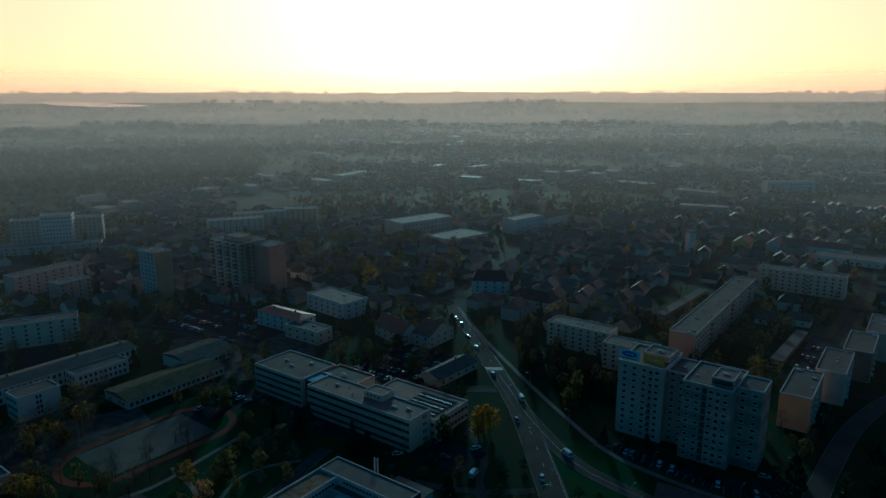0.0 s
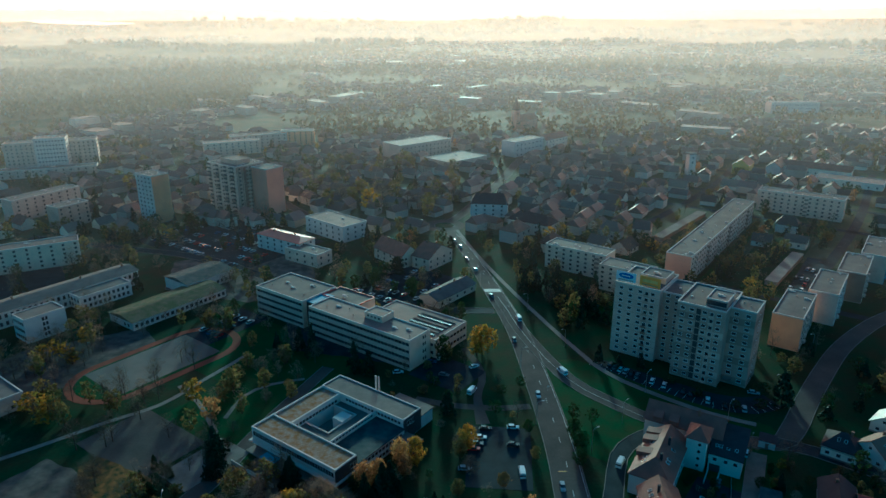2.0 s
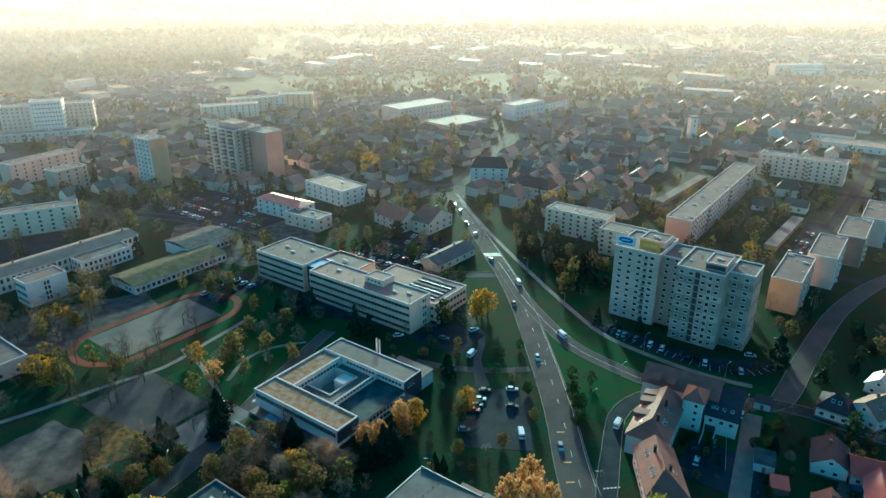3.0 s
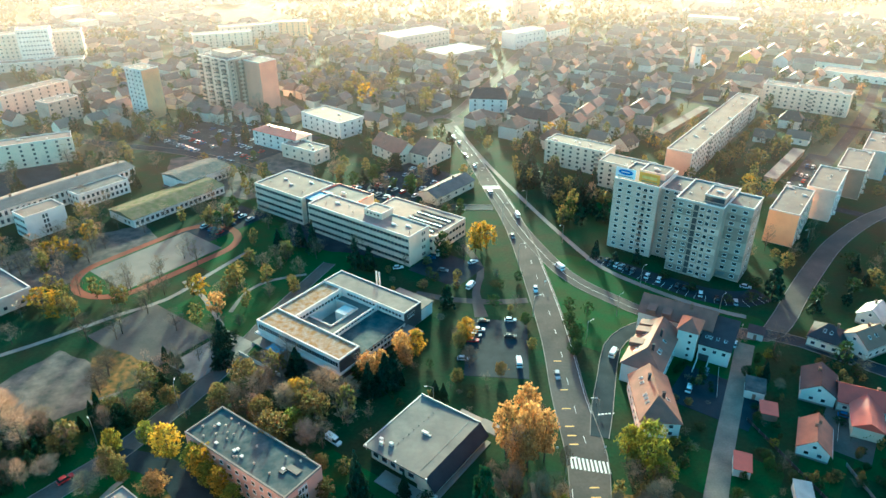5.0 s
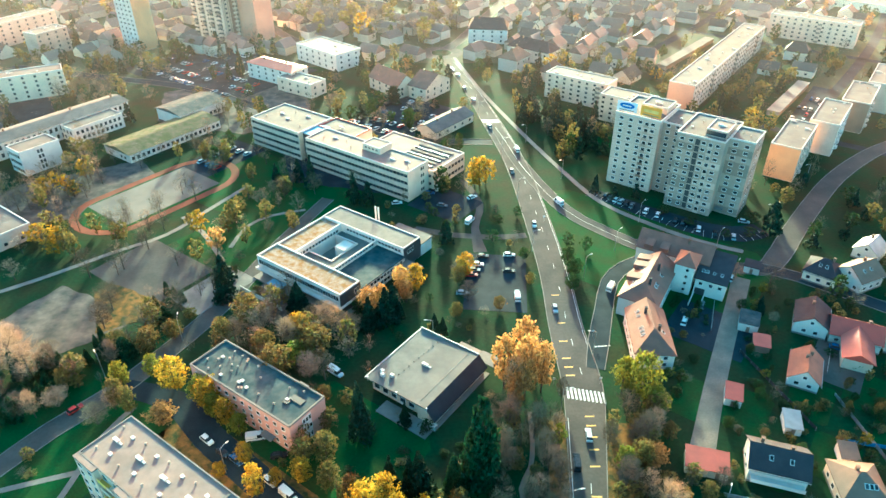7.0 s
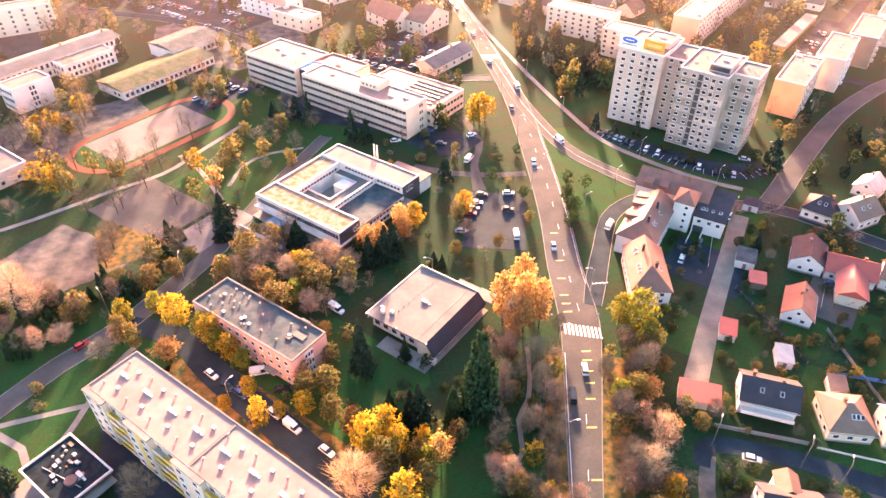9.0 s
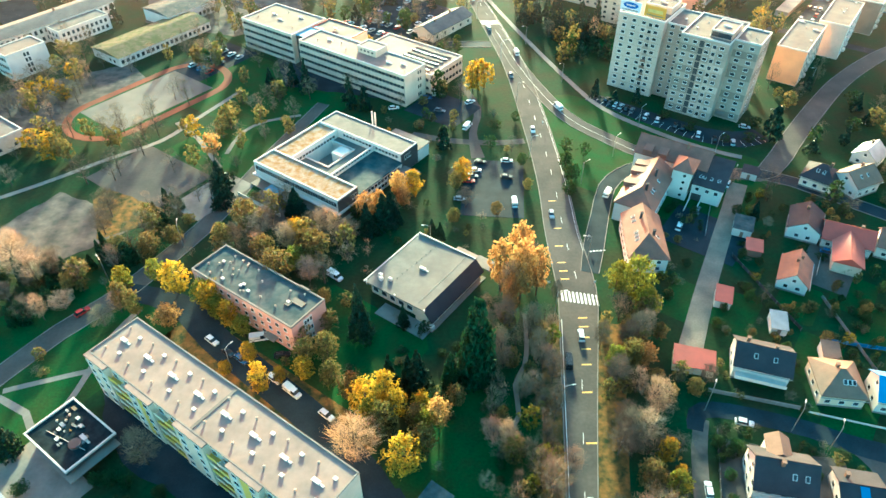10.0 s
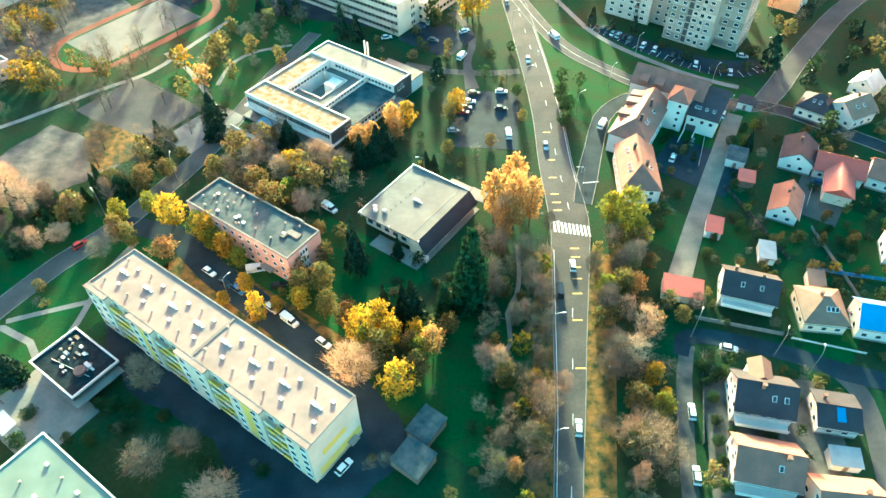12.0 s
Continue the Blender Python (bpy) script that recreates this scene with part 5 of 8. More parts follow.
def white_school():
    """The long white school in several wings."""
    ob = thing("school", at_uv(-320, 130), "long white school with tall window bays and grey roofs", "school")
    part("wall", Geo().box(6, 17.5, -21, -3.5, 0, 11), WHITE, ob)
    flat_roof(ob, (6, 17.5, -21, -3.5), 11, FELT, WHITE, 0.4, 0.3)
    windows_on(ob, (6, 17.5, -21, -3.5), 0, (-4, -2, 0, 2, 4), (1.2, 4.6, 8.0), 1.5, 1.7)
    windows_on(ob, (6, 17.5, -21, -3.5), 1, (-1.0, 0.4), (1.0, 3.4, 5.8, 8.2), 1.2, 1.9)
    part("wall", Geo().box(-23, -8, -50, 46, 0, 8), WHITE, ob)
    part("roof", Geo().solid([(-24, -51, 7.9), (-7.4, -51, 7.9), (-7.4, 47, 7.9), (-24, 47, 7.9)], [(-16.5, -50, 9.8), (-15, -50, 9.8), (-15, 46, 9.8), (-16.5, 46, 9.8)]), FELT, ob)
    for y in spaced(76, 2.6):
        part("bay_panel", Geo().box(-7.99, -7.6, y + 6.9, y + 7.9, 0.4, 7.6), WHITE, ob)
        for z in (1.0, 4.6):
            window(ob, -8, y + 8.8, z, 1, 1.5, 2.2)
    part("wall", Geo().box(-8, 2.5, 10, 36, 0, 7), WHITE, ob)
    flat_roof(ob, (-8, 2.5, 10, 36), 7, FELT, WHITE, 0.4, 0.3)
    windows_on(ob, (-8, 2.5, 10, 36), 1, spaced(26, 2.4), (1.0, 4.0), 1.5, 1.9)
    windows_on(ob, (-8, 2.5, 10, 36), 0, (-3, 0, 3), (1.0, 4.0), 1.5, 1.9)
    part("link", Geo().box(-8, 6, -14, -6, 0, 6), WHITE, ob)
    part("link_roof", Geo().box(-8, 6, -14.3, -5.7, 6, 6.3), FELT, ob)
    for y in (-36, -12, 20, 42):
        chimney(ob, -15.7, y, 9, 11)
    for v in range(90, 176, 12):
        take(*uv(-335, v).xy, 11)
    take(*uv(-308, 118).xy, 11)
    for u0, u1, v0, v1, h, label, roofm in ((-297, -277, 143, 193, 4.2, "low white school wing with a mossy brown roof", MOSS_DARK), (-313, -293, 182, 210, 6.0, "low white hall with a dark grey roof", FELT_BLUE)):
        b = thing("school_wing", at_uv((u0 + u1) / 2, (v0 + v1) / 2), label, "school wing")
        w, d = (u1 - u0) / 2, (v1 - v0) / 2
        part("wall", Geo().box(-w, w, -d, d, 0, h), WHITE, b)
        part("roof", Geo().solid([(-w - .6, -d - .6, h), (w + .6, -d - .6, h), (w + .6, d + .6, h), (-w - .6, d + .6, h)],
                                 [(-1, -d - .5, h + 1.6), (1, -d - .5, h + 1.6), (1, d + .5, h + 1.6), (-1, d + .5, h + 1.6)]), roofm, b)
        windows_on(b, (-w, w, -d, d), 1, spaced(2 * d, 2.6), (1.0,), 1.7, 1.9)
        windows_on(b, (-w, w, -d, d), 0, (3, 6), (1.0,), 1.5, 1.6)
        for v in (v0 + 8, (v0 + v1) / 2, v1 - 8):
            take(*uv((u0 + u1) / 2, v).xy, 11)


white_school()


def town_block(x, y, L, W, ang, h, wall, roof, label, floors=3, ridge=0.0, sides=(0, 1), hip=0.0, step=6.0, name="town_building"):
    """A larger building of the town, flat-roofed or under a tiled roof."""
    ob = thing(name, pose(x, y, ground_z(x, y), 0, 0, ang), label, "building")
    b = (-L / 2, L / 2, -W / 2, W / 2)
    if ridge:
        gable_walls(ob, *b, h, h + ridge, wall, hip, hip)
        gable_roof(ob, *b, h, h + ridge, roof, 0.5, hip, hip)
        chimney(ob, L * 0.2, 0.8, h + ridge * 0.5, h + ridge + 1.2)
        chimney(ob, -L * 0.25, -0.8, h + ridge * 0.5, h + ridge + 1.0)
    else:
        part("wall", Geo().box(*b, 0, h), wall, ob)
        flat_roof(ob, b, h, roof, WHITE, 0.5, 0.35)
        for k in range(4):
            roof_vent(ob, L * (-0.35 + 0.22 * k), W * 0.15 * (-1) ** k, h + 0.05, k % 3)
    zs = [1.2 + (h - 0.6) / floors * i for i in range(floors)]
    for s in sides:
        windows_on(ob, b, s, spaced(L if s in (0, 2) else W, step, 1.4), zs, 1.5, 1.5)
    for k in range(max(1, int(L / 14))):
        f = (k + 0.5) / max(1, int(L / 14)) - 0.5
        take(x + L * f * math.cos(radians(ang)), y + L * f * math.sin(radians(ang)), W / 2 + 5)
    return ob


town_block(-89, 392, 36, 13, -35, 9, WHITE, TILE_RED, "white office with a low red sheet roof", ridge=1.6, hip=5)
town_block(-72, 372, 26, 12, -35, 7.5, CREAM, FELT, "cream office wing with a grey roof", 2)
town_block(-63, 424, 38, 20, -43, 10, WHITE, FELT_PALE, "white flat-roofed office with rows of windows", 3)
town_block(41, 470, 26, 20, -8, 9.5, WHITE, TILE_DARK, "white town house with a dark mansard roof", 3, ridge=5, hip=3)
town_block(-21, 372, 26, 13, -50, 6.5, CREAM, TILE, "cream inn with a brown tiled half-hipped roof", 2, ridge=5.5)
town_block(0, 366, 12, 22, -38, 7, CREAM, TILE, "cream timbered house with a steep tiled roof", 2, ridge=5.5)
town_block(66, 426, 30, 14, -38, 8, WALL_TOWN, TILE_DARK, "rendered house with a dark hipped roof", 2, ridge=4.5, hip=5)
town_block(52, 408, 16, 13, 52, 8, WALL_TOWN, TILE_TAN, "rendered town house with a tan roof", 2, ridge=4.5, hip=4)
town_block(8, 318, 30, 12, 50, 4, CREAM, FELT, "low shed with a pale grey roof", 1, ridge=2.5)
town_block(-361, 642, 78, 16, 20, 24, PANEL_LIGHT, FELT, "tall grey-white office slab with rows of windows", 7, step=4)
town_block(-352, 626, 26, 18, 20, 30, WHITE, FELT_PALE, "white tower with dark window bands", 8, step=2.6)
town_block(-350, 600, 90, 14, 20, 7, PANEL_LIGHT, FELT, "low wing before the tall office", 2)
town_block(-208, 698, 56, 16, 22, 13, CREAM, FELT_PALE, "cream flat-roofed school with window rows", 4)
town_block(-190, 735, 60, 14, 22, 14, PANEL_LIGHT, FELT, "pale panel block behind trees", 4)
town_block(-150, 752, 36, 16, 8, 15, ORANGE, FELT, "ochre apartment block catching the sun", 5)
town_block(-16, 690, 66, 30, 40, 14, PANEL_LIGHT, FELT_PALE, "long pale theatre hall with bright flat roof", 3, step=5)
town_block(22, 640, 50, 34, 42, 7, PANEL_LIGHT, FELT_PALE, "low pale hall with a bright roof and lanterns", 1, step=4)
town_block(92, 690, 44, 18, 42, 15, WHITE, FELT_PALE, "white flat-roofed town building with tall windows", 3)
town_block(126, 716, 40, 14, 46, 12, WALL_TOWN, TILE, "town building with a brown tiled roof", 3, ridge=4.5)
town_block(520, 985, 70, 18, 0, 15, WHITE, FELT_PALE, "pale palace-like town hall with tall windows", 3, step=4)
town_block(280, 598, 22, 14, 55, 8, YELLOW, TILE, "yellow house with a tiled gable roof", 2, ridge=5)
town_block(340, 590, 60, 14, -38, 6, WALL_TOWN, TILE, "long low building with a tiled roof", 1, ridge=4)
town_block(312, 600, 30, 12, 52, 6.5, WHITE, TILE_TAN, "white building with a tan tiled roof", 2, ridge=4.5)
town_block(348, 548, 50, 22, -38, 5, WALL_TOWN, FELT_PALE, "low workshop with bright striped rooflights", 1)
town_block(-282, 478, 50, 13, 60, 15, PANEL_LIGHT, FELT, "grey panel block with light and dark flanks", 5)
town_block(-248, 448, 22, 13, 60, 15, PANEL, FELT, "grey panel block with a dark end wall", 5)
town_block(-234, 362, 64, 12.5, 28, 13.5, CREAM, FELT, "cream and orange five-storey block", 5, sides=(0, 1))
town_block(-165, 219, 26, 20, GRID, 6, PANEL_LIGHT, FELT, "low grey hall beside the sports ground", 1)


def spire_church():
    x, y = 108, 846
    ob = thing("church", pose(x, y, 0, 0, 0, 40), "church with a red-brown body and dark spire", "church")
    gable_walls(ob, -4, 26, -6, 6, 11, 18, SALMON)
    gable_roof(ob, -4, 26, -6, 6, 11, 18, TILE)
    part("tower", Geo().box(-11, -4, -3.5, 3.5, 0, 24), SALMON, ob)
    part("spire", Geo().solid([(-11.3, -3.8, 24), (-3.7, -3.8, 24), (-3.7, 3.8, 24), (-11.3, 3.8, 24)],
                              [(-7.6, -0.1, 40), (-7.4, -0.1, 40), (-7.4, 0.1, 40), (-7.6, 0.1, 40)]), TILE_DARK, ob)
    windows_on(ob, (-11, -4, -3.5, 3.5), 0, (0,), (10, 18), 1.4, 3)
    take(x, y, 24)
    ob = thing("fire_tower", pose(222, 572, 0, 0, 0, 10), "slim pale tower beside a long roof", "tower")
    part("shaft", Geo().box(-3, 3, -3, 3, 0, 22), WHITE, ob)
    part("cap", Geo().box(-3.4, 3.4, -3.4, 3.4, 22, 23), FELT, ob)
    windows_on(ob, (-3, 3, -3, 3), 0, (0,), (14, 18), 1.2, 2)
    take(222, 572, 6)


spire_church()


def garage_row(x, y, ang, n, label, roofm):
    ob = thing("garage_row", pose(x, y, 0, 0, 0, ang), label, "garages")
    L = n * 3.0
    part("wall", Geo().box(0, L, 0, 6, 0, 2.5), CONCRETE, ob)
    part("roof", Geo().box(-0.2, L + 0.2, -0.3, 6.2, 2.5, 2.75), roofm, ob)
    door = Geo().box(-1.2, 1.2, -0.05, 0.0, 0.05, 2.1).mesh("garage_door")
    door.materials.append(BROWNWALL)
    for i in range(n):
        part("garage_door", door, None, ob, at=pose(1.5 + 3 * i, -0.003, 0))
        part("garage_door", door, None, ob, at=pose(1.5 + 3 * i, 6.003, 0, 0, 0, 180))
    for k in range(0, int(L), 8):
        take(x + k * math.cos(radians(ang)), y + k * math.sin(radians(ang)), 8)


garage_row(144, 402, 49, 25, "long row of garages with a flat concrete roof", FELT)
garage_row(180, 327, 50, 19, "row of garages with a pale sheet roof", FELT_PALE)


# ---- the tiled apartment house at the junction ----
def tiled_house():
    ob = thing("apartment_house", pose(78, 181, 0, 0, 0, -31), "white apartment house with brown tiled roofs and dormers", "apartment house")
    R = Matrix.Rotation(radians(31), 3, "Z")

    def loc(x, y):
        p = R @ Vector((x - 78, y - 181, 0))
        return p.x, p.y

    def wing(x, y, L, W, ang, eave, ridge, hip0, hip1, name):
        lx, ly = loc(x, y)
        w = new(name)
        w.parent, w.matrix_basis = ob, pose(lx, ly, 0, 0, 0, ang + 31)
        gable_walls(w, -L / 2, L / 2, -W / 2, W / 2, eave, ridge, WHITE, hip0, hip1)
        gable_roof(w, -L / 2, L / 2, -W / 2, W / 2, eave, ridge, TILE, 0.45, hip0, hip1)
        return w

    def lights(w, W, eave, ridge, xs, side, fr=0.45):
        tilt = math.degrees(math.atan2(ridge - eave, W / 2))
        for x in xs:
            y = W / 2 * (1 - fr)
            skylight(w, x, -y if side < 0 else y, eave + (ridge - eave) * fr + 0.27, tilt if side < 0 else -tilt)

    w1 = wing(70.2, 176.6, 25, 12.0, 59, 7, 10.8, 6.0, 0, "west_wing")
    lights(w1, 12.0, 7, 10.8, (-5, -3.4, 2), -1)
    lights(w1, 12.0, 7, 10.8, (-7.5, -5.5, 3), 1)
    for x in (-2.5, 5.0, 9.5):
        part("dormer", Geo().solid([(x - 1.6, 2.6, 8.6), (x + 1.6, 2.6, 8.6), (x + 1.6, 6.2, 7.6), (x - 1.6, 6.2, 7.6)],
                                   [(x - 1.6, 2.0, 9.8), (x + 1.6, 2.0, 9.8), (x + 1.6, 6.4, 9.2), (x - 1.6, 6.4, 9.2)]), TILE, w1)
    windows_on(w1, (-12.5, 12.5, -6.0, 6.0), 0, spaced(25, 3), (1.4, 4.4), 1.3, 1.4)
    windows_on(w1, (-12.5, 12.5, -6.0, 6.0), 2, spaced(25, 3), (1.4, 4.4), 1.3, 1.4)
    chimney(w1, -6, -1.5, 9, 12.2, TILE_DARK)
    chimney(w1, 3, -1.8, 9, 12.4, TILE_DARK)
    w2 = wing(64.3, 153.5, 20, 11, 84, 5.8, 10.0, 6.0, 0, "south_wing")
    lights(w2, 11, 5.8, 10.0, (-4.6, -3.0, -1.4, 4, 6), 1)
    lights(w2, 11, 5.8, 10.0, (-3.0,), -1)
    windows_on(w2, (-10, 10, -5.5, 5.5), 3, (-3, 0, 3), (1.2, 3.6), 1.4, 1.4)
    windows_on(w2, (-10, 10, -5.5, 5.5), 2, spaced(20, 3), (1.2, 3.6), 1.3, 1.4)
    windows_on(w2, (-10, 10, -5.5, 5.5), 0, spaced(20, 3), (1.2, 3.6), 1.3, 1.4)
    chimney(w2, 4, 1.2, 8.5, 11.2, TILE_DARK)
    chimney(w2, -3.5, -1.5, 8, 10.8, TILE_DARK)
    w3 = wing(84.5, 194.5, 24, 11.5, -31, 8, 12.0, 0, 0, "north_wing")
    windows_on(w3, (-12, 12, -5.75, 5.75), 0, spaced(24, 3), (1.4, 4.6), 1.3, 1.4)
    windows_on(w3, (-12, 12, -5.75, 5.75), 1, (-2, 2), (1.4, 4.6), 1.3, 1.4)
    chimney(w3, 4, -1, 10.5, 13.2, TILE_TAN)
    for x in (-8, -3):
        part("dormer", Geo().solid([(x - 1.5, -5.9, 8.2), (x + 1.5, -5.9, 8.2), (x + 1.5, -2.4, 9.4), (x - 1.5, -2.4, 9.4)],
                                   [(x - 1.5, -6.1, 9.8), (x + 1.5, -6.1, 9.8), (x + 1.5, -2.0, 10.6), (x - 1.5, -2.0, 10.6)]), TILE, w3)
    lx, ly = loc(84.0, 182.4)
    st = new("stair_tower")
    st.parent, st.matrix_basis = ob, pose(lx, ly, 0)
    part("wall", Geo().box(-3, 3, -3.6, 5, 0, 11), WHITE, st)
    part("roof", Geo().solid([(-3.6, -4.2, 10.8), (3.6, -4.2, 10.8), (3.6, 5.6, 10.8), (-3.6, 5.6, 10.8)],
                             [(-0.05, 0.2, 13.6), (0.05, 0.2, 13.6), (0.05, 1.2, 13.6), (-0.05, 1.2, 13.6)]), TILE, st)
    for k in range(4):
        part("round_window", Geo().tube((1.0, -3.72, 1.8 + 2.5 * k), (1.0, -3.58, 1.8 + 2.5 * k), 0.5, 0.5, 14), GLASS, st)
    lx, ly = loc(94.3, 182.8)
    w4 = new("east_wing")
    w4.parent, w4.matrix_basis = ob, pose(lx, ly, 0)
    part("wall", Geo().box(-4.8, 4.8, -7.2, 7.2, 0, 6.2), WHITE, w4)
    part("roof", Geo().solid([(-5.2, -7.7, 6.1), (5.2, -7.7, 6.1), (5.2, 7.7, 9.0), (-5.2, 7.7, 9.0)], [(-5.2, -7.7, 6.4), (5.2, -7.7, 6.4), (5.2, 7.7, 9.3), (-5.2, 7.7, 9.3)]), TILE_DARK, w4)
    part("gable_wall", Geo().solid([(-4.8, -7.2, 6.2), (4.8, -7.2, 6.2), (4.8, 7.2, 6.2), (-4.8, 7.2, 6.2)], [(-4.8, -7.1, 6.22), (4.8, -7.1, 6.22), (4.8, 7.2, 8.8), (-4.8, 7.2, 8.8)]), WHITE, w4)
    for x in (-3.2, -2.0, 0.2, 2.6):
        skylight(w4, x, -3.6, 7.2, 10.7)
    windows_on(w4, (-4.8, 4.8, -7.2, 7.2), 0, (-3, 0.2, 3), (3.8,), 1.4, 1.4)
    part("garage_opening", Geo().box(-4.4, -1.2, -7.26, -7.203, 0.0, 2.6), DARKWALL, w4)
    part("ramp_wall", Geo().box(-4.6, -4.3, -15, -7.25, 0, 0.9).box(-1.2, -0.9, -15, -7.25, 0, 0.9), WHITE, ob, at=pose(lx, ly, 0))
    for x, y, r in ((66, 172, 9), (72, 183, 9), (64, 153, 10), (84, 194, 11), (94, 184, 9), (84, 183, 6)):
        take(x, y, r)


tiled_house()


# ---- family houses ----
def family_house(x, y, L, W, ang, eave, ridge, wall, tiles, label, hip=0.0, lights=(), chim=((2.0, 1.0),), porch=False, sides=(0, 1, 3), upper=True):
    ob = thing("house", pose(x, y, 0, 0, 0, ang), label, "house", "family houses")
    b = (-L / 2, L / 2, -W / 2, W / 2)
    gable_walls(ob, *b, eave, ridge, wall, hip, hip)
    gable_roof(ob, *b, eave, ridge, tiles, 0.5, hip, hip)
    part("plinth", Geo().box(b[0] - 0.05, b[1] + 0.05, b[2] - 0.05, b[3] + 0.05, 0, 0.6), CONCRETE, ob)
    zs = (1.2, 3.9) if eave > 5 else (1.2,)
    for s in sides:
        windows_on(ob, b, s, spaced(L if s in (0, 2) else W, 3.2, 1.6), zs, 1.4, 1.3)
    if not hip and upper:
        windows_on(ob, b, 1, (0,), (eave + 0.3,), 1.2, 1.2)
        windows_on(ob, b, 3, (0,), (eave + 0.3,), 1.2, 1.2)
    for cx, cy in chim:
        chimney(ob, cx, cy, eave + 1.0, ridge + 0.7)
    tilt = math.degrees(math.atan2(ridge - eave, W / 2))
    for lx in lights:
        skylight(ob, lx, -W * 0.25, (eave + ridge) / 2 + 0.27, tilt)
    part("gutter", Geo().box(b[0] - 0.5, b[1] + 0.5, b[2] - 0.72, b[2] - 0.55, eave - 0.65, eave - 0.5), ZINC, ob)
    if porch:
        part("terrace", Geo().box(b[0] + 0.5, b[1] - 0.5, b[2] - 2.2, b[2] - 0.003, 2.4, 2.65), wall, ob)
        part("terrace_rail", Geo().box(b[0] + 0.5, b[1] - 0.5, b[2] - 2.2, b[2] - 2.1, 2.65, 3.5), WHITE, ob)
        part("door", Geo().box(-0.5, 0.5, b[2] - 0.06, b[2] - 0.003, 0.6, 2.35), BROWNWALL, ob)
    take(x, y, max(L, W) / 2 + 2)
    return ob


family_house(82.4, 107.6, 12.8, 9.6, -19, 5.0, 8.2, WHITE, TILE_DARK, "white house with a dark purplish tiled roof and balcony", lights=(-2, 2.5), chim=((2.5, 0.6), (-4, 1.5)), porch=True)
family_house(98.6, 101.0, 10, 11, -9, 4.2, 7.4, CREAM, TILE_TAN, "cream house under a tan hipped roof with skylights", hip=4.4, lights=(0.2, 1.2, 2.2), chim=((-1.0, 1.0),))
family_house(111, 97, 10, 9, -15, 4.8, 8.0, WHITE, BLUEROOF, "white house with a bright blue roof", chim=((1, 1),))
h6 = family_house(74.2, 75.8, 12, 10, -13, 5.6, 9.6, WHITE, TILE_DARK, "white house with a dark blue-grey tiled roof", lights=(1.5, 4), chim=((-1, -0.8),), porch=True)
part("back_wing", Geo().box(-2.5, 1.8, 4.9, 7.4, 0, 7.0), WHITE, h6)
part("back_roof", Geo().solid([(-3, 2, 7.0), (2.3, 2, 7.0), (2.3, 7.9, 7.0), (-3, 7.9, 7.0)], [(-0.4, 2, 8.9), (-0.3, 2, 8.9), (-0.3, 7.9, 8.9), (-0.4, 7.9, 8.9)]), TILE_TAN, h6)
h7 = family_house(90.0, 72.4, 8.4, 8.6, -12, 3.6, 5.2, WHITE, TILE_DARK, "small white house with a dark low roof and blue panel", chim=((-2.6, 2.0),), sides=(0, 3))
part("solar_panel", Geo().box(-0.9, 0.9, -3.2, 0.0, 0, 0.08), BLUEROOF, h7, "blue solar panel", at=pose(0.3, -0.3, 5.25, 18))
family_house(69.6, 60.4, 12.5, 10, -14, 5.2, 9.2, WHITE, TILE, "white house with a broad brown tiled roof", lights=(2.0,), chim=((3.0, -1.0),), porch=True)
family_house(83.0, 51.8, 12, 10, -8, 4.4, 8.0, CREAM, TILE, "house with a red-brown tiled roof", lights=(1.5,), chim=((2.6, 0.5),))
family_house(104.7, 139.6, 11.5, 7.8, 61, 3.4, 6.8, WHITE, TILE, "white gabled cottage with a rust-brown roof", chim=((0.5, 0.4), (2.5, -0.6)))
family_house(117, 161.6, 11.5, 9.2, 62, 4.2, 7.2, WHITE, TILE_DARK, "white house with a dark brown tiled roof", chim=((2, 0.5),))
h12 = family_house(127, 155, 13.5, 9.5, -26, 3.8, 6.8, WHITE, TILE_RED, "house with bright red metal-tile roofs", chim=((3, 0.5),))
part("side_wing", Geo().box(-3.5, 4.0, -15, -4.9, 0, 4.0), CREAM, h12)
part("side_roof", Geo().solid([(-4.2, -15.6, 3.9), (4.6, -15.6, 3.9), (4.6, -4.0, 3.9), (-4.2, -4.0, 3.9)], [(0, -15.6, 6.2), (0.4, -15.6, 6.2), (0.4, -1, 6.2), (0, -1, 6.2)]), TILE_RED, h12, "red metal-tile side roof")
family_house(133, 186.5, 10, 10, -40, 4.2, 7.6, WALL_TOWN, TILE_DARK, "grey house with a dark hipped roof", hip=4, lights=(-1, 1))
family_house(143.5, 183.5, 11, 10, 24, 4.8, 8.2, WHITE, TILE_TAN, "pale house with a grey-tan roof and skylights", lights=(-2, 1))
family_house(156, 199, 9, 8, 40, 4, 7, WHITE, ZINC, "small white house with a bright roof")
family_house(160, 172, 11, 9, -35, 4.4, 7.8, CREAM, TILE_TAN, "cream house with a tan roof")
family_house(170, 192, 11, 9, -35, 4.4, 7.8, WALL_TOWN, TILE, "rendered house with a brown roof")
family_house(140, 150, 11, 9, -30, 4.4, 7.8, WHITE, TILE, "white house with a brown roof")
family_house(130, 120, 11, 9, -20, 4.6, 8.0, WHITE, TILE, "white house with a brown roof behind a garden")
family_house(125, 98, 11, 9, -15, 4.6, 8.0, CREAM, TILE_TAN, "cream house with a tan roof")


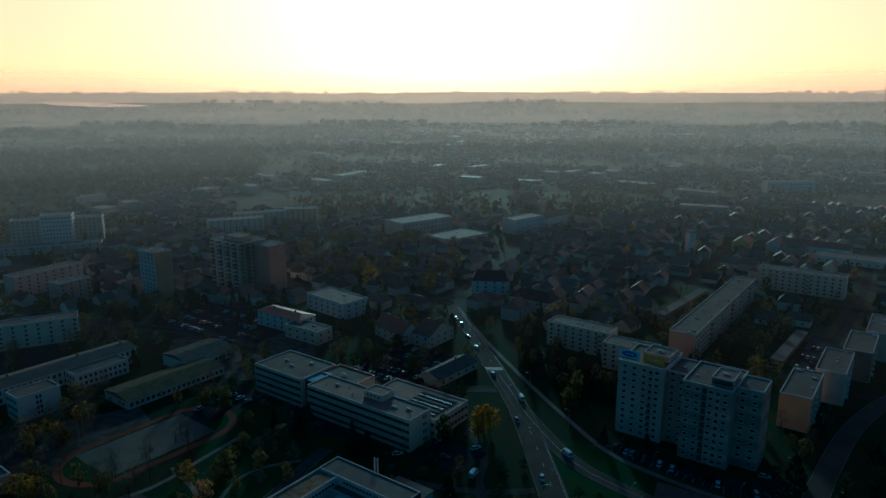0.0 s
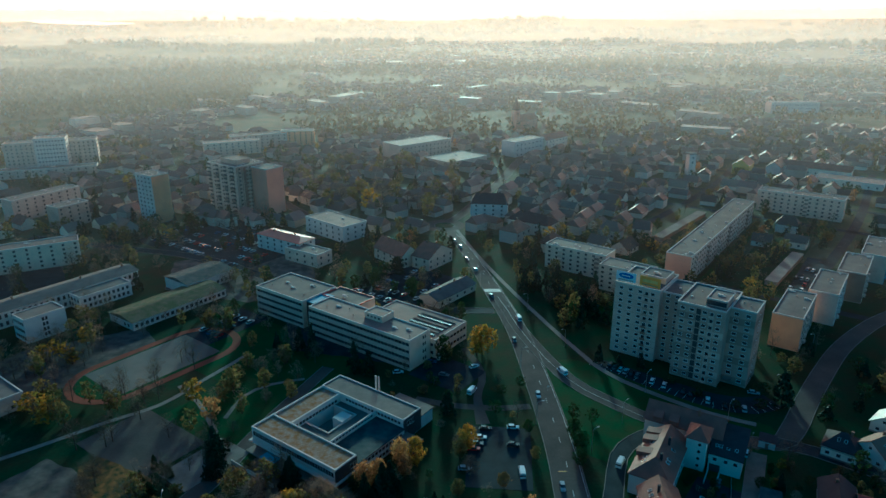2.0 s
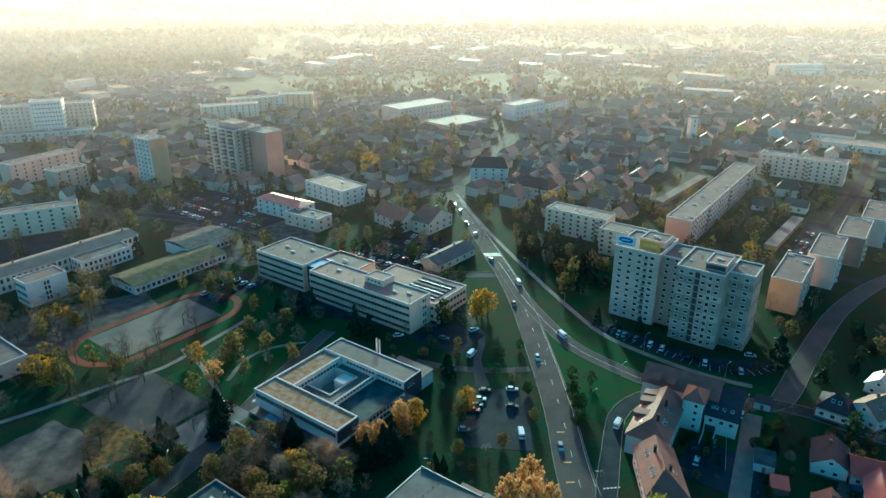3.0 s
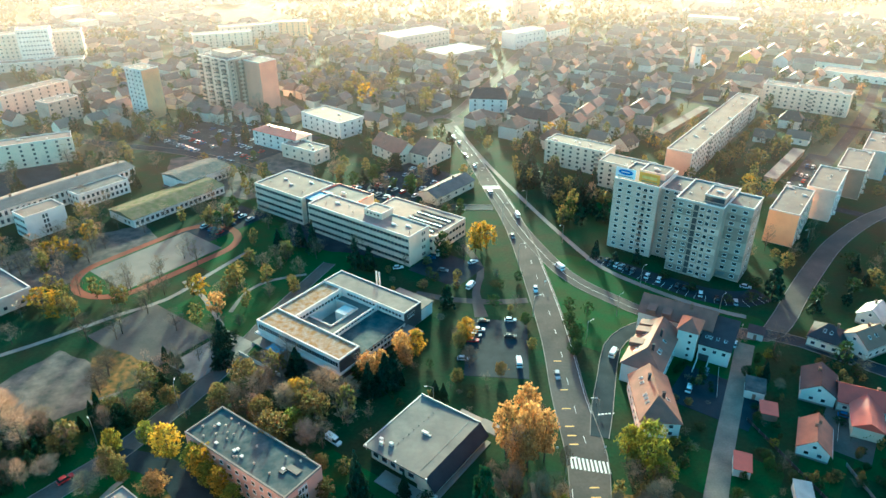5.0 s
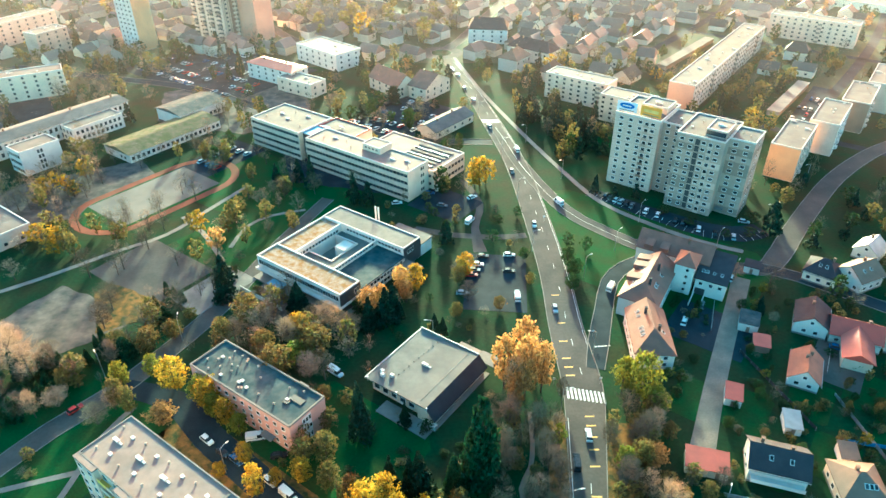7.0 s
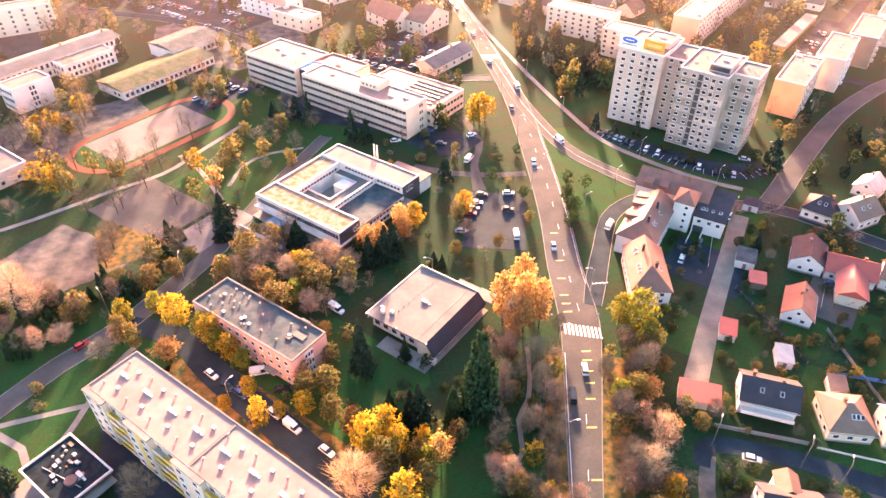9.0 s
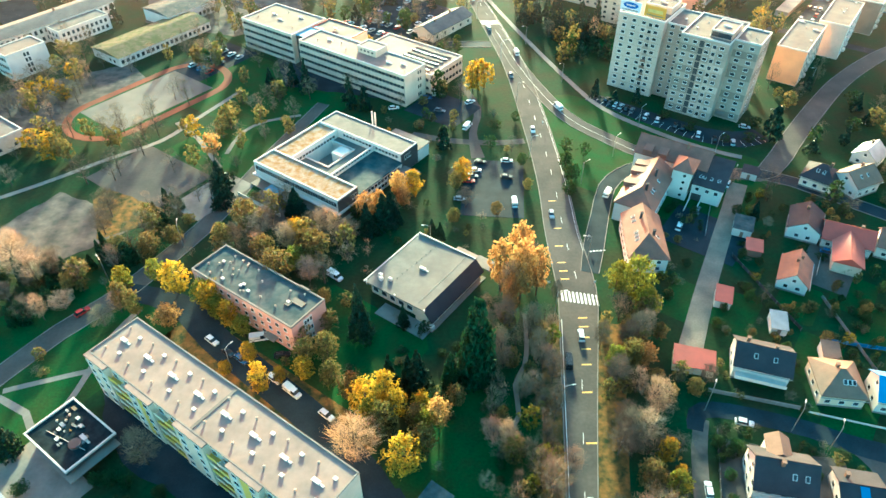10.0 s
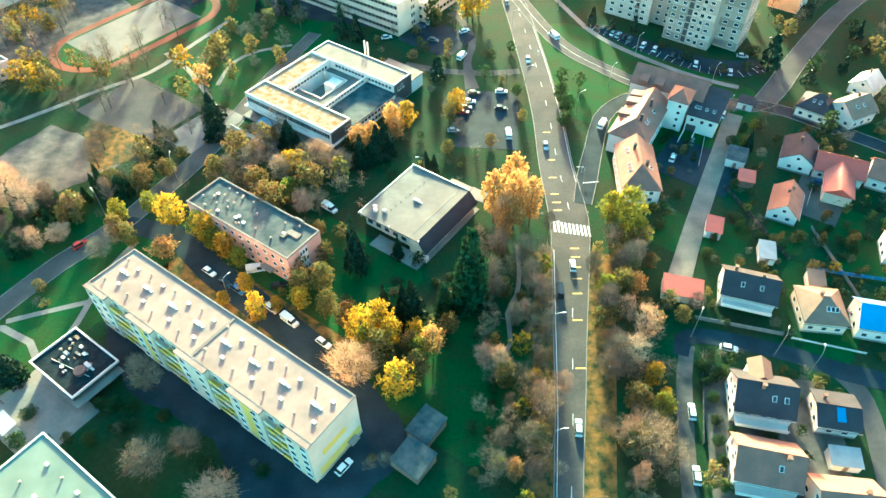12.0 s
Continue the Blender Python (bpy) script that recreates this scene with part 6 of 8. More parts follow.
def shed(x, y, L, W, ang, h, wall, roofm, label, rise=0.6):
    ob = thing("shed", pose(x, y, 0, 0, 0, ang), label, "shed", "garden sheds")
    part("wall", Geo().box(-L / 2, L / 2, -W / 2, W / 2, 0, h), wall, ob)
    part("roof", Geo().solid([(-L / 2 - .25, -W / 2 - .25, h - 0.03), (L / 2 + .25, -W / 2 - .25, h - 0.03), (L / 2 + .25, W / 2 + .25, h + rise), (-L / 2 - .25, W / 2 + .25, h + rise)],
                             [(-L / 2 - .25, -W / 2 - .25, h + .1), (L / 2 + .25, -W / 2 - .25, h + .1), (L / 2 + .25, W / 2 + .25, h + rise + .13), (-L / 2 - .25, W / 2 + .25, h + rise + .13)]), roofm, ob)
    part("back_wall", Geo().box(-L / 2, L / 2, W / 2 - 0.15, W / 2, h, h + rise), wall, ob)
    part("door", Geo().box(-0.5, 0.5, -W / 2 - 0.05, -W / 2 - 0.003, 0, 2.0), BROWNWALL, ob)
    take(x, y, max(L, W) / 2)
    return ob


shed(98, 161.8, 5.5, 6.5, -25, 3, WHITE, FELT_BLUE, "small white garage with a blue-grey roof")
shed(97.8, 152, 4.5, 5, -20, 2.4, BROWNWALL, TILE_RED, "little shed with a red roof")
shed(81.6, 131.4, 4.2, 6, -22, 2.6, WHITE, TILE_RED, "little hut with a red roof")
shed(64.2, 109.8, 5.0, 6.0, -18, 2.6, CREAM, TILE_RED, "garage with a red tiled roof")
shed(69.0, 108.4, 4.6, 6.0, -18, 2.6, CREAM, TILE_RED, "garage with a salmon tiled roof")
shed(0.2, 72, 5.6, 7, -38, 2.7, BROWNWALL, FELT_BLUE, "grey flat-roofed garden hut")
shed(-2.6, 64.4, 7, 6.5, -38, 2.8, BROWNWALL, FELT_BLUE, "grey flat-roofed garden garage")
shed(93, 121.5, 4, 6, -16, 2.4, WHITE, ZINC, "narrow zinc-roofed garden shed")
shed(102, 111, 4, 5, -14, 2.6, WHITE, TILE_TAN, "small garden house with a tan roof")
shed(88, 62, 6, 4, -10, 2.4, WHITE, ZINC, "carport with a pale sheet roof")
shed(111, 191, 5, 4, -30, 2.6, WHITE, TILE_DARK, "little white hut with a dark roof")
shed(-92, 75, 5, 3, -38, 2.4, WHITE, WHITE, "small white garden kiosk")


def fence(x0, y0, x1, y1, label, mat, h=1.3, step=2.4):
    a, b = Vector((x0, y0, 0)), Vector((x1, y1, 0))
    d = b - a
    ob = thing("fence", pose(x0, y0, 0, 0, 0, math.degrees(math.atan2(d.y, d.x))), label, "fence", "garden fences")
    n = max(2, int(d.length / step))
    post = Geo().box(-0.05, 0.05, -0.05, 0.05, 0, h).mesh("post")
    post.materials.append(STEEL)
    for i in range(n + 1):
        part("post", post, None, ob, at=pose(d.length * i / n, 0, 0))
    for z in (0.25, h * 0.55, h - 0.12):
        part("rail", Geo().box(0, d.length, -0.03, 0.03, z, z + 0.09), mat, ob)
    part("infill", Geo().box(0, d.length, -0.012, 0.012, 0.1, h - 0.1), mat, ob)


for f in ((67.7, 100.8, 88, 95, "pale blue-grey garden fence along the lane", ZINC, 1.5), (89.8, 94.1, 106, 89, "pale garden wall along the lane", WHITE, 0.8),
          (110, 132, 112, 105, "wire garden fence between plots", ZINC, 1.2), (91, 150, 99, 120, "dark garden fence between plots", DARKWALL, 1.2),
          (104, 116, 128, 110, "blue sheet fence behind the gardens", BLUEROOF, 1.4), (66.4, 89.4, 60, 67, "garden fence along the lane", DARKWALL, 1.2),
          (92, 174, 86, 160, "yard wall beside the gravel lane", WHITE, 0.9),
          (106, 150, 101, 136, "pale garden fence between plots", ZINC, 1.2), (118, 150, 112.5, 141, "low wall along the drive", WHITE, 0.6)):
    fence(*f)


# ---- trees ----
def leaf_cloud(rnd, clumps, per, size, shape):
    """Small leaf sprays gathered in clumps inside a shape; shape(rnd) gives a clump's middle and radius."""
    v, f = [], []
    for _ in range(clumps):
        c, r = shape(rnd)
        for _ in range(per):
            d = Vector((rnd.gauss(0, 1), rnd.gauss(0, 1), rnd.gauss(0, 0.8)))
            p = c + d.normalized() * r * rnd.random() ** 0.5
            a = Vector((rnd.gauss(0, 1), rnd.gauss(0, 1), rnd.gauss(0, 0.6))).normalized()
            b = a.orthogonal().normalized()
            b.rotate(Matrix.Rotation(rnd.uniform(0, 6.28), 3, a))
            s = size * rnd.uniform(0.6, 1.3)
            t = a.cross(b) * s * 0.7
            b = b * s
            k = len(v)
            v += [p - b, p + t * 0.8, p + b, p - t]
            f.append((k, k + 1, k + 2, k + 3))
    g = Geo()
    g.v, g.f, g.m = [tuple(p) for p in v], f, [0] * len(f)
    return g


def limbs(rnd, g, base, tip, r, n, spread, depth=2):
    """A tapered stem with limbs that fork."""
    g.tube(base, tip, r, r * 0.45, 6 if r > 0.08 else 3)
    if depth == 0:
        return
    base, tip = Vector(base), Vector(tip)
    d = tip - base
    for i in range(n):
        t = 0.35 + 0.65 * (i + rnd.random()) / n
        a = rnd.uniform(0, 6.28)
        side_ = Vector((math.cos(a), math.sin(a), rnd.uniform(0.35, 1.0))) * d.length * spread * (1.15 - 0.6 * t) * rnd.uniform(0.7, 1.2)
        s = base + d * t
        limbs(rnd, g, s, s + side_, r * 0.42, max(3, n - 2), 0.55, depth - 1)


def round_shape(w, z0, z1, lean=0.0):
    def shape(rnd):
        a, q = rnd.uniform(0, 6.28), rnd.random() ** 0.45
        t = rnd.random()
        z = z0 + (z1 - z0) * t
        r = w * math.sin(math.pi * (0.12 + 0.8 * t)) ** 0.75 * q
        lump = 0.8 + 0.32 * noise.noise((1.3 * math.cos(a) + 5 * w, 1.3 * math.sin(a), 0.5 * z + lean))
        return Vector((r * lump * math.cos(a) * rnd.uniform(0.85, 1.1), r * lump * math.sin(a), z)), rnd.uniform(0.35, 0.95)
    return shape


def cone_shape(w, z0, z1, power=1.0):
    def shape(rnd):
        t = 1 - rnd.random() ** 0.6
        a = rnd.uniform(0, 6.28)
        layer = 0.82 + 0.18 * math.sin(t * 55)
        r = w * (1 - t) ** power * layer * rnd.uniform(0.65, 1.0)
        return Vector((r * math.cos(a), r * math.sin(a), z0 + (z1 - z0) * t)), 0.35 + 0.4 * (1 - t)
    return shape


TREES = {}
HIDDEN = 0


def tree_meshes(kind, leaf, seed, clumps, per, size, far=False):
    """Trunk and crown for a tree 10 m high and 8 m wide."""
    rnd = random.Random(seed)
    g = Geo()
    if kind in ("spruce", "thuja"):
        g.tube((0, 0, 0), (0, 0, 9.0), 0.22, 0.05, 7)
        for i in range(14):
            a, z = rnd.uniform(0, 6.28), 1.0 + 0.55 * i
            q = 3.2 * (1 - z / 10)
            g.tube((0, 0, z), (q * math.cos(a), q * math.sin(a), z - 0.2), 0.06, 0.02, 3)
        crown = leaf_cloud(rnd, clumps, per, size, cone_shape(4.0, 0.6, 9.9, 1.0 if kind == "spruce" else 0.6))
    elif kind == "bare":
        limbs(rnd, g, (0, 0, 0), (rnd.uniform(-.3, .3), rnd.uniform(-.3, .3), 7.2), 0.2, 9, 0.42, 1 if far else 2)
        crown = Geo()
        for _ in range(clumps):
            c, _r = round_shape(3.9, 2.6, 9.9)(rnd)
            for _ in range(per):
                d = Vector((c.x * 0.22 + rnd.gauss(0, 0.5), c.y * 0.22 + rnd.gauss(0, 0.5), rnd.uniform(0.2, 1.0)))
                p = c + Vector((rnd.gauss(0, .35), rnd.gauss(0, .35), rnd.gauss(0, .3)))
                s = d.orthogonal().normalized() * 0.03
                k = len(crown.v)
                crown.v += [tuple(p - s), tuple(p + s), tuple(p + d)]
                crown.f.append((k, k + 1, k + 2))
                crown.m.append(0)
    else:
        limbs(rnd, g, (0, 0, 0), (rnd.uniform(-.4, .4), rnd.uniform(-.4, .4), 6.8), 0.24, 6, 0.4, 1)
        z0 = 1.6 if kind == "round" else 2.4
        crown = leaf_cloud(rnd, clumps, per, size, round_shape(4.3, z0, 9.6, seed))
    tm, cm = g.mesh("trunk"), crown.mesh("crown")
    tm.materials.append(BARK)
    cm.materials.append(leaf)
    return tm, cm


def tree_stock():
    near = {"yellow": ("round", LEAF_YELLOW), "orange": ("tall", LEAF_ORANGE), "olive": ("round", LEAF_OLIVE), "lime": ("tall", LEAF_LIME), "green": ("round", LEAF_GREEN),
            "spruce": ("spruce", NEEDLE), "thuja": ("thuja", CYPRESS), "bare": ("bare", TWIG), "pale": ("bare", TWIG_PALE)}
    for name, (kind, leaf) in near.items():
        for far in (False, True):
            TREES[name, far] = []
            for k in range(2 if far else 3):
                if kind == "bare":
                    c, p, s = (80, 8, 0) if far else (190, 12, 0)
                elif kind in ("spruce", "thuja"):
                    c, p, s = (80, 5, 0.62) if far else (330, 9, 0.36)
                else:
                    c, p, s = (70, 5, 0.52) if far else (255, 7, 0.29)
                TREES[name, far].append(tree_meshes(kind, leaf, 10 * len(TREES) + k, c, p, s, far))


tree_stock()
TREE_WORDS = {"yellow": "tree with bright yellow autumn leaves", "orange": "tall tree with orange-brown autumn leaves", "olive": "tree with thinning olive-brown leaves",
              "lime": "tree with yellow-green autumn leaves", "green": "broad bush with dull green leaves", "spruce": "dark green conical spruce tree", "thuja": "slim dark green thuja", "bare": "bare brown autumn tree with fine twigs",
              "pale": "bare tree with pale beige twigs"}
TREE_RND = random.Random(77)


REST = {}                           # the further trees, gathered by material
TREE_COUNT = []


def tree(kind, x, y, h, w, far=False, where="on grass", joined=False):
    far = far or math.hypot(x, y) > 205
    joined = joined or math.hypot(x, y) > 226 or (kind in ("green", "bare", "pale", "olive") and h < 2.7)
    tm, cm = TREE_RND.choice(TREES[kind, far])
    m = Matrix.LocRotScale((x, y, ground_z(x, y) - 0.05), Euler((0, 0, TREE_RND.uniform(0, 6.28))), (w / 8, w / 8, h / 10))
    if joined:
        REST.setdefault("trunk", []).append((tm, m))
        REST.setdefault(kind, []).append((cm, m))
        return
    TREE_COUNT.append(kind)
    ob = thing("tree", m, TREE_WORDS[kind] + " " + where, "tree", kind + " trees")
    part("trunk", tm, None, ob)
    part("crown", cm, None, ob)


def join_rest():
    """The further trees as one object, with one mesh for each kind of crown."""
    ob = thing("town_trees", pose(0, 0, 0), "many autumn trees among the further houses", "trees", kind="stuff")
    for kind, pieces in REST.items():
        vs, fs, k = [], [], 0
        for me, m in pieces:
            co = np.empty(len(me.vertices) * 3)
            me.vertices.foreach_get("co", co)
            co = co.reshape(-1, 3) @ np.array(m.to_3x3()).T + np.array(m.translation)
            vs += co.tolist()
            fs += [tuple(i + k for i in p.vertices) for p in me.polygons]
            k += len(co)
        g = Geo()
        g.v, g.f, g.m = vs, fs, [0] * len(fs)
        tagged(part("trunk" if kind == "trunk" else "crown", g, pieces[0][0].materials[0], ob), kind="stuff")


def trees(kind, rows, far=False, where="on grass"):
    for x, y, h, w in rows:
        tree(kind, x, y, h, w, far, where)


trees("thuja", ((11.4, 106, 29, 11.5), (11.2, 105.7, 19, 11)), where="in the park")
trees("lime", ((56, 131, 17, 11), (52, 134, 13, 8), (58, 126, 11, 8), (-57, 127.5, 9, 6.5), (-62, 133.5, 10, 7), (-49, 121.5, 8, 6), (-14, 93, 10, 7), (-1, 90, 9, 7), (-85, 138, 11, 6),
               (-78, 143, 9, 6), (46, 108, 9, 6), (-39, 147, 9, 8), (52, 74, 9, 6)), where="in autumn light")
trees("spruce", ((-18, 120, 20, 8), (-7, 124, 9, 4), (-10, 105, 11.5, 5.2), (-3, 103, 15.5, 8.2), (-14, 166, 14, 9), (-19, 163, 13, 7), (6, 211, 11, 6),
                 (1, 161, 7.5, 4.4), (3.5, 160, 7, 4), (-43, 172, 10, 7.6), (-67, 179, 13, 9), (-31, 243, 14, 7.6), (-25, 241, 12, 6.6), (-50, 256, 15, 8), (-56, 260, 13, 7), (-66, 262, 9, 6), (128, 216, 15, 10.5), (-96, 88, 11, 8.5)), where="in the park")
trees("spruce", ((72, 308, 19, 9), (64, 323, 17, 9), (81, 313, 16, 9), (54, 342, 17, 10), (60, 315, 15, 8), (68, 247, 10.3, 5.3), (84, 243, 8, 4.6), (-113, 400, 20, 7), (-40, 396, 16, 7),
                 (-34, 403, 14, 6), (-26, 330, 9.3, 6), (-18, 350, 11, 7), (160, 270, 11, 7), (-172, 436, 11, 6), (-214, 376, 11, 5.7), (-222, 380, 10, 5), (-118, 392, 12, 6),
                 (104, 168, 7, 4)), where="beside houses")
trees("thuja", ((5, 104, 13, 5), (-96, 154, 11, 3.2), (-105, 146, 7.9, 3.8), (-101, 144, 8.4, 3.3), (-87, 182, 5.8, 2.9), (-84, 180, 5.1, 2.8), (-89, 176, 4.5, 2.4), (-109, 128, 9.2, 4.3),
                (-112, 127, 7.8, 3.6), (-106, 139, 7, 4.1), (-93, 150, 8, 3.4), (-99, 149, 6, 3), (-81, 178, 5, 2.8), (-103, 141, 6.5, 3), (-116, 124, 7, 3.4), (-97, 152, 9, 3)), where="beside the yard")
trees("yellow", ((-15, 96, 13, 9.5), (-8, 95, 10.5, 6.9), (-6, 81, 12, 10.5), (-5, 182, 11, 7.5), (12, 191, 9, 8), (-40, 159, 9.5, 9), (-71, 139, 11, 10), (-59, 131, 11, 9), (-53, 125, 10, 6.4),
                 (-143, 214, 9, 11), (-137, 213, 8, 9), (-87, 221, 10, 7), (52, 82, 8.6, 5.5), (53.5, 77, 6.8, 3.4), (-41, 103, 12, 5.6), (-51, 109, 5, 3.8), (-37, 106, 6, 4)), where="in autumn light")
trees("yellow", ((21, 256, 13.5, 12.5), (23.5, 257.5, 11.5, 10), (18.8, 254.8, 11, 10), (162, 319, 9, 9), (73, 397, 12, 11), (133, 386, 7, 9), (-45, 473, 18, 16), (83, 408, 10, 9), (-152, 255, 8, 7), (-158, 258, 8, 7), (-147, 252, 7, 6), (240, 352, 8, 8)),
      where="beside the road")
trees("orange", ((20, 137, 19, 9), (25, 132, 23, 9.5), (30, 135, 18, 8), (26, 143, 20, 9), (22, 128, 14, 7), (-10, 181, 11, 7.4), (-20, 170, 10.5, 8.4), (2, 92, 11, 6.8), (18, 60, 9.5, 4.3), (54, 109, 8.5, 6.4),
                 (-77, 207, 11, 8.6), (-70, 126, 7, 9), (-8, 176, 9, 6), (-16, 174, 9, 6)), where="with a bare underside")
trees("olive", ((-56, 164, 13, 11.5), (-33, 150, 12, 12), (-43, 141, 13, 12), (-3, 92, 9, 6.6), (-75, 227, 11, 8.6), (-64, 230, 9, 7.6), (-83, 155, 8.5, 9), (-93, 155, 7, 9), (47, 76, 9, 8), (-84, 132, 11, 5.6), (-80, 130, 9.7, 5.6), (-27, 124, 6, 7.4), (-31, 112, 9, 8.4), (-24, 105, 9, 7)), where="in the park")
trees("olive", ((-48, 150, 11, 9), (-62, 157, 10, 8), (57, 124, 9, 8), (55, 140, 7, 6), (44, 66, 10, 9), (9, 186, 7, 6), (-52, 222, 8, 6), (-68, 213, 8, 6), (64, 100, 6, 5), (60, 118, 6, 5),
                (-78, 160, 7, 7), (-29, 133, 6, 5), (22, 172, 5, 5), (33.5, 185, 5, 4), (8, 168, 6, 5)), where="beside the path")
trees("green", ((23, 212, 5, 6), (33, 200, 5, 5), (-70, 80, 3, 5), (-66, 79, 3, 4), (119, 213, 4, 6), (110, 213, 3.5, 5), (100, 222, 3, 6), (92, 231, 3, 6), (125, 224, 4, 7), (50, 208, 6, 6),
                (56, 205, 6, 5), (49, 190, 7, 7), (47, 182, 6, 6), (48, 197, 7, 6), (61, 330, 6, 8), (16, 96, 1.5, 2.6), (16, 90, 1.6, 2.6), (15.5, 84, 1.6, 2.6), (15, 78, 1.6, 2.6), (14, 71, 1.6, 2.6)),
      where="beside the lawn")
trees("green", ((12, 118, 2, 3.5), (7, 116, 2, 3), (3, 114, 2, 3), (15, 124, 2, 3.4), (110, 125, 3, 3), (94, 128, 2.5, 4), (90, 135, 3, 4), (77, 122, 3, 4), (99, 170, 4, 4), (70, 84, 3, 5), (65, 86, 3, 4), (92, 82, 2.5, 4),
                (78, 85, 2.5, 5), (61, 50, 4, 5), (75, 68, 2.5, 4), (103, 108, 3, 3), (120, 128, 3, 4)), where="in a garden")
trees("bare", ((-102, 174, 10.5, 10), (-107, 197, 11, 8.8), (-117, 227, 11.8, 7.3), (-108, 238, 8.9, 6.2), (25, 72, 17, 9), (23, 79, 10.7, 6.5), (30, 104, 12, 5), (29, 93, 13, 4.6), (46, 65, 14, 12),
               (51, 62, 10.6, 7.8), (114, 183, 9.4, 9), (-57, 64, 11, 10), (-51, 69, 6.7, 8), (-63, 84, 12, 8.6), (35, 132, 8, 4), (26, 119, 12, 7), (45.5, 103, 11, 5.8), (44, 90, 11, 5.6), (44, 115, 10, 5)),
      where="beside the road")
trees("bare", ((-148, 252, 9, 6.8), (-144, 254, 7.9, 5.4), (-140, 261, 8, 5.5), (-103, 210, 8.6, 6.8), (-101, 165, 9.7, 7.9), (-96, 246, 11.4, 7.5), (-103, 251, 8, 6.4), (-48, 250, 9.5, 8), (-52, 234, 9.2, 6.8),
               (18, 111, 12, 5.8), (51, 115, 9.7, 6.1), (68, 103, 7, 4.5), (20, 122, 12, 6), (27, 111, 12, 6), (22, 99, 10, 5), (26, 86, 11, 5), (22, 66, 12, 7), (12, 176, 8, 6), (29, 148, 9, 5)), where="on the verge")
trees("pale", ((22, 131, 16, 8), (29, 139, 15, 7), (-17, 84, 15, 11), (53, 95, 12, 8), (49, 88, 10, 8), (-42, 57, 8.9, 11), (-118, 146, 15, 13), (-113, 144, 11.7, 11), (-123, 152, 12, 10), (60, 126, 8, 6), (50, 101, 9, 6), (-13, 88, 9, 7),
               (31, 80, 9, 5), (-70, 218, 9, 7), (103, 186, 6, 5)), where="in low sun")


trees("bare", ((-115.3, 225.7, 11, 7), (-122, 223.8, 10, 7), (-130.1, 206.7, 9, 7), (-116.9, 192.4, 11, 9), (-107.8, 193.9, 11, 8), (-107.1, 233.9, 9, 7), (-104.1, 259.1, 8, 6), (-94.2, 266.4, 8, 6),
               (-103, 209.8, 10, 8), (-88.9, 198.7, 9, 7), (-162.5, 260.4, 11, 8), (-153.9, 265.2, 11, 8), (-148.5, 272.8, 10, 8), (-168.5, 255.7, 10, 8)), where="beside the running track")
trees("spruce", ((12.7, 126, 9, 4), (-69.9, 188.1, 12, 9), (-42, 171.9, 12, 9), (-12.1, 168.4, 13, 8), (4.7, 211.3, 10, 5), (-5.3, 104.4, 12, 5)), where="on the lawn")
trees("green", ((68.8, 84.8, 3, 4), (65.1, 77.6, 3, 3.4), (66, 86.4, 2.6, 3.4), (64, 72, 2.6, 3.2), (63, 67, 3, 3.4), (62.4, 62.5, 3, 3.4), (64.6, 82, 2.4, 3), (61.5, 57, 3, 4)), where="along the garden fence")


trees("olive", ((-11, 91, 11, 9), (-2, 86, 9, 8), (-19, 101, 9, 8), (6, 98, 8, 6), (-26, 113, 10, 8), (-34, 119, 9, 8)), where="beside the parking street")
trees("yellow", ((-11, 100, 11, 8), (-2, 96, 8, 6), (-31, 107, 8, 6), (-46, 113, 7, 5)), where="beside the parking street")


# hedges and wilder growth, scattered by stretches of the plan
def scatter(n, box, kinds, hs, ws, seed, far=False, keep=1.0, where="among houses", joined=False):
    rnd = random.Random(seed)
    x0, x1, y0, y1 = box
    done = 0
    for _ in range(n * 12):
        if done >= n:
            break
        x, y = rnd.uniform(x0, x1), rnd.uniform(y0, y1)
        w = rnd.uniform(*ws)
        if not free(x, y, w * 0.35 * keep):
            continue
        tree(rnd.choice(kinds), x, y, rnd.uniform(*hs), w, far, where, joined)
        done += 1


scatter(22, (14, 34, 40, 128), ("bare", "bare", "pale", "olive"), (6, 13), (4, 7), 1, where="on the leafy verge")
scatter(20, (38, 58, 38, 128), ("bare", "pale", "olive", "bare"), (5, 12), (4, 8), 2, where="on the leafy verge")
scatter(12, (-60, -20, 138, 166), ("olive", "bare", "pale"), (7, 11), (6, 9), 3, where="in the school grounds")
scatter(12, (-84, -58, 200, 260), ("bare", "olive", "pale"), (6, 11), (5, 8), 4, where="on the school lawn")
scatter(14, (-90, -20, 60, 84), ("green", "green"), (1.5, 4), (2.5, 5), 5, where="beside the block")
scatter(16, (-15, 35, 180, 236), ("olive", "green", "bare"), (2.5, 7), (3, 6), 6, where="beside the car park")
scatter(20, (70, 135, 100, 180), ("green", "bare", "olive"), (2, 5), (2, 4), 7, where="in a back garden")
scatter(26, (-130, -80, 125, 170), ("olive", "bare", "thuja", "pale"), (5, 11), (4, 8), 8, where="beside the yard")


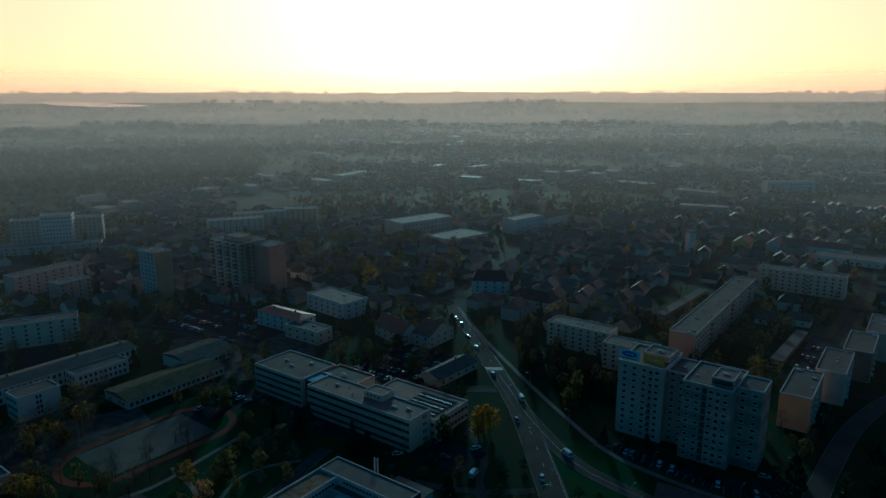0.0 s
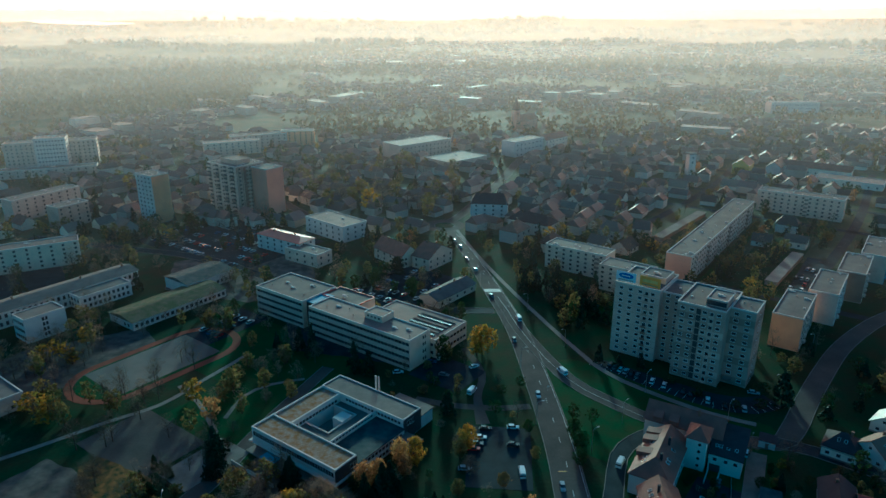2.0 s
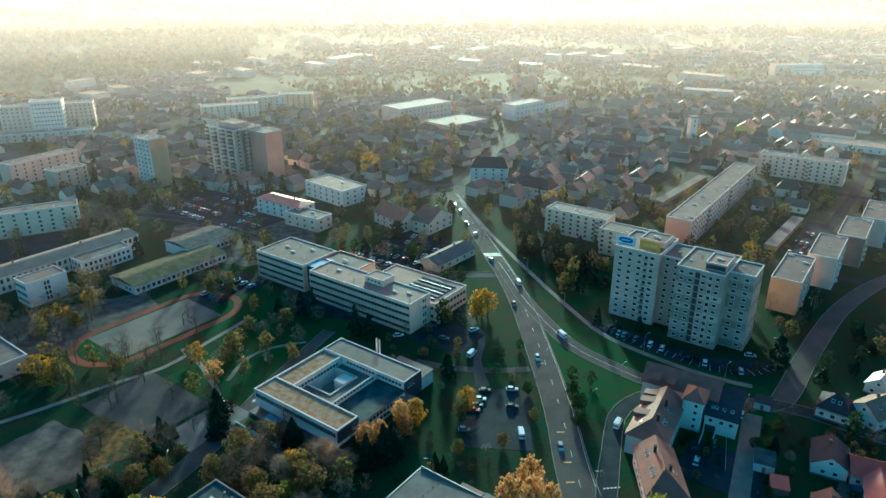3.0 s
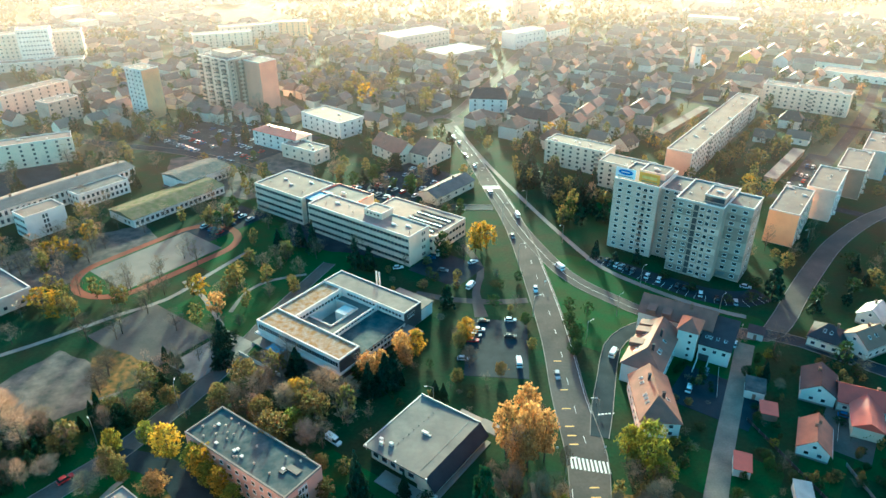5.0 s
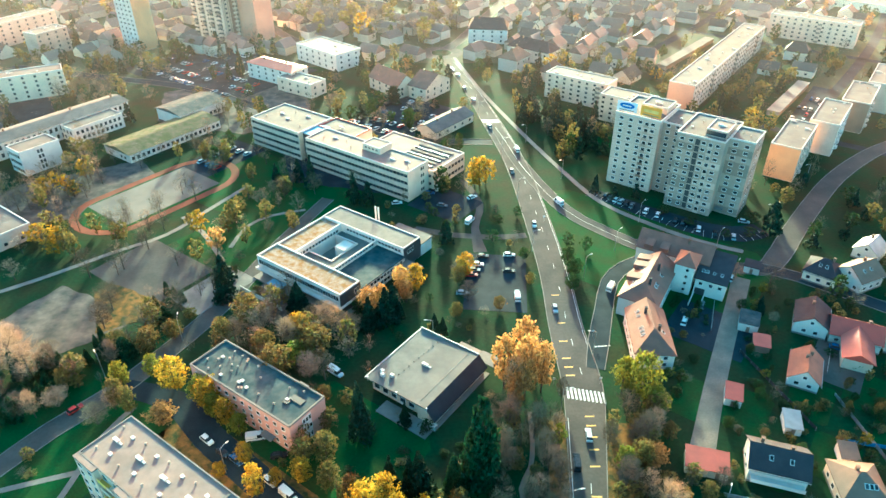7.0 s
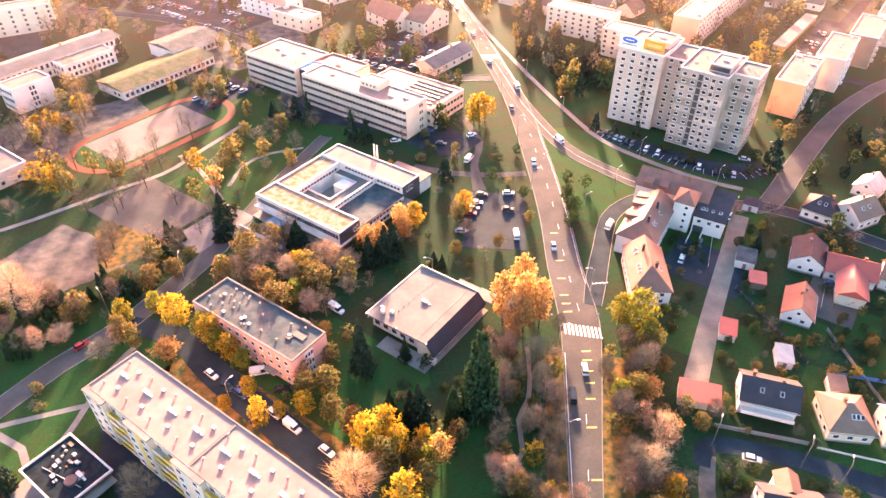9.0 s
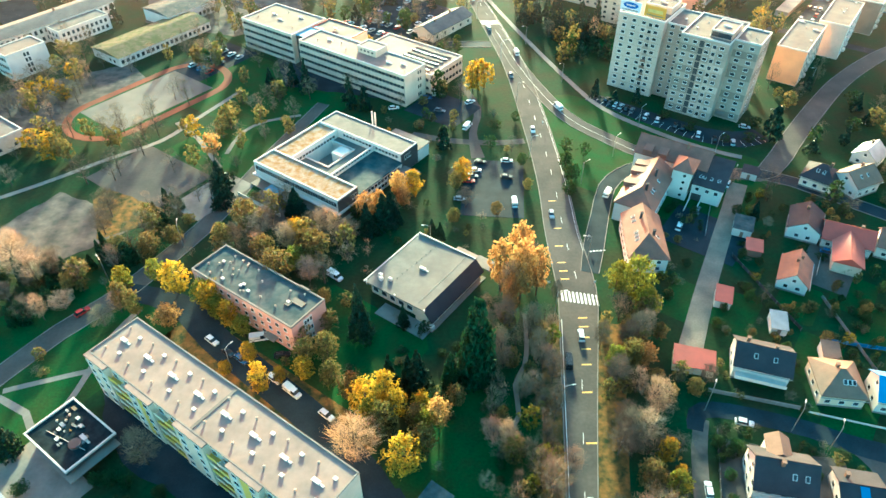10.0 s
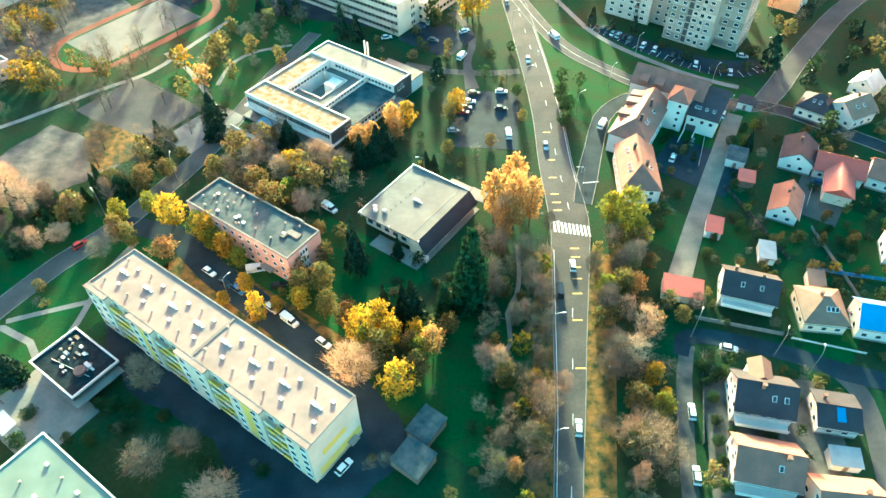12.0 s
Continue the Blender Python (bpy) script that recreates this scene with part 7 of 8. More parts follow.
# ---- the far town ----
def house_stock():
    """House shapes that the further streets repeat."""
    rnd, out = random.Random(5), []
    for k in range(7):
        L, W, e = rnd.uniform(10, 16), rnd.uniform(8.5, 11), rnd.choice((3.4, 4.2, 5.8))
        r = e + W * rnd.uniform(0.34, 0.46)
        hip = rnd.choice((0, 0, W * 0.35))
        ob = thing("house", pose(0, -900 - 30 * k, -200), "rendered house with a tiled roof in the town", "house", "town houses")
        gable_walls(ob, -L / 2, L / 2, -W / 2, W / 2, e, r, WALL_TOWN, hip, hip)
        gable_roof(ob, -L / 2, L / 2, -W / 2, W / 2, e, r, TILE_TOWN, 0.5, hip, hip)
        chimney(ob, L * 0.2, 0.6, e + 1, r + 0.9)
        for s in (0,):
            windows_on(ob, (-L / 2, L / 2, -W / 2, W / 2), s, (-2.2, 2.2), (1.2,), 1.6, 1.5, "far")
        out.append((ob, max(L, W) / 2))
    return out


STOCK = house_stock()


def town(n, box, seed, gap=3.0, turn=(GRID, GRID + 90)):
    rnd = random.Random(seed)
    x0, x1, y0, y1 = box
    done = 0
    for _ in range(n * 14):
        if done >= n:
            break
        x, y = rnd.uniform(x0, x1), rnd.uniform(y0, y1)
        ob, r = rnd.choice(STOCK)
        if not free(x, y, r + gap):
            continue
        house = copy_thing(ob, pose(x, y, 0, 0, 0, rnd.choice(turn) + rnd.uniform(-7, 7)))
        if math.hypot(x, y) > 470:
            for o in [o for o in house.children if o.name.startswith(("window", "pane"))]:
                bpy.data.objects.remove(o)
        take(x, y, r)
        done += 1


town(60, (50, 330, 385, 620), 21)
town(30, (330, 560, 400, 700), 22)
town(36, (60, 480, 600, 820), 23)
town(30, (-430, -110, 500, 800), 24, 6)
town(14, (-420, -260, 400, 500), 25, 5)
town(18, (170, 330, 150, 300), 26, 5)
town(20, (-60, 60, 560, 800), 27, 5)
town(16, (-330, -180, 420, 520), 28, 4)
town(14, (220, 360, 290, 400), 29, 3)
for ob, r in STOCK:
    for o in (*ob.children_recursive, ob):
        bpy.data.objects.remove(o)


scatter(50, (130, 230, 150, 250), ("olive", "green", "spruce", "bare"), (4, 9), (5, 8), 9, True, joined=True)
scatter(22, (-170, -100, 200, 300), ("bare", "pale", "yellow", "olive"), (6, 10), (5, 8), 10, True, where="beside the sports ground", joined=True)
scatter(45, (-60, 30, 290, 410), ("olive", "pale", "bare", "green", "spruce"), (5, 11), (5, 9), 11, True, joined=True)
scatter(16, (45, 80, 240, 330), ("spruce", "olive", "green", "spruce"), (6, 14), (6, 9), 12, True, joined=True)
scatter(60, (130, 260, 300, 450), ("green", "olive", "bare", "spruce"), (5, 10), (5, 9), 13, True, where="between the blocks", joined=True)
scatter(110, (-120, 20, 455, 640), ("olive", "bare", "pale", "olive", "bare"), (9, 16), (9, 14), 14, True, where="in the town park", joined=True)
scatter(80, (-260, -100, 330, 470), ("olive", "bare", "green", "spruce", "pale"), (6, 12), (6, 10), 15, True, joined=True)
scatter(110, (-420, -120, 470, 760), ("olive", "green", "bare", "spruce", "pale"), (7, 13), (7, 12), 16, True, joined=True)
scatter(190, (30, 480, 380, 760), ("olive", "green", "bare", "spruce", "pale", "olive"), (5, 11), (6, 10), 17, True, joined=True)
scatter(30, (-330, -180, 180, 330), ("bare", "olive", "yellow"), (6, 11), (6, 9), 18, True, joined=True)
scatter(90, (66, 140, 48, 180), ("green", "olive", "bare", "green"), (1.2, 3.6), (1.6, 4.2), 41, True, 0.6, joined=True)
scatter(60, (-45, 20, 50, 180), ("green", "olive", "bare"), (1.2, 4), (1.8, 4.5), 42, True, 0.6, joined=True)
scatter(50, (14, 36, 30, 130), ("bare", "pale", "olive"), (3, 9), (3, 6), 43, True, 0.5, joined=True)
scatter(60, (40, 62, 30, 130), ("bare", "pale", "olive", "bare"), (3, 9), (3, 6), 44, True, 0.5, joined=True)
scatter(60, (-130, -60, 40, 170), ("green", "olive", "bare"), (1.5, 5), (2, 5), 45, True, 0.6, joined=True)
scatter(50, (-80, 0, 130, 250), ("green", "olive", "bare", "pale"), (2, 7), (3, 6), 46, True, 0.6, joined=True)
scatter(40, (130, 200, 90, 200), ("green", "olive", "bare"), (2, 6), (3, 6), 47, True, 0.6, joined=True)
scatter(70, (-190, -90, 190, 300), ("bare", "bare", "pale", "olive"), (7, 12), (5, 8), 51, True, 0.6, joined=True)
scatter(90, (-320, -150, 280, 440), ("bare", "olive", "pale", "bare", "spruce"), (7, 13), (6, 9), 52, True, 0.7, joined=True)
scatter(70, (-110, 20, 245, 340), ("bare", "olive", "pale", "green", "bare"), (6, 12), (5, 8), 53, True, 0.6, joined=True)
scatter(90, (45, 200, 300, 420), ("olive", "bare", "spruce", "pale", "olive"), (6, 12), (5, 9), 54, True, 0.6, joined=True)
scatter(60, (130, 260, 120, 260), ("spruce", "green", "bare", "olive", "spruce"), (6, 13), (5, 8), 55, True, 0.6, joined=True)
scatter(70, (-150, 480, 420, 720), ("olive", "bare", "pale", "bare", "spruce"), (6, 12), (6, 10), 56, True, 0.4, joined=True)
scatter(40, (-100, -20, 140, 200), ("bare", "olive", "bare", "pale"), (7, 12), (6, 9), 57, True, 0.7, joined=True)
scatter(60, (66, 135, 96, 182), ("green", "lime", "olive", "bare", "green"), (1.5, 5), (2, 4.5), 59, True, 0.5, joined=True)
scatter(50, (12, 36, 50, 130), ("bare", "pale", "olive", "lime"), (4, 10), (3, 6), 60, True, 0.4, joined=True)
scatter(30, (62, 106, 46, 100), ("green", "bare", "green"), (1.5, 4), (2, 4.5), 58, True, 0.5, joined=True)
scatter(150, (-130, 480, 380, 760), ("spruce", "spruce", "green", "olive", "orange"), (6, 13), (4, 8), 61, True, 0.35, joined=True)
scatter(60, (-420, -120, 400, 720), ("spruce", "green", "yellow"), (7, 13), (4, 8), 62, True, 0.35, joined=True)
join_rest()


def far_town():
    """Thousands of houses and larger roofs far off, too small to tell apart."""
    rnd = np.random.RandomState(3)
    walls, roofs, flats = Geo(), Geo(), Geo()
    n = 0
    while n < 3300:
        a, r = rnd.uniform(-0.62, 0.78), 430 + 2400 * rnd.rand() ** 1.7
        x, y = r * math.sin(a), r * math.cos(a)
        if a < -0.18 and r > 860 + 900 * (a + 0.62):
            continue
        if noise.noise((x / 260, y / 260, 3)) < -0.12 or not free(x, y, 6):
            continue
        n += 1
        if r < 900:
            take(x, y, 6)
        z, t = ground_z(x, y), radians(GRID) + rnd.choice((0, 1.57)) + rnd.uniform(-0.2, 0.2)
        big = rnd.rand() < 0.035 and r > 850
        L, W, h = (rnd.uniform(24, 60), rnd.uniform(12, 26), rnd.uniform(6, 14)) if big else (rnd.uniform(9, 18), rnd.uniform(8, 11), rnd.uniform(3.2, 7))
        cs, sn = math.cos(t), math.sin(t)
        p = lambda u, v, w: (x + u * cs - v * sn, y + u * sn + v * cs, z + w)
        L, W = L / 2, W / 2
        base = [(-L, -W), (L, -W), (L, W), (-L, W)]
        walls.solid([p(u, v, 0) for u, v in base], [p(u, v, h) for u, v in base])
        if big:
            flats.solid([p(u * 1.01, v * 1.01, h) for u, v in base], [p(u, v, h + 0.5) for u, v in base])
        else:
            k = h + W * 0.8
            q = [(u * 1.06, v * 1.1) for u, v in base]
            roofs.solid([p(u, v, h - 0.2) for u, v in q], [p(-L * 0.9, -0.1, k), p(L * 0.9, -0.1, k), p(L * 0.9, 0.1, k), p(-L * 0.9, 0.1, k)])
    ob = thing("far_houses", pose(0, 0, 0), "distant houses of the hazy town", "houses", kind="stuff")
    far_wall = material("far_render", (0.58, 0.50, 0.40), 0.8, size=40, fine=0.3, spread=0.15, per_island=0.3, bump=0)
    far_roof = material("far_tiles", (0.15, 0.10, 0.08), 0.65, other=(0.11, 0.09, 0.08), size=40, fine=0.3, spread=0.2, per_island=0.45, bump=0)
    far_flat = material("far_flat_roofs", (0.11, 0.10, 0.09), 0.7, size=40, fine=0.3, spread=0.15, per_island=0.5, bump=0)
    for nm, g, m in (("wall", walls, far_wall), ("roof", roofs, far_roof), ("flat_roof", flats, far_flat)):
        tagged(part(nm, g, m, ob), kind="stuff")


far_town()


def far_woods():
    """Woods and far tree belts: clumps of leaf sprays."""
    rnd = np.random.RandomState(8)
    v, f = [], []

    def crown(x, y, h, w, sprays, size):
        z = ground_z(x, y)
        for _ in range(sprays):
            d = rnd.normal(size=3)
            d /= np.linalg.norm(d)
            q = np.array((x, y, z + h * 0.6)) + d * np.array((w / 2, w / 2, h * 0.42)) * rnd.uniform(0.6, 1)
            a, b = rnd.normal(size=3), rnd.normal(size=3)
            a, b = a / np.linalg.norm(a) * size, b / np.linalg.norm(b) * size
            k = len(v)
            v.extend((tuple(q - a), tuple(q + b), tuple(q + a), tuple(q - b)))
            f.append((k, k + 1, k + 2, k + 3))

    n = 0
    while n < 1500:                  # the wood beyond the tower blocks
        x, y = rnd.uniform(-1150, -260), rnd.uniform(850, 1700)
        if y < 900 + 0.25 * abs(x + 700) or x > -330 + 0.2 * (1250 - y) or noise.noise((x / 200, y / 200, 5)) < -0.35:
            continue
        crown(x, y, rnd.uniform(14, 21), rnd.uniform(13, 20), 16, 3.4)
        n += 1
    n = 0
    while n < 2600:                  # trees between the far houses
        a, r = rnd.uniform(-0.66, 0.8), 780 + 1500 * rnd.rand() ** 1.4
        x, y = r * math.sin(a), r * math.cos(a)
        if noise.noise((x / 180, y / 180, 9)) < -0.2:
            continue
        crown(x, y, rnd.uniform(8, 14), rnd.uniform(8, 14), 9, 2.6)
        n += 1
    n = 0
    while n < 2600:                  # belts on the rising land
        a, r = rnd.uniform(-0.7, 0.85), 1700 + 3000 * rnd.rand()
        x, y = r * math.sin(a), r * math.cos(a)
        if noise.noise((x / 700, y / 260, 1)) < 0.05:
            continue
        crown(x, y, rnd.uniform(14, 20), rnd.uniform(26, 44), 7, 9)
        n += 1
    g = Geo()
    g.v, g.f, g.m = v, f, [0] * len(f)
    single("far_woods", g, LEAF_WOOD, "hazy autumn woods beyond the town", "woods", "stuff")


far_woods()


def far_lake():
    g, n = Geo(), 24
    ring = []
    for i in range(n):
        a = 2 * math.pi * i / n
        x, y = -1760 + 250 * math.cos(a) * (1 + 0.2 * math.sin(3 * a)), 3520 + 120 * math.sin(a) * (1 + 0.2 * math.cos(2 * a))
        ring.append((x, y, ground_z(x, y) + 9))
    g.face(ring)
    single("lake", g, material("lake_water", (0.03, 0.04, 0.045), 0.2, size=60, spread=0.1, bump=0), "pale distant lake in the haze", "lake", "structure")


far_lake()


# ---- cars ----
CAR_MESHES = {}


def car_meshes(van):
    if van not in CAR_MESHES:
        L, W = (2.6, 0.98) if van else (2.12, 0.88)
        hb, ht = (1.0, 2.1) if van else (0.82, 1.42)
        body = Geo()
        low = [(-L, -W + .1), (L - .15, -W + .12), (L, -W + .35), (L, W - .35), (L - .15, W - .12), (-L, W - .1)]
        body.solid([(x, y, 0.28) for x, y in low], [(x, y * 1.06, 0.55) for x, y in low])
        body.solid([(x, y * 1.06, 0.55) for x, y in low], [(x * 0.985, y * 0.98, hb) for x, y in low])
        c0, c1 = (-L + .08, L - 0.9) if van else (-L + .25, L - 1.15)
        cab = [(c0, -W + .1, hb), (c1, -W + .1, hb), (c1, W - .1, hb), (c0, W - .1, hb)]
        ins = 0.15 if van else 0.5
        top = [(c0 + ins * .8, -W + .25, ht), (c1 - ins * 1.3, -W + .25, ht), (c1 - ins * 1.3, W - .25, ht), (c0 + ins * .8, W - .25, ht)]
        glass = Geo().solid(cab, top)
        roof = Geo().solid([(x, y, ht) for x, y, _ in top], [(x * .98, y * .96, ht + .05) for x, y, _ in top])
        if van:
            roof.box(c0 + .05, 0.4, -W + .12, W - .12, hb, ht + 0.02)
        wheel = Geo().tube((0, -0.11, 0), (0, 0.11, 0), 0.32, 0.32, 12)
        head = Geo().box(-0.03, 0.03, -0.18, 0.18, -0.07, 0.07)
        for g, m in ((glass, GLASS), (wheel, TYRE), (head, FRAME)):
            g.made = g.mesh("car_part")
            g.made.materials.append(m)
        bodies = []
        for p in CAR_PAINTS:
            b, r = body.mesh("body"), roof.mesh("car_roof")
            b.materials.append(p)
            r.materials.append(p)
            bodies.append((b, r))
        CAR_MESHES[van] = (bodies, glass.made, wheel.made, head.made, L, W)
    return CAR_MESHES[van]


PAINT_WORDS = ("white", "black", "silver", "red", "blue", "grey")


def car(x, y, ang, paint, van=False, where="parked on asphalt", z=0.06, small=False):
    bodies, glass, wheel, head, L, W = car_meshes(van)
    b, r = bodies[paint]
    ob = thing("van" if van else "car", pose(x, y, z, 0, 0, ang), PAINT_WORDS[paint] + (" van " if van else " car ") + where, "van" if van else "car", "cars")
    part("body", b, None, ob)
    part("car_roof", r, None, ob)
    part("glass", glass, None, ob)
    if small:
        return
    for wx in (-L * 0.62, L * 0.64):
        for wy in (-W + .12, W - .12):
            part("wheel", wheel, None, ob, at=pose(wx, wy, 0.32))
    for wy in (-W + .4, W - .4):
        part("headlight", head, None, ob, at=pose(L - .02, wy, 0.62))


for x, y, a, p, v in ((33.6, 71.4, 82, 0, 0), (35.3, 110.6, 84, 1, 1), (40, 119.2, 86, 0, 0), (39.6, 171, -92, 2, 0), (39.9, 223, -92, 0, 0), (36, 268, -85, 5, 0), (40.5, 290, 98, 0, 1), (30, 318, 104, 2, 0),
                      (24, 355, 104, 0, 0), (20, 372, -76, 1, 0), (17, 395, 104, 0, 0), (14, 405, -76, 2, 0), (52, 240, 115, 0, 1), (60, 182, 60, 0, 1)):
    car(x, y, a, p, bool(v), "driving on the main road")
for x, y, a, p, v in ((59.6, 74.6, 80, 0, 0), (56.4, 59.8, 80, 0, 0), (73.4, 91.4, -18, 0, 0), (-17.3, 63.8, 50, 0, 0), (-57.2, 119.8, -40, 0, 0), (-52.2, 115.7, -40, 1, 0), (-48.3, 113.3, -40, 4, 0),
                      (-38.8, 106.9, -40, 0, 0), (-33.7, 102.8, -40, 0, 1), (-24.6, 95.8, -40, 0, 0), (-44.9, 120.3, 10, 0, 1), (-38, 114.5, 10, 1, 0), (-95.3, 131, 50, 3, 0), (-27.3, 143.6, -40, 0, 1)):
    car(x, y, a, p, bool(v), "parked by the roadside")
for x, y, a, p, v in ((18.5, 201.7, -4, 1, 0), (28.1, 202.2, -4, 0, 0), (16.5, 196.5, -4, 0, 0), (15.1, 193.1, -4, 5, 0), (13.9, 190.2, -4, 3, 0), (27, 192.2, -4, 1, 0), (10.5, 180.1, -4, 2, 0),
                      (28.2, 177.6, 90, 0, 1), (15.2, 226, 60, 0, 1), (17.2, 245, 30, 0, 0), (4.8, 238.5, -20, 5, 0), (-0.3, 249, 0, 4, 0), (-13.5, 241, 10, 0, 0)):
    car(x, y, a, p, bool(v), "parked in the asphalt car park")
for k, (x, y) in enumerate(((72, 244.9), (73.4, 243), (75, 240.9), (76.6, 239.2), (78.4, 237.5), (80.2, 235.9), (84.7, 231.5), (88.4, 228.4), (94.1, 223.8), (96.3, 222.2), (101, 217.5), (106, 214), (112, 211.5))):
    car(x + 0.8, y + 0.6, 52 + k * 1.5, (1, 5, 0, 2, 1, 5, 0, 0, 1, 1, 0, 1, 2)[k], False, "parked in a marked bay", 0.1)
for x, y, a, p in ((78.9, 163.8, 60, 0), (87.1, 171.8, 62, 5), (101.9, 186.3, 60, 0), (120.1, 150.7, -25, 4), (121, 223, -20, 2)):
    car(x, y, a, p, False, "parked in a yard")
CAR_RND = random.Random(31)


def car_rows(u0, u1, v0, v1, rows, fill, where):
    for j in range(rows):
        v = v0 + (v1 - v0) * (j + 0.5) / rows
        u = u0
        while u < u1:
            if CAR_RND.random() < fill:
                p = uv(u, v)
                car(p.x, p.y, GRID + 90 + CAR_RND.uniform(-3, 3), CAR_RND.choice((0, 0, 1, 2, 5, 4, 3, 2)), False, where, small=True)
            u += 2.7


car_rows(-228, -194, 232, 280, 5, 0.4, "parked behind the office block")
car_rows(-396, -304, 218, 282, 6, 0.4, "parked before the tower blocks")
car_rows(-47, -37, 350, 428, 9, 0.45, "parked between the blocks")
car_rows(-252, -240, 158, 184, 3, 0.7, "parked beside the office block")
patch(-258, -238, 150, 188, ASPHALT, "asphalt parking place beside the office", "car park", z=0.05)


def tower_parking():
    """Bays along the curve before the tower block."""
    line = smooth_line([(66, 249, 7), (74, 243.5, 7.5), (84, 234, 9), (94, 226, 10), (104, 218.5, 11), (116, 215, 11), (126, 218, 9)])
    ob = single("car_park", strip(line, (1, 0), (-1, 0), -0.1, 0.055), ASPHALT, "dark asphalt parking strip with white bay lines", "car park", "structure")
    bay = Geo().box(-0.06, 0.06, -2.2, 2.2, 0, 0.012).mesh("bay_line")
    bay.materials.append(PAINT)
    for a, b in zip(line[::1], line[1::1]):
        d = b[:2] - a[:2]
        ang = math.degrees(math.atan2(d[1], d[0]))
        q = np.array((d[1], -d[0])) / np.hypot(*d)
        for t in (0, 0.5):
            p = a[:2] + d * t + q * (a[2] / 2 - 2.4)
            part("bay_line", bay, None, ob, at=pose(p[0], p[1], 0.057, 0, 0, ang))


tower_parking()


# ---- street furniture ----
def street_lamp(x, y, ang, h=8.5):
    ob = thing("street_lamp", pose(x, y, 0, 0, 0, ang), "grey steel street lamp with a curved arm", "street lamp", "street lamps")
    part("pole", Geo().tube((0, 0, 0), (0, 0, h), 0.11, 0.07, 8), STEEL, ob)
    part("arm", Geo().tube((0, 0, h), (1.0, 0, h + 0.5), 0.06, 0.05, 6).tube((1.0, 0, h + 0.5), (2.0, 0, h + 0.6), 0.05, 0.05, 6), STEEL, ob)
    part("lamp_head", Geo().solid([(1.7, -0.16, h + 0.5), (2.6, -0.12, h + 0.52), (2.6, 0.12, h + 0.52), (1.7, 0.16, h + 0.5)],
                                  [(1.75, -0.1, h + 0.68), (2.55, -0.07, h + 0.66), (2.55, 0.07, h + 0.66), (1.75, 0.1, h + 0.68)]), FRAME, ob)


for x, y, a in ((-75.1, 158.6, 100), (52.2, 188.3, 30), (66.5, 204.4, 40), (80.6, 224.6, 40), (31.2, 96.7, 5), (27.0, 66.7, 5), (65.4, 95.4, 60), (83.7, 89.2, 60), (90, 84, 60), (103, 203.6, 40), (34.2, 127.4, 5),
                (-92.2, 143.2, 130), (36.6, 205, 5), (36, 245, 0), (33, 285, 0), (25, 330, 0), (47.5, 150, 180), (130, 222, 200), (160, 255, 200), (-50, 110, 50), (0.5, 156, 180), (57, 262, 215), (46, 300, 205)):
    street_lamp(x, y, a)


def road_sign(x, y, ang):
    ob = thing("road_sign", pose(x, y, 0, 0, 0, ang), "small white road sign on a steel post", "road sign", "road signs")
    part("pole", Geo().tube((0, 0, 0), (0, 0, 2.6), 0.04, 0.04, 6), STEEL, ob)
    part("plate", Geo().box(-0.35, 0.35, -0.05, -0.02, 1.9, 2.6), FRAME, ob)


for x, y, a in ((43.3, 86, 0), (47, 138, 10), (34, 138, -10), (49, 158, 0), (44, 226, 0), (108, 195, 30)):
    road_sign(x, y, a)


def bins(x, y):
    ob = thing("container", pose(x, y, 0, 0, 0, 10), "pair of white storage containers on the yard", "container")
    for k in (0, 1):
        part("tank", Geo().tube((k * 2.3, 0, 0.06), (k * 2.3, 0, 2.4), 1.05, 1.05, 14).tube((k * 2.3, 0, 2.4), (k * 2.3, 0, 2.75), 1.05, 0.4, 14), WHITE, ob)


bins(3, 252)


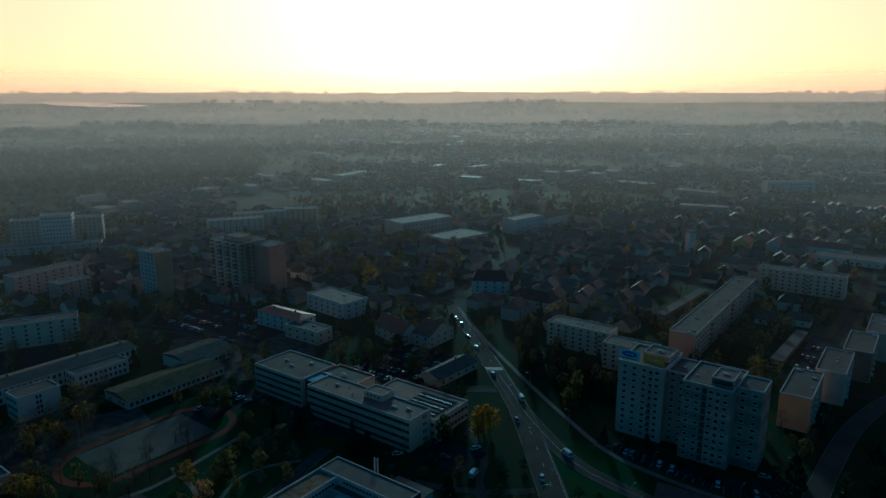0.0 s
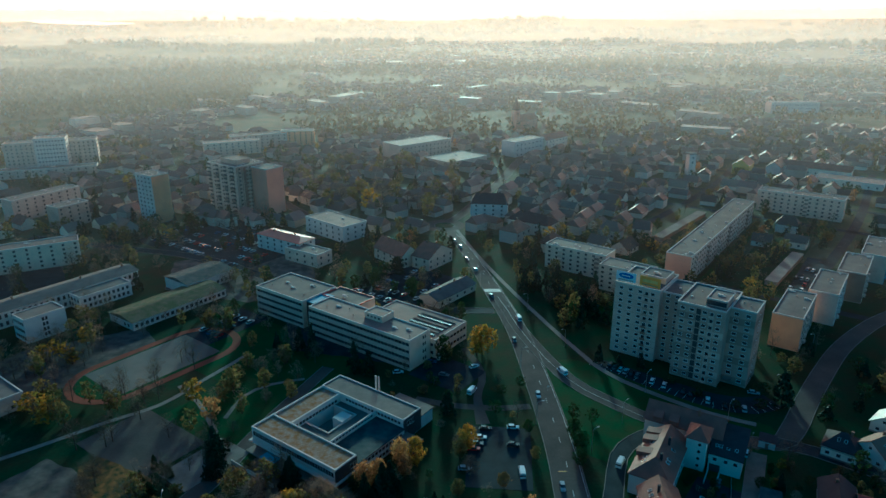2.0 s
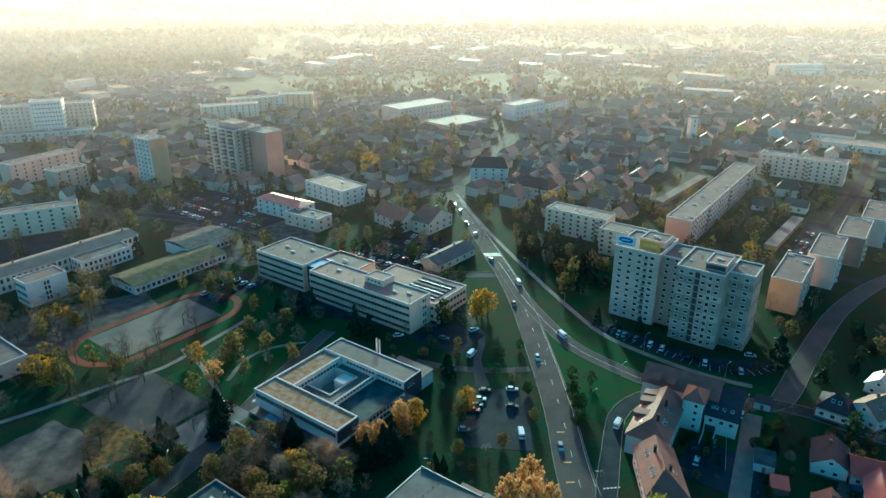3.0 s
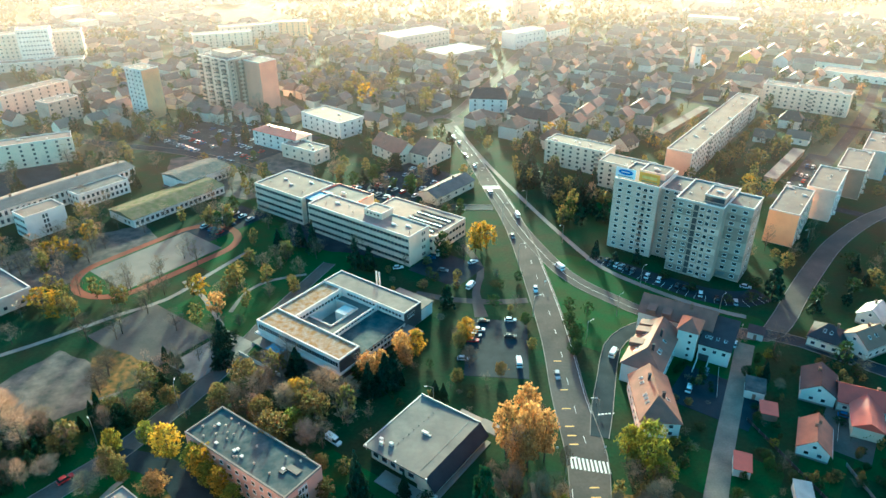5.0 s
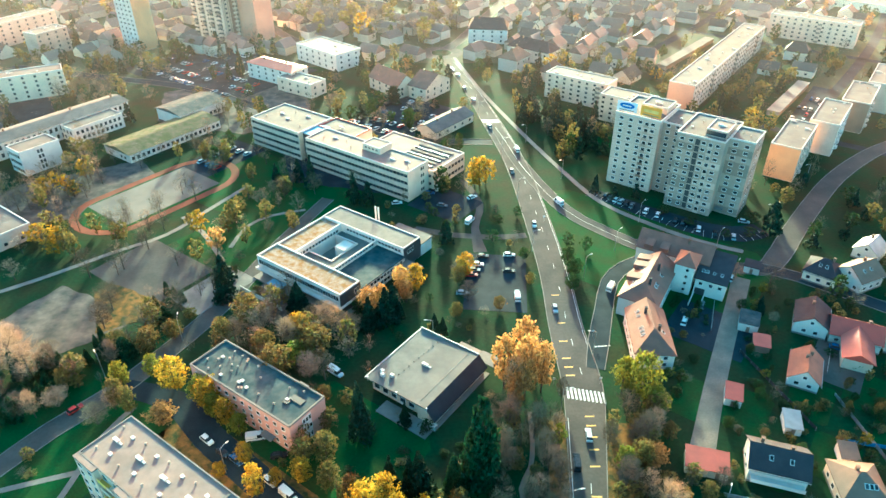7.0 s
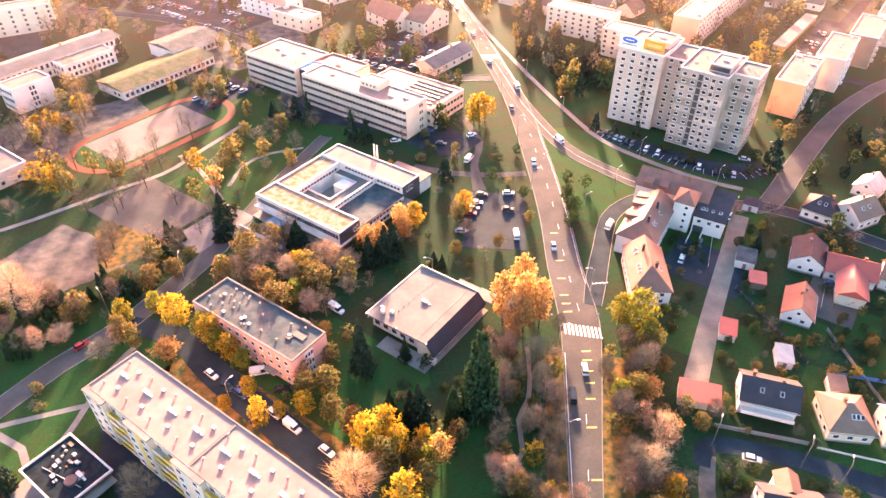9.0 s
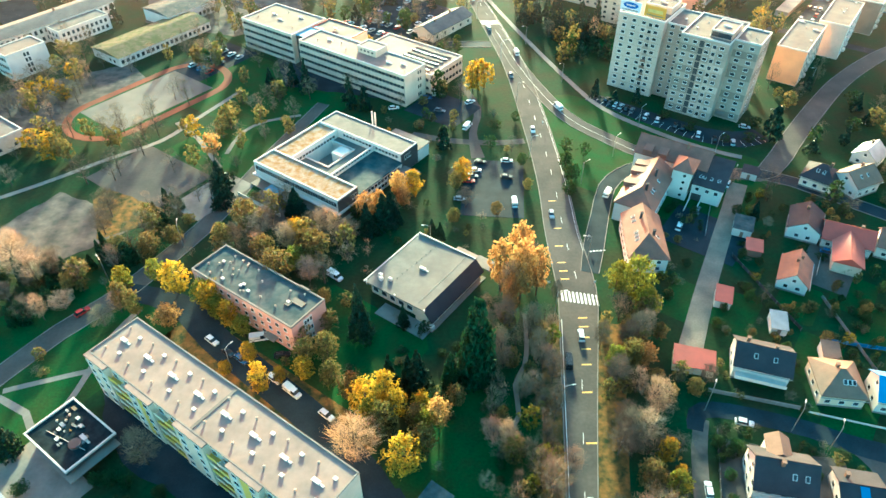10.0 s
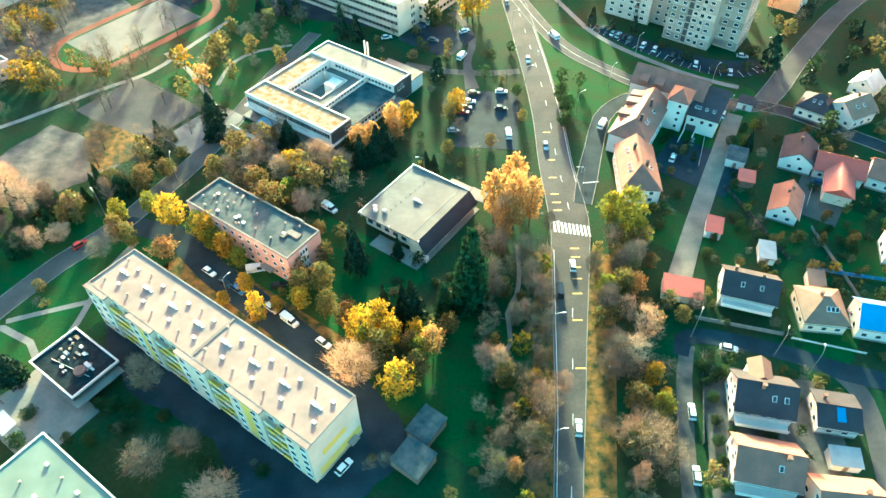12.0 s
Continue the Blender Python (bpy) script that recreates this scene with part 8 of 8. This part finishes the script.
# ---- haze: white see-through shells, added to pale the land with distance ----
def mist_bank(r, density, top):
    m = bpy.data.materials.new("painted_haze")
    m.use_nodes = True
    t = m.node_tree
    for n in list(t.nodes):
        t.nodes.remove(n)
    out, mix = t.nodes.new("ShaderNodeOutputMaterial"), t.nodes.new("ShaderNodeMixShader")
    clear, white = t.nodes.new("ShaderNodeBsdfTransparent"), t.nodes.new("ShaderNodeBsdfTranslucent")
    white.inputs[0].default_value = (0.9, 0.9, 0.9, 1)
    geo, sep = t.nodes.new("ShaderNodeNewGeometry"), t.nodes.new("ShaderNodeSeparateXYZ")
    t.links.new(geo.outputs["Position"], sep.inputs[0])
    rise, fall = t.nodes.new("ShaderNodeMapRange"), t.nodes.new("ShaderNodeMapRange")
    for n, a, b, c, d in ((rise, 0.0, 55.0, 0.0, density), (fall, top * 0.68, top, 1.0, 0.0)):
        n.interpolation_type = "SMOOTHSTEP"
        t.links.new(sep.outputs[2], n.inputs[0])
        for k, val in zip((1, 2, 3, 4), (a, b, c, d)):
            n.inputs[k].default_value = val
    mul = t.nodes.new("ShaderNodeMath")
    mul.operation = "MULTIPLY"
    t.links.new(rise.outputs[0], mul.inputs[0])
    t.links.new(fall.outputs[0], mul.inputs[1])
    t.links.new(mul.outputs[0], mix.inputs[0])
    t.links.new(clear.outputs[0], mix.inputs[1])
    t.links.new(white.outputs[0], mix.inputs[2])
    t.links.new(mix.outputs[0], out.inputs[0])
    g, n = Geo(), 48
    for i in range(n):
        a, b = radians(-62 + 124 * i / n), radians(-62 + 124 * (i + 1) / n)
        g.face([(r * math.sin(a), r * math.cos(a), -2), (r * math.sin(b), r * math.cos(b), -2), (r * math.sin(b), r * math.cos(b), top), (r * math.sin(a), r * math.cos(a), top)])
    single("mist_bank", g, m, "added translucent shell that pales the land behind it like haze", "mist", "structure")


# each shell whitens all that lies behind it, more strongly further out
for r, density, top in ((300, 0.015, 150), (490, 0.03, 150), (640, 0.05, 152), (830, 0.075, 154), (1200, 0.11, 160), (1800, 0.16, 180), (2900, 0.24, 230), (4100, 0.4, 330)):
    mist_bank(r, density, top)
